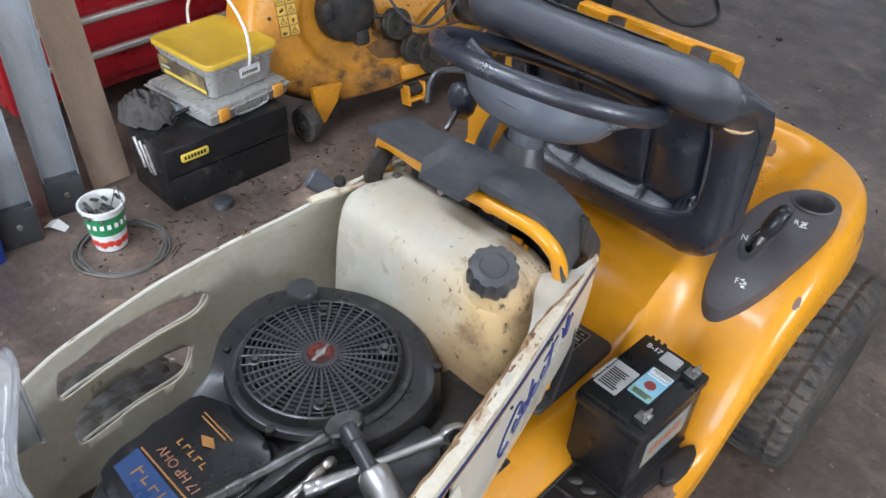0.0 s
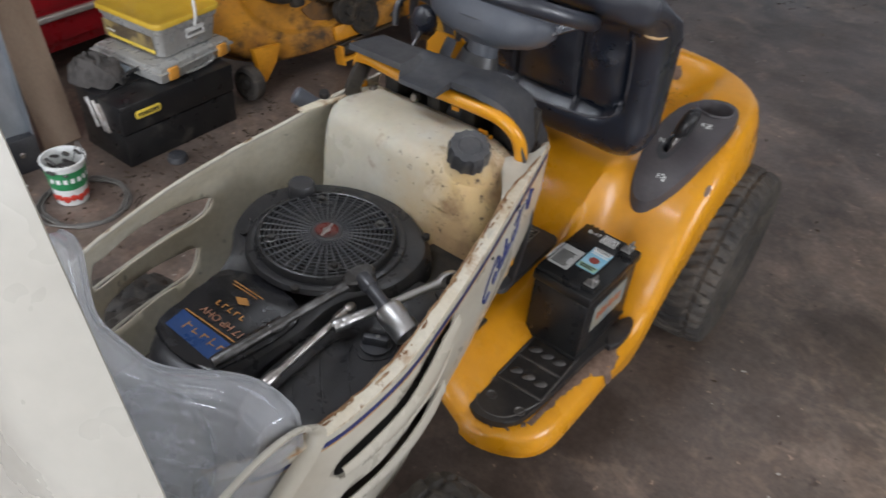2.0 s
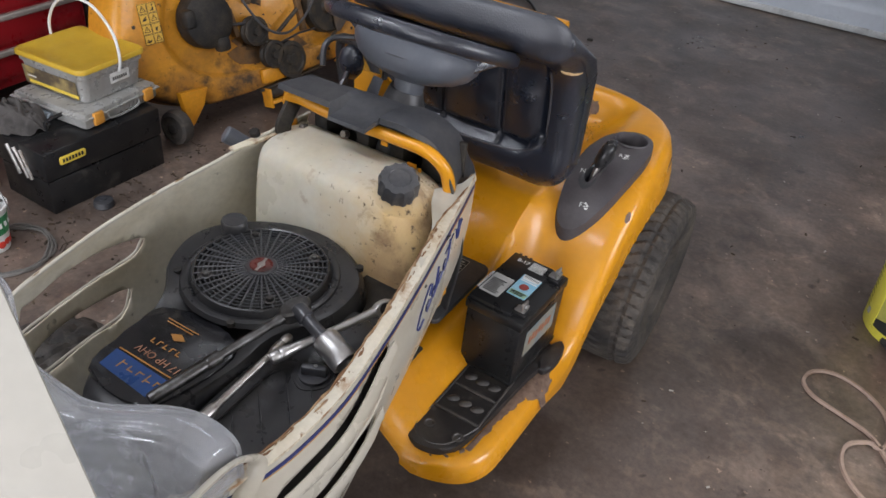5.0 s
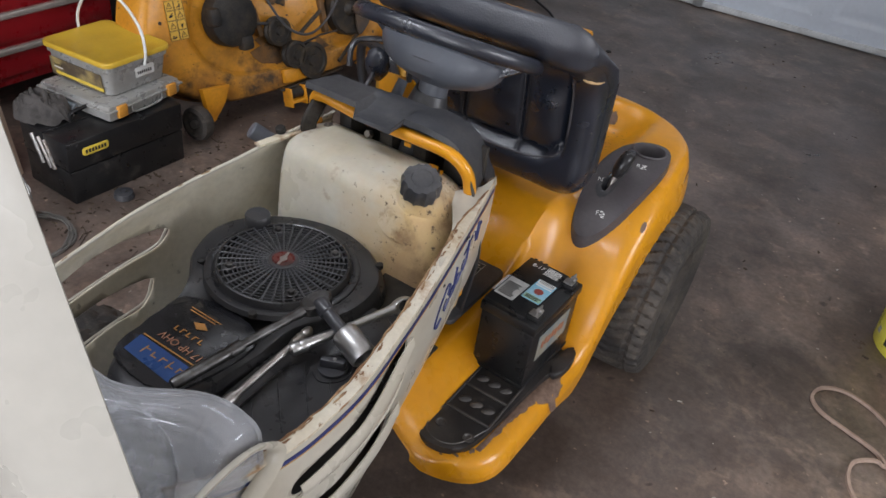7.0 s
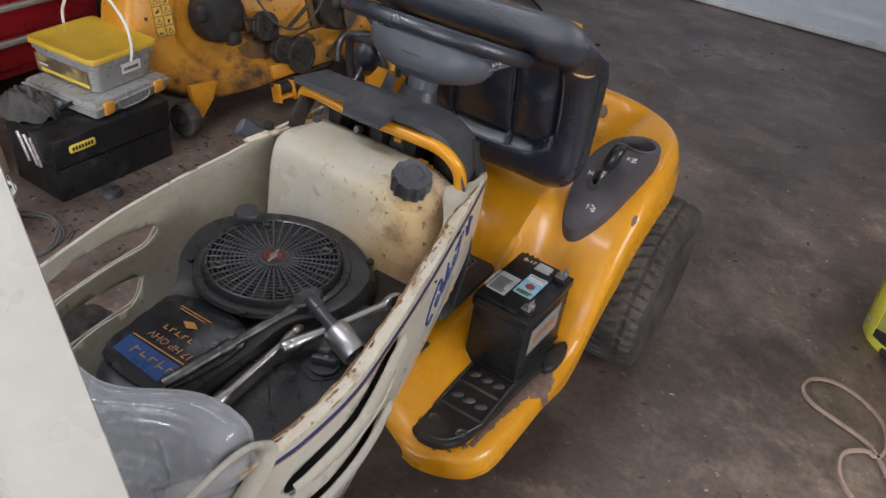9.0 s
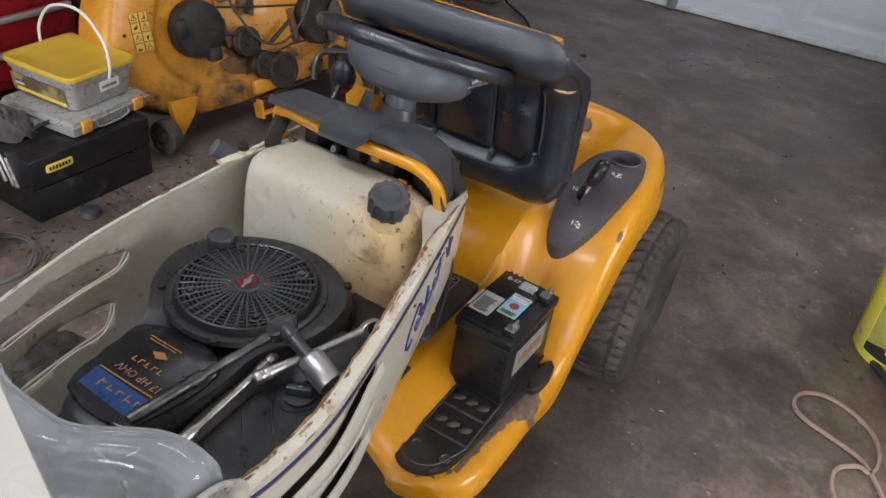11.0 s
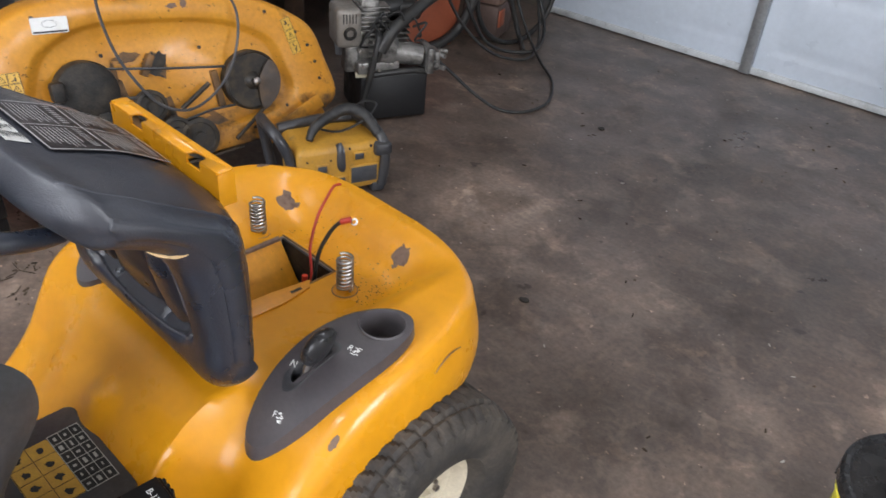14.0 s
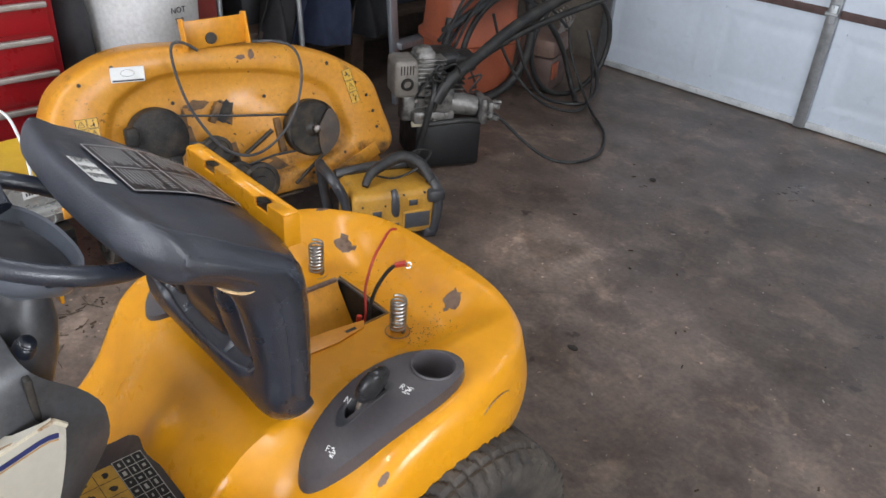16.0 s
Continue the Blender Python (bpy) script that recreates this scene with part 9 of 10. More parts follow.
for k in range(16):
    bm = bmesh.new()
    x, y, z = rg.uniform(0.02, 0.14), rg.uniform(-0.08, 0.12), rg.uniform(0.3, 0.42)
    add_tube(bm, [(x, y, z), (x + 0.05, y + rg.uniform(-0.05, 0.05), z + 0.03), (x + 0.03, y + rg.uniform(-0.06, 0.08), z - 0.04), (x - 0.02, y + 0.05, z - 0.06)], 0.0045, 6, k=5)
    part("engine_cable", bm, BLACK_WIRE, washer, "black wires and throttle cable")
bm = bmesh.new()
add_box(bm, (0, 0, 0), (0.028, 0.055, 0.003), pose(0.128, -0.085, 0.200, 0, 28, -8), 0.001)
part("tag", bm, mat("faded_tag", (0.42, 0.38, 0.28), 0.6, scale=20, bump=0.03), washer, "faded paper tag")
tub2 = thing("orange_tub", pose(-1.72, 2.92, 0.0, 0, 0, -12), "faded orange plastic wheelbarrow tub standing on end", "wheelbarrow")
bm = bmesh.new()
rings = [[(x, y, z) for x, y in round_rect(-0.17 * f, 0.17 * f, -0.22 * f, 0.22 * f, 0.06, 6)] for z, f in ((0.03, 0.80), (0.05, 0.86), (0.30, 0.94), (0.31, 1.0), (0.34, 1.0), (0.36, 0.92), (0.62, 0.84), (0.64, 0.7))]
add_loft(bm, rings)
part("tub_body", bm, ORANGE, tub2)
bm = bmesh.new()
add_tube(bm, [(0.14, -0.20, 0.45), (0.17, -0.24, 0.25), (0.16, -0.18, 0.10), (0.17, 0.0, 0.05), (0.17, 0.16, 0.12), (0.18, 0.24, 0.30), (0.17, 0.22, 0.5)], 0.024, 12, k=6)
part("tub_frame", bm, HOSE, tub2, "fat black hose round the tub")
orn = thing("brown_box", pose(-1.62, 3.38, 0.0, 0, 0, 20), "dusty brown box with an orange flap behind coiled hose", "box")
bm = bmesh.new()
add_box(bm, (0, 0, 0.10), (0.20, 0.24, 0.18), None, 0.02)
part("box_body", bm, mat("dusty_brown_plastic", (0.13, 0.085, 0.070), 0.55, col2=(0.09, 0.06, 0.05), scale=9, bump=0.1), orn, "dusty brown box body")
bm = bmesh.new()
add_box(bm, (0.104, -0.075, 0.125), (0.012, 0.075, 0.085), None, 0.005)
part("box_flap", bm, ORANGE, orn, "faded orange flap")
bm = bmesh.new()
add_box(bm, (0, 0, 0.24), (0.22, 0.26, 0.10), None, 0.03)
part("box_top", bm, mat("faded_brown_plastic", (0.22, 0.14, 0.11), 0.6, scale=9, bump=0.1), orn, "faded brown top")
bm = bmesh.new()
for k in range(5):
    y = -0.10 + 0.05 * k
    add_tube(bm, [(0.08, y, 0.30), (0.10, y + 0.04, 0.36), (0.04, y + 0.07, 0.40)], 0.006, 6, k=3)
part("metal_handle", bm, STEEL, orn, "bright metal handles")
# hoses
hose_lines = [
    ("garden_hose", "long black hose lying in a loop on the concrete", [(-1.09, 2.44, 0.23), (-1.05, 2.50, 0.17), (-1.00, 2.56, 0.10), (-0.94, 2.63, 0.035), (-0.88, 2.69, 0.010), (-0.83, 2.78, 0.010), (-0.85, 2.93, 0.010), (-0.98, 3.12, 0.012), (-1.16, 3.26, 0.02), (-1.32, 3.36, 0.08), (-1.45, 3.40, 0.22), (-1.50, 3.42, 0.34)], 0.0070),
    ("coiled_hose", "coil of black hose hung over the brown box", [(-1.44 + 0.16 * math.cos(t) * 0.35, 3.38 + 0.24 * math.cos(t), 0.27 + 0.26 * math.sin(t)) for t in np.linspace(0, 4 * math.pi, 33)], 0.013),
    ("coiled_hose", "black hose draped over the orange tub", [(-1.52, 2.62, 0.10), (-1.50, 2.70, 0.42), (-1.50, 2.88, 0.55), (-1.50, 3.10, 0.50), (-1.46, 3.3, 0.30), (-1.42, 3.40, 0.06), (-1.30, 3.30, 0.02)], 0.014),
]
hose_lines += [
    ("coiled_hose", "black hose draped over the orange tub", [(-1.40, 2.45, 0.48), (-1.50, 2.75, 0.52), (-1.55, 3.05, 0.60), (-1.52, 3.3, 0.62), (-1.45, 3.5, 0.5)], 0.018),
    ("coiled_hose", "thin black line crossing the orange tub", [(-1.38, 2.40, 0.45), (-1.50, 2.70, 0.56), (-1.53, 2.95, 0.63), (-1.56, 3.2, 0.66)], 0.009),
    ("coiled_hose", "thin black line crossing the orange tub", [(-1.36, 2.42, 0.40), (-1.48, 2.66, 0.50), (-1.52, 2.9, 0.58), (-1.5, 3.15, 0.52), (-1.46, 3.35, 0.36)], 0.008),
]
hose_lines += [
    ("coiled_hose", "black hose looping down from the engine", [(-1.45, 2.95, 0.40), (-1.40, 2.98, 0.25), (-1.38, 3.08, 0.10), (-1.34, 3.2, 0.03), (-1.26, 3.35, 0.03), (-1.35, 3.52, 0.10), (-1.5, 3.58, 0.3)], 0.0085),
    ("coiled_hose", "thin black line crossing the orange tub", [(-1.34, 2.38, 0.42), (-1.47, 2.62, 0.58), (-1.55, 2.85, 0.68), (-1.62, 3.05, 0.72)], 0.007),
    ("coiled_hose", "thin black line crossing the orange tub", [(-1.34, 2.44, 0.40), (-1.46, 2.68, 0.53), (-1.54, 2.92, 0.62), (-1.60, 3.15, 0.66)], 0.007),
]
hose_lines += [
    ("coiled_hose", "thin black hose hanging in front of the orange tub", [(-1.44, 2.78, 0.50), (-1.42, 2.84, 0.34), (-1.38, 2.94, 0.18), (-1.30, 3.06, 0.06), (-1.22, 3.22, 0.02), (-1.30, 3.42, 0.05), (-1.44, 3.56, 0.2)], 0.007),
]
for nm, lab, pts, r in hose_lines:
    c = Vector(pts[len(pts) // 2])
    t_ = thing(nm, pose(c.x, c.y, 0), lab, "hose", "hoses by the garage door" if nm == "coiled_hose" else "")
    bm = bmesh.new()
    add_tube(bm, [Vector(p) - Vector((c.x, c.y, 0)) for p in pts], r, 10, k=8)
    part("hose_line", bm, HOSE, t_)

# ---- sealer pails, cloth, strap and hand truck ----
PYEL = mat("yellow_pail_plastic", (0.82, 0.75, 0.10), 0.36, col2=(0.86, 0.79, 0.07), scale=6, fine=0.05, bump=0.04, spots=((0.04, 0.04, 0.03), 22, 0.74, 0.8))
TAR = mat("tarred_black_lid", (0.012, 0.012, 0.013), 0.28, col2=(0.025, 0.025, 0.026), scale=12, bump=0.15, grain=80)
OLIVE = mat("olive_label", (0.46, 0.43, 0.10), 0.4, col2=(0.22, 0.22, 0.07), scale=7, bump=0)
CHAR = mat("charcoal_label", (0.03, 0.032, 0.03), 0.4, scale=10, bump=0)


def on_pail(a, z, r0=0.128, r1=0.145, H=0.31, out=0.0012):
    r = r0 + (r1 - r0) * z / H + out
    return Vector((r * math.cos(radians(a)), r * math.sin(radians(a)), z))


def pail_patch(name, a0, a1, z0, z1, material, parent, label="", out=0.0012):
    bm = bmesh.new()
    f = (lambda v: v) if callable(z0) else None
    lo = z0 if callable(z0) else (lambda a: z0)
    hi = z1 if callable(z1) else (lambda a: z1)
    rows = [[on_pail(a, lo(a) + (hi(a) - lo(a)) * k / 4, out=out) for a in np.linspace(a0, a1, 22)] for k in range(5)]
    add_loft(bm, rows, False, False)
    return part(name, bm, material, parent, label)


def sealer_pail(at, turn, label):
    p = thing("sealer_pail", pose(at[0], at[1], 0.0, 0, 0, turn), label, "pail", "driveway sealer pails")
    bm = bmesh.new()
    add_lathe(bm, [(0, 0.003), (0.122, 0.003), (0.125, 0), (0.128, 0.004), (0.145, 0.29), (0.1455, 0.295), (0.150, 0.297), (0.150, 0.303), (0.1455, 0.305), (0.146, 0.312), (0.151, 0.314), (0.151, 0.320), (0.146, 0.322), (0.146, 0.33)], 64)
    part("pail_body", bm, PYEL, p, "bright yellow plastic body")
    return p


def pail_lid(p, tray):
    bm = bmesh.new()
    add_lathe(bm, [(0.152, 0.318), (0.156, 0.322), (0.156, 0.342), (0.151, 0.347), (0.143, 0.347), (0.139, 0.338), (0.135, 0.336), (0, 0.336)], 64)
    lid = part("lid", bm, TAR, p, "tarry black lid")
    for k in range(16):
        bm = bmesh.new()
        a = radians(22.5 * k + 5)
        add_box(bm, (0, 0, 0), (0.004, 0.007 + 0.006 * (k * 7 % 3), 0.006 + 0.006 * (k % 3)), pose(0.1535 * math.cos(a), 0.1545 * math.sin(a), 0.318 - 0.004 * (k % 3), 0, 0, 22.5 * k + 5), 0.002)
        part("lid_tab", bm, TAR if k % 4 == 0 else PYEL, lid)
    return lid


g1 = sealer_pail((1.040, 1.450), 0, "yellow driveway sealer pail with a tarry black lid")
lid1 = pail_lid(g1, True)
bm = bmesh.new()
rings = [[(x, y, z) for x, y in round_rect(-0.062 * f, 0.062 * f, -0.05 * f, 0.05 * f, 0.012, 4)] for z, f in ((0.336, 1.12), (0.356, 1.1), (0.357, 1.02), (0.340, 0.86), (0.339, 0.3))]
add_loft(bm, rings)
for v in bm.verts:
    v.co = pose(0.01, 0.0, 0, 0, 0, 32) @ v.co
part("tool_tray", bm, TAR, lid1, "square black tray on the lid")
pail_patch("front_label", -142, -40, 0.05, 0.255, OLIVE, g1, "olive printed label")
pail_patch("label_band", -142, -40, 0.03, lambda a: 0.055 + 0.03 * math.sin(radians(a + 142) * 1.4), CHAR, g1, "charcoal label foot", 0.0018)
bm = bmesh.new()
for a in (-142,):
    add_tube(bm, [on_pail(a, z, out=0.001) for z in np.linspace(0.03, 0.255, 8)], 0.0016, 5)
part("label_edge", bm, PYEL, g1)
# red roundel and print
rows = []
bm = bmesh.new()
add_loft(bm, [[on_pail(-100 + 17 * f * math.cos(t), 0.078 + 0.030 * f * math.sin(t), out=0.0030) for t in [2 * math.pi * k / 28 for k in range(28)]] for f in (1.0, 0.75, 0.5, 0.25, 0.02)])
part("red_roundel", bm, RED_INK, g1, "red oval sticker")
bm = bmesh.new()
for k in range(4):
    for q in range(3 + k % 2):
        a = -112 + 7 * q
        add_box(bm, (0, 0, 0), (0.011, 0.0006, 0.0035), Matrix.Translation(on_pail(a, 0.092 - 0.010 * k, out=0.0036)) @ pose(0, 0, 0, 0, 0, a + 90))
part("small_print", bm, WHITE_INK, g1)
bm = bmesh.new()
for k in range(5):
    a = -84 + 5.2 * k
    add_box(bm, (0, 0, 0), (0.009, 0.0006, 0.011), Matrix.Translation(on_pail(a, 0.200, out=0.002)) @ pose(0, 0, 0, 0, 0, a + 90))
part("label_words", bm, WHITE_INK, g1)
for k, ch in enumerate("PROT\u00c9G"):
    a = -104 + 7.0 * k
    text_part("label_letter", ch, 0.030, Matrix.Translation(on_pail(a, 0.166, out=0.0022)) @ pose(0, 0, 0, 90, 0, a + 90), mat("lime_letter", (0.72, 0.74, 0.25), 0.5, scale=10, bump=0) if "lime_letter" not in bpy.data.materials else bpy.data.materials["lime_letter"], g1, 0.0003)
pail_patch("orange_flash", -106, -48, lambda a: 0.128 + 0.0004 * (a + 75), lambda a: 0.142 + 0.0004 * (a + 75), ORANGE_INK, g1, "orange flash", 0.0022)
bm = bmesh.new()
for k in range(14):
    q = on_pail(-172 + (k % 2), 0.06 + 0.014 * k, out=0.0016)
    add_box(bm, (0, 0, 0), (0.034, 0.0006, 0.003), Matrix.Translation(q) @ pose(0, 0, 0, 0, 0, -172 + 90))
part("side_print", bm, mat("olive_print", (0.28, 0.26, 0.03), 0.5, scale=10, bump=0), g1)
bm = bmesh.new()
q = on_pail(-160, 0.05, out=0.0016)
add_box(bm, (0, 0, 0), (0.016, 0.0006, 0.018), Matrix.Translation(q) @ pose(0, 0, 0, 0, 0, -70))
part("code_patch", bm, mat("grey_code_patch", (0.36, 0.36, 0.30), 0.5, scale=10, bump=0), g1)
g2 = sealer_pail((1.218, 1.098), 0, "yellow driveway sealer pail covered with a green cloth")
pail_lid(g2, False)
pail_patch("front_label", -200, -95, 0.06, 0.262, CHAR, g2, "charcoal printed label")
pail_patch("label_band", -200, -95, 0.20, 0.232, OLIVE, g2, "olive band", 0.0018)
pail_patch("orange_flash", -200, -110, lambda a: 0.128 + 0.0003 * (a + 150), lambda a: 0.145 + 0.0003 * (a + 150), ORANGE_INK, g2, "orange flash", 0.0022)
pail_patch("red_flash", -212, -198, 0.06, 0.17, RED_INK, g2, "red flash", 0.0022)
for words, z, s, a0, st in (("COAT", 0.214, 0.026, -168, 7.4), ("DRIVEWAY SEALER", 0.178, 0.026, -196, 6.1)):
    for k, ch in enumerate(words):
        if ch != " ":
            a = a0 + st * k
            text_part("label_letter", ch, s, Matrix.Translation(on_pail(a, z, out=0.0024)) @ pose(0, 0, 0, 90, 0, a + 90), mat("pale_letter", (0.70, 0.72, 0.45), 0.5, scale=10, bump=0) if "pale_letter" not in bpy.data.materials else bpy.data.materials["pale_letter"], g2, 0.0003)
bm = bmesh.new()
pts = [on_pail(-215 + 2.4 * k, 0.285 - 0.165 * math.sin(math.pi * k / 50), out=0.006 + 0.02 * math.sin(math.pi * k / 50)) for k in range(51)]
add_tube(bm, pts, 0.0022, 6)
part("bail", bm, STEEL, g2, "thin wire bail")
bm = bmesh.new()
add_tube(bm, pts[17:27], 0.007, 10)
part("bail_grip", bm, WHITE_LABEL, g2, "white bail grip")
rag("green_cloth", pose(1.232, 1.112, 0.345, 0, 0, 15), 0.150, 0.135, 0.105, mat("green_cloth_weave", (0.035, 0.19, 0.17), 0.92, col2=(0.025, 0.14, 0.125), scale=16, bump=0.7, grain=500), "crumpled teal green cloth lying on the pail lid", 7.3, "cloth", 3.0)
# tan strap lying in loops
strap = thing("strap", pose(0.92, 1.02, 0.0), "tan flat strap lying in loops on the concrete", "strap")
bm = bmesh.new()
pts = [(1.08, 0.80), (1.03, 0.90), (0.989, 0.953), (0.913, 0.982), (0.85, 1.005), (0.820, 1.045), (0.835, 1.098), (0.89, 1.124), (0.96, 1.102), (1.012, 1.05), (1.03, 0.98), (1.02, 0.925), (0.985, 0.918), (0.945, 0.875), (0.95, 0.80), (1.0, 0.74), (1.1, 0.70)]
pl = smooth_line([(x - 0.92, y - 1.02, 0) for x, y in pts], 8)
rows = []
for i, p in enumerate(pl):
    d = (pl[min(i + 1, len(pl) - 1)] - pl[max(i - 1, 0)]).normalized()
    nrm = Vector((-d.y, d.x, 0))
    z = 0.003 + 0.004 * (i > len(pl) * 0.72)
    rows.append([(p + nrm * s * 0.0045 + Vector((0, 0, z + h))) for s, h in ((-1, 0.0), (-0.8, 0.007), (0.8, 0.007), (1, 0.0))])
add_sheet(bm, rows, 0.001)
part("webbing", bm, mat("tan_webbing", (0.40, 0.29, 0.23), 0.7, col2=(0.34, 0.24, 0.19), scale=30, bump=0.3, grain=400), strap)
stand = thing("floor_squeegee", pose(1.06, 1.22, 0.0), "black forked squeegee lying under the pails", "squeegee")
bm = bmesh.new()
add_tube(bm, [(-0.085, 0.125, 0.012), (-0.04, 0.06, 0.014), (0.0, 0.0, 0.016), (0.02, -0.10, 0.016), (0.05, -0.24, 0.018), (0.09, -0.40, 0.018)], 0.011, 8, k=5)
add_tube(bm, [(0.07, 0.10, 0.012), (0.03, 0.04, 0.014), (0.0, 0.0, 0.016)], 0.010, 8, k=4)
part("fork", bm, BLACK, stand)
bm = bmesh.new()
add_tube(bm, [(0.055, -0.26, 0.02), (0.07, -0.33, 0.02)], 0.0135, 10)
part("ferrule", bm, WHITE_LABEL, stand, "pale ferrule")
truck = thing("hand_truck", pose(1.035, 2.86, 0.0, 0, 0, -5), "black hand truck with a grey moving blanket over it", "hand truck")
bm = bmesh.new()
add_box(bm, (0.18, 0.02, 0.012), (0.62, 0.20, 0.010), None, 0.003)
part("toe_plate", bm, mat("brown_steel_plate", (0.09, 0.065, 0.055), 0.6, metal=0.3, scale=12, bump=0.2), truck, "scuffed brown toe plate")
bm = bmesh.new()
add_cyl(bm, (-0.125, -0.090, 0.014), (0.55, -0.090, 0.014), 0.012, n=12)
add_box(bm, (0.2, -0.055, 0.018), (0.64, 0.012, 0.020), None, 0.003)
part("toe_bar", bm, DARK, truck, "dark steel lip bar")
for x in (-0.12, 0.5):
    bm = bmesh.new()
    add_box(bm, (x, 0.02, 0.62), (0.022, 0.045, 1.20), pose(0, 0, 0, -2, 0, 0), 0.005)
    part("side_rail", bm, BLACK, truck, "black side rail")
for z, y in ((0.50, 0.0), (0.95, 0.03)):
    bm = bmesh.new()
    add_tube(bm, [(-0.13, y, z), (-0.05, y - 0.015, z + 0.012), (0.2, y - 0.02, z + 0.012), (0.51, y, z)], 0.011, 10, k=3)
    part("cross_bar", bm, BLACK, truck, "black cross bar")
bm = bmesh.new()
add_box(bm, (0, 0, 0.105), (0.040, 0.075, 0.205), pose(-0.152, -0.010, 0.0, 0, 0, 18), 0.004)
for k in range(3):
    add_box(bm, (-0.0205, -0.022 + 0.022 * k, 0.105), (0.002, 0.016, 0.196), pose(-0.152, -0.010, 0.0, 0, 0, 18), 0.0006)
part("timber_block", bm, mat("weathered_timber", (0.17, 0.145, 0.125), 0.85, col2=(0.10, 0.085, 0.075), scale=14, bump=0.3, stretch=(4, 4, 0.5)), truck, "weathered timber block at the foot")
bm = bmesh.new()
add_box(bm, (0.23, -0.030, 0.088), (0.60, 0.055, 0.110), None, 0.018)
part("foam_pad", bm, mat("dark_foam_pad", (0.022, 0.024, 0.032), 0.7, col2=(0.04, 0.04, 0.05), scale=14, bump=0.3), truck, "dark padding below the blanket")
bm = bmesh.new()
rows = []
for r in range(17):
    v = r / 16
    rows.append([(-0.088 + 0.03 * v * v + 0.66 * u + 0.010 * math.sin(5 * v), -0.012 - 0.055 * v - 0.012 * math.sin(6 * u + 2 * v) * v - 0.022 * math.sin(math.pi * v), 0.505 - 0.370 * v + 0.012 * math.sin(9 * u) * v) for u in np.linspace(0, 1, 33)])
add_sheet(bm, rows, 0.012)
part("blanket", bm, mat("grey_blanket", (0.30, 0.30, 0.32), 0.9, col2=(0.24, 0.24, 0.26), scale=6, bump=0.5, grain=300), truck, "grey padded blanket")
bm = bmesh.new()
rows = [[(-0.095 + 0.008 * math.sin(7 * v) + 0.014 * u, -0.042 - 0.05 * v - 0.010 * math.sin(9 * v + 3 * u), 0.34 - 0.085 * v) for u in (0, 0.5, 1, 1.5)] for v in np.linspace(0, 1, 9)]
add_sheet(bm, rows, 0.004)
part("rope_end", bm, mat("frayed_rope", (0.48, 0.45, 0.42), 0.9, scale=40, bump=0.4), truck, "frayed white rope end")
box1 = thing("cardboard_box", pose(1.31, 3.25, 0.0, 0, 0, -4), "plain brown cardboard box standing behind the hand truck", "box")
KRAFT = mat("kraft_board", (0.46, 0.33, 0.25), 0.85, col2=(0.40, 0.28, 0.21), scale=5, bump=0.1)
bm = bmesh.new()
add_box(bm, (0, 0, 0.30), (0.70, 0.30, 0.60), None, 0.006)
part("carton", bm, KRAFT, box1)
bm = bmesh.new()
add_box(bm, (0, 0, 0.602), (0.70, 0.05, 0.003), None)
part("tape", bm, mat("brown_tape", (0.34, 0.24, 0.16), 0.3, scale=10), box1, "brown tape")
tin = thing("clutter_crate", pose(1.35, 3.25, 0.606), "dark crate with small bottles on the carton", "crate")
bm = bmesh.new()
add_box(bm, (0, 0, 0.07), (0.60, 0.24, 0.14), None, 0.01)
part("crate_body", bm, DARK, tin)
bm = bmesh.new()
add_lathe(bm, [(0, 0), (0.025, 0), (0.026, 0.06), (0.012, 0.075), (0.012, 0.09), (0, 0.09)], 16, pose(-0.22, -0.15, 0))
part("bottle", bm, WHITE_LABEL, tin, "small pale bottle")
# small litter on the floor
DEBRIS = mat("brown_debris", (0.055, 0.038, 0.026), 0.9, col2=(0.13, 0.095, 0.06), scale=30, island=0.5, bump=0)
rg = random.Random(5)
bm = bmesh.new()
for k in range(420):
    near = k % 3
    x, y = (rg.gauss(-1.08, 0.16), rg.uniform(0.1, 1.2)) if near < 2 else (rg.uniform(-1.2, 1.8), rg.uniform(-0.4, 3.9))
    if abs(x) < 0.4 and y < 1.15:
        continue
    s_ = rg.uniform(0.0015, 0.005)
    add_box(bm, (0, 0, 0), (s_ * rg.uniform(1, 4), s_, s_ * 0.6), pose(x, y, 0.001 + s_ * 0.2, 0, 0, rg.uniform(0, 180)))
for k in range(26):
    # dry stalks
    x, y, a, n_ = rg.gauss(-1.02, 0.12), rg.uniform(0.2, 1.1), rg.uniform(0, 6.28), rg.uniform(0.02, 0.06)
    add_tube(bm, [(x, y, 0.002), (x + n_ * math.cos(a), y + n_ * math.sin(a), 0.004), (x + 1.8 * n_ * math.cos(a + 0.3), y + 1.8 * n_ * math.sin(a + 0.3), 0.002)], 0.0011, 4)
tagged(part("floor_debris", bm, DEBRIS, smooth=False), "brown dirt crumbs and dry stalks scattered on the concrete", "debris", "", "stuff")
LITTER = mat("pale_litter", (0.40, 0.37, 0.33), 0.8, scale=20)
rg = random.Random(21)
bm = bmesh.new()
for k in range(150):
    x, y = rg.uniform(-1.2, 1.6), rg.uniform(-0.6, 3.9)
    if abs(x) < 0.4 and y < 1.15:
        continue
    s = rg.uniform(0.0015, 0.0045)
    add_box(bm, (0, 0, 0), (s * rg.uniform(1, 3.5), s, s * 0.5), pose(x, y, 0.001 + s * 0.2, 0, 0, rg.uniform(0, 180)))
tagged(part("floor_litter", bm, LITTER, smooth=False), "tiny pale wood chips scattered over the concrete", "litter", "", "stuff")
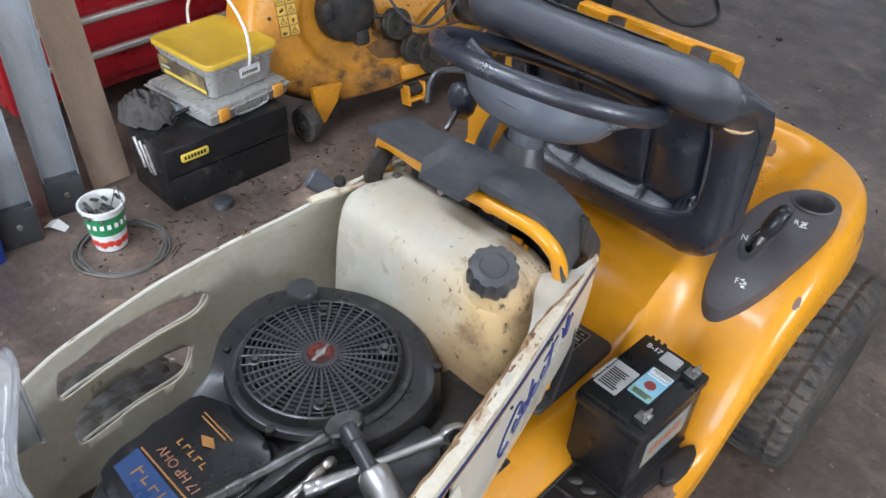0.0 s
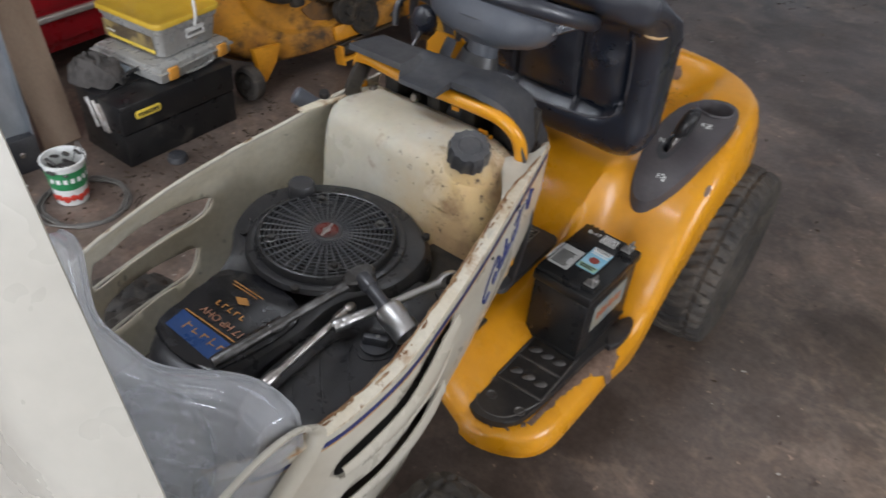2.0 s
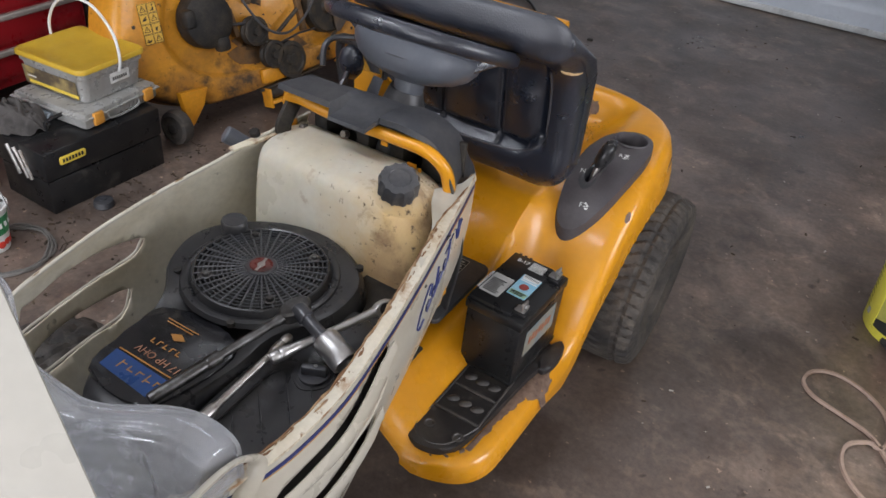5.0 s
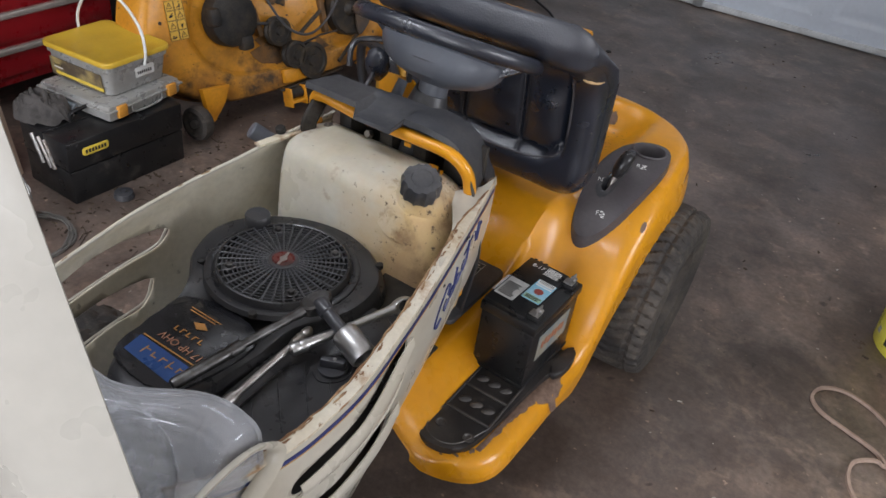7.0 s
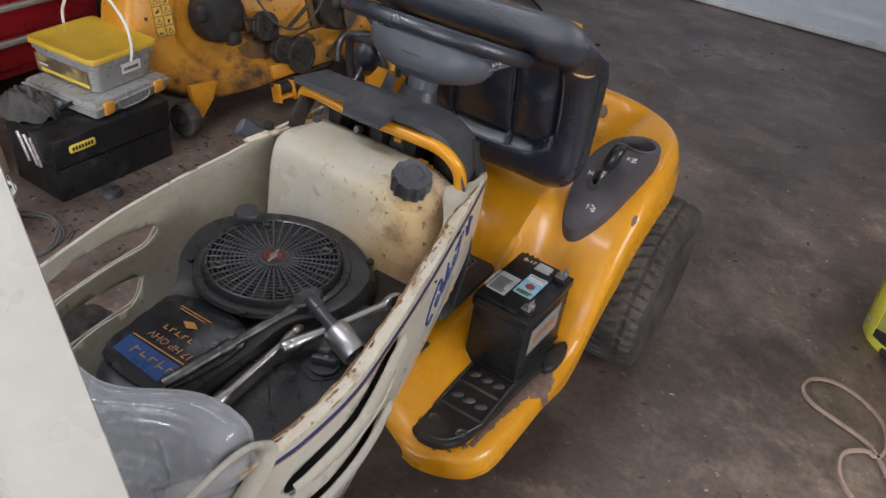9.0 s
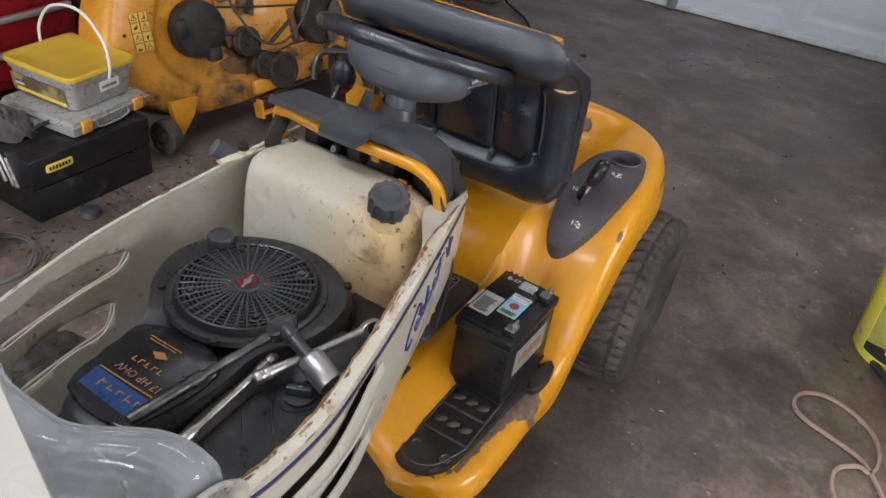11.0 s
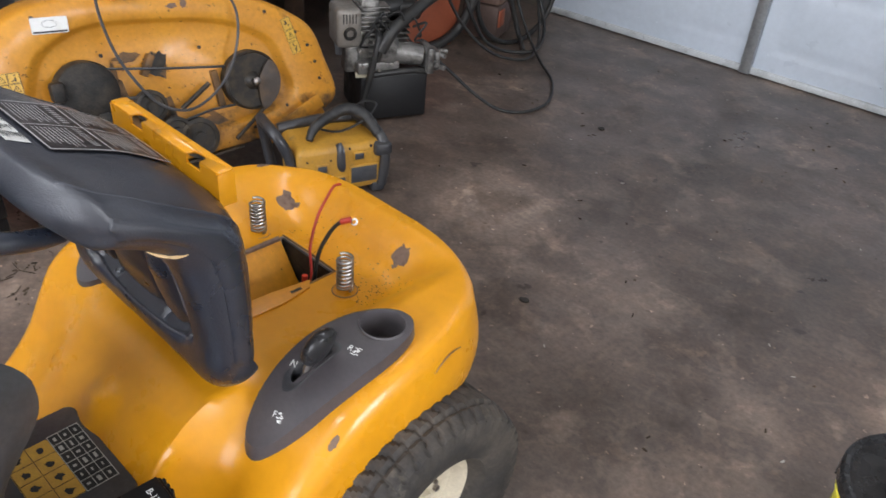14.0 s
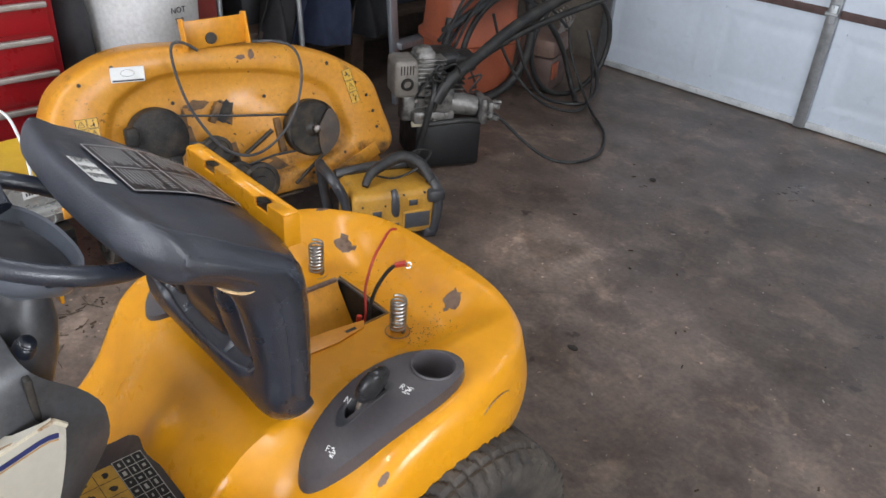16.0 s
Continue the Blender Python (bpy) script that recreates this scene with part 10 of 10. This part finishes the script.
for i, (x, y, sx, sy) in enumerate(((-0.018, 1.727, 0.024, 0.013), (-0.540, 2.890, 0.024, 0.016))):
    bm = bmesh.new()
    add_prism(bm, blotch(rg, 0, 0, sx * 0.7, sy, 12, 0.3), 0.0005, 0.006, None, 0.002)
    t_ = part("dead_leaf", bm, mat("dead_leaf_%s" % "ab"[i], (0.03, 0.025, 0.02), 0.8, scale=40))
    t_.matrix_world = pose(x, y, 0, 0, 0, 20)
    tagged(t_, "small dark dried leaf on the concrete", "leaf")


# ---- loose pieces of one kind become parts of their own ----
SPLIT = ("fan", "engine_block", "crankcase", "linkage_rod", "drive_belt", "deck_hole", "housing_screw", "bolt", "yellow_tab", "tank_button", "screw_hole", "lens_screw",
         "wheel_nut", "bar_mark", "scratch", "port_cover", "corner_bumper", "metal_handle", "cover_rib", "dash_back", "stripe", "chassis", "vent_slot", "muffler_slot", "small_print",
         "lift_bracket", "anti_scalp_roller", "hanger_bracket", "label_words", "maker_script", "badge_bar", "piping", "decal_mark", "price_label", "metal_clip", "tread_pad", "cylinder_head")
PIECE = {"cylinder_head": "cooling_fin", "fan": "fan_blade", "engine_block": "cooling_fin", "crankcase": "cooling_fin", "maker_script": "script_stroke", "label_words": "label_stroke", "small_print": "print_bar"}


def split_loose(ob):
    """Keep the largest loose piece as ob's mesh and make each other piece a part beside it."""
    bm = bmesh.new()
    bm.from_mesh(ob.data)
    seen, pieces = set(), []
    for v in bm.verts:
        if v in seen:
            continue
        stack, group = [v], []
        seen.add(v)
        while stack:
            a = stack.pop()
            group.append(a)
            for e in a.link_edges:
                b = e.other_vert(a)
                if b not in seen:
                    seen.add(b)
                    stack.append(b)
        pieces.append({g.index for g in group})
    pieces.sort(key=len, reverse=True)
    if len(pieces) < 2:
        bm.free()
        return
    base = ob.name.split(".")[0]
    for k, keep in enumerate(pieces):
        c = bm.copy()
        c.verts.ensure_lookup_table()
        bmesh.ops.delete(c, geom=[v for v in c.verts if v.index not in keep], context="VERTS")
        me = bpy.data.meshes.new(base)
        c.to_mesh(me)
        c.free()
        for m in ob.data.materials:
            me.materials.append(m)
        if k == 0:
            first = me
        else:
            piece = new(PIECE.get(base, base), me)
            piece.parent = ob.parent
            piece.matrix_local = ob.matrix_local.copy()
            if "label" in ob.keys() and base not in PIECE:
                piece["label"] = ob["label"]
    ob.data = first
    bm.free()


for ob in [o for o in bpy.data.objects if o.type == "MESH" and o.name.split(".")[0] in SPLIT]:
    split_loose(ob)
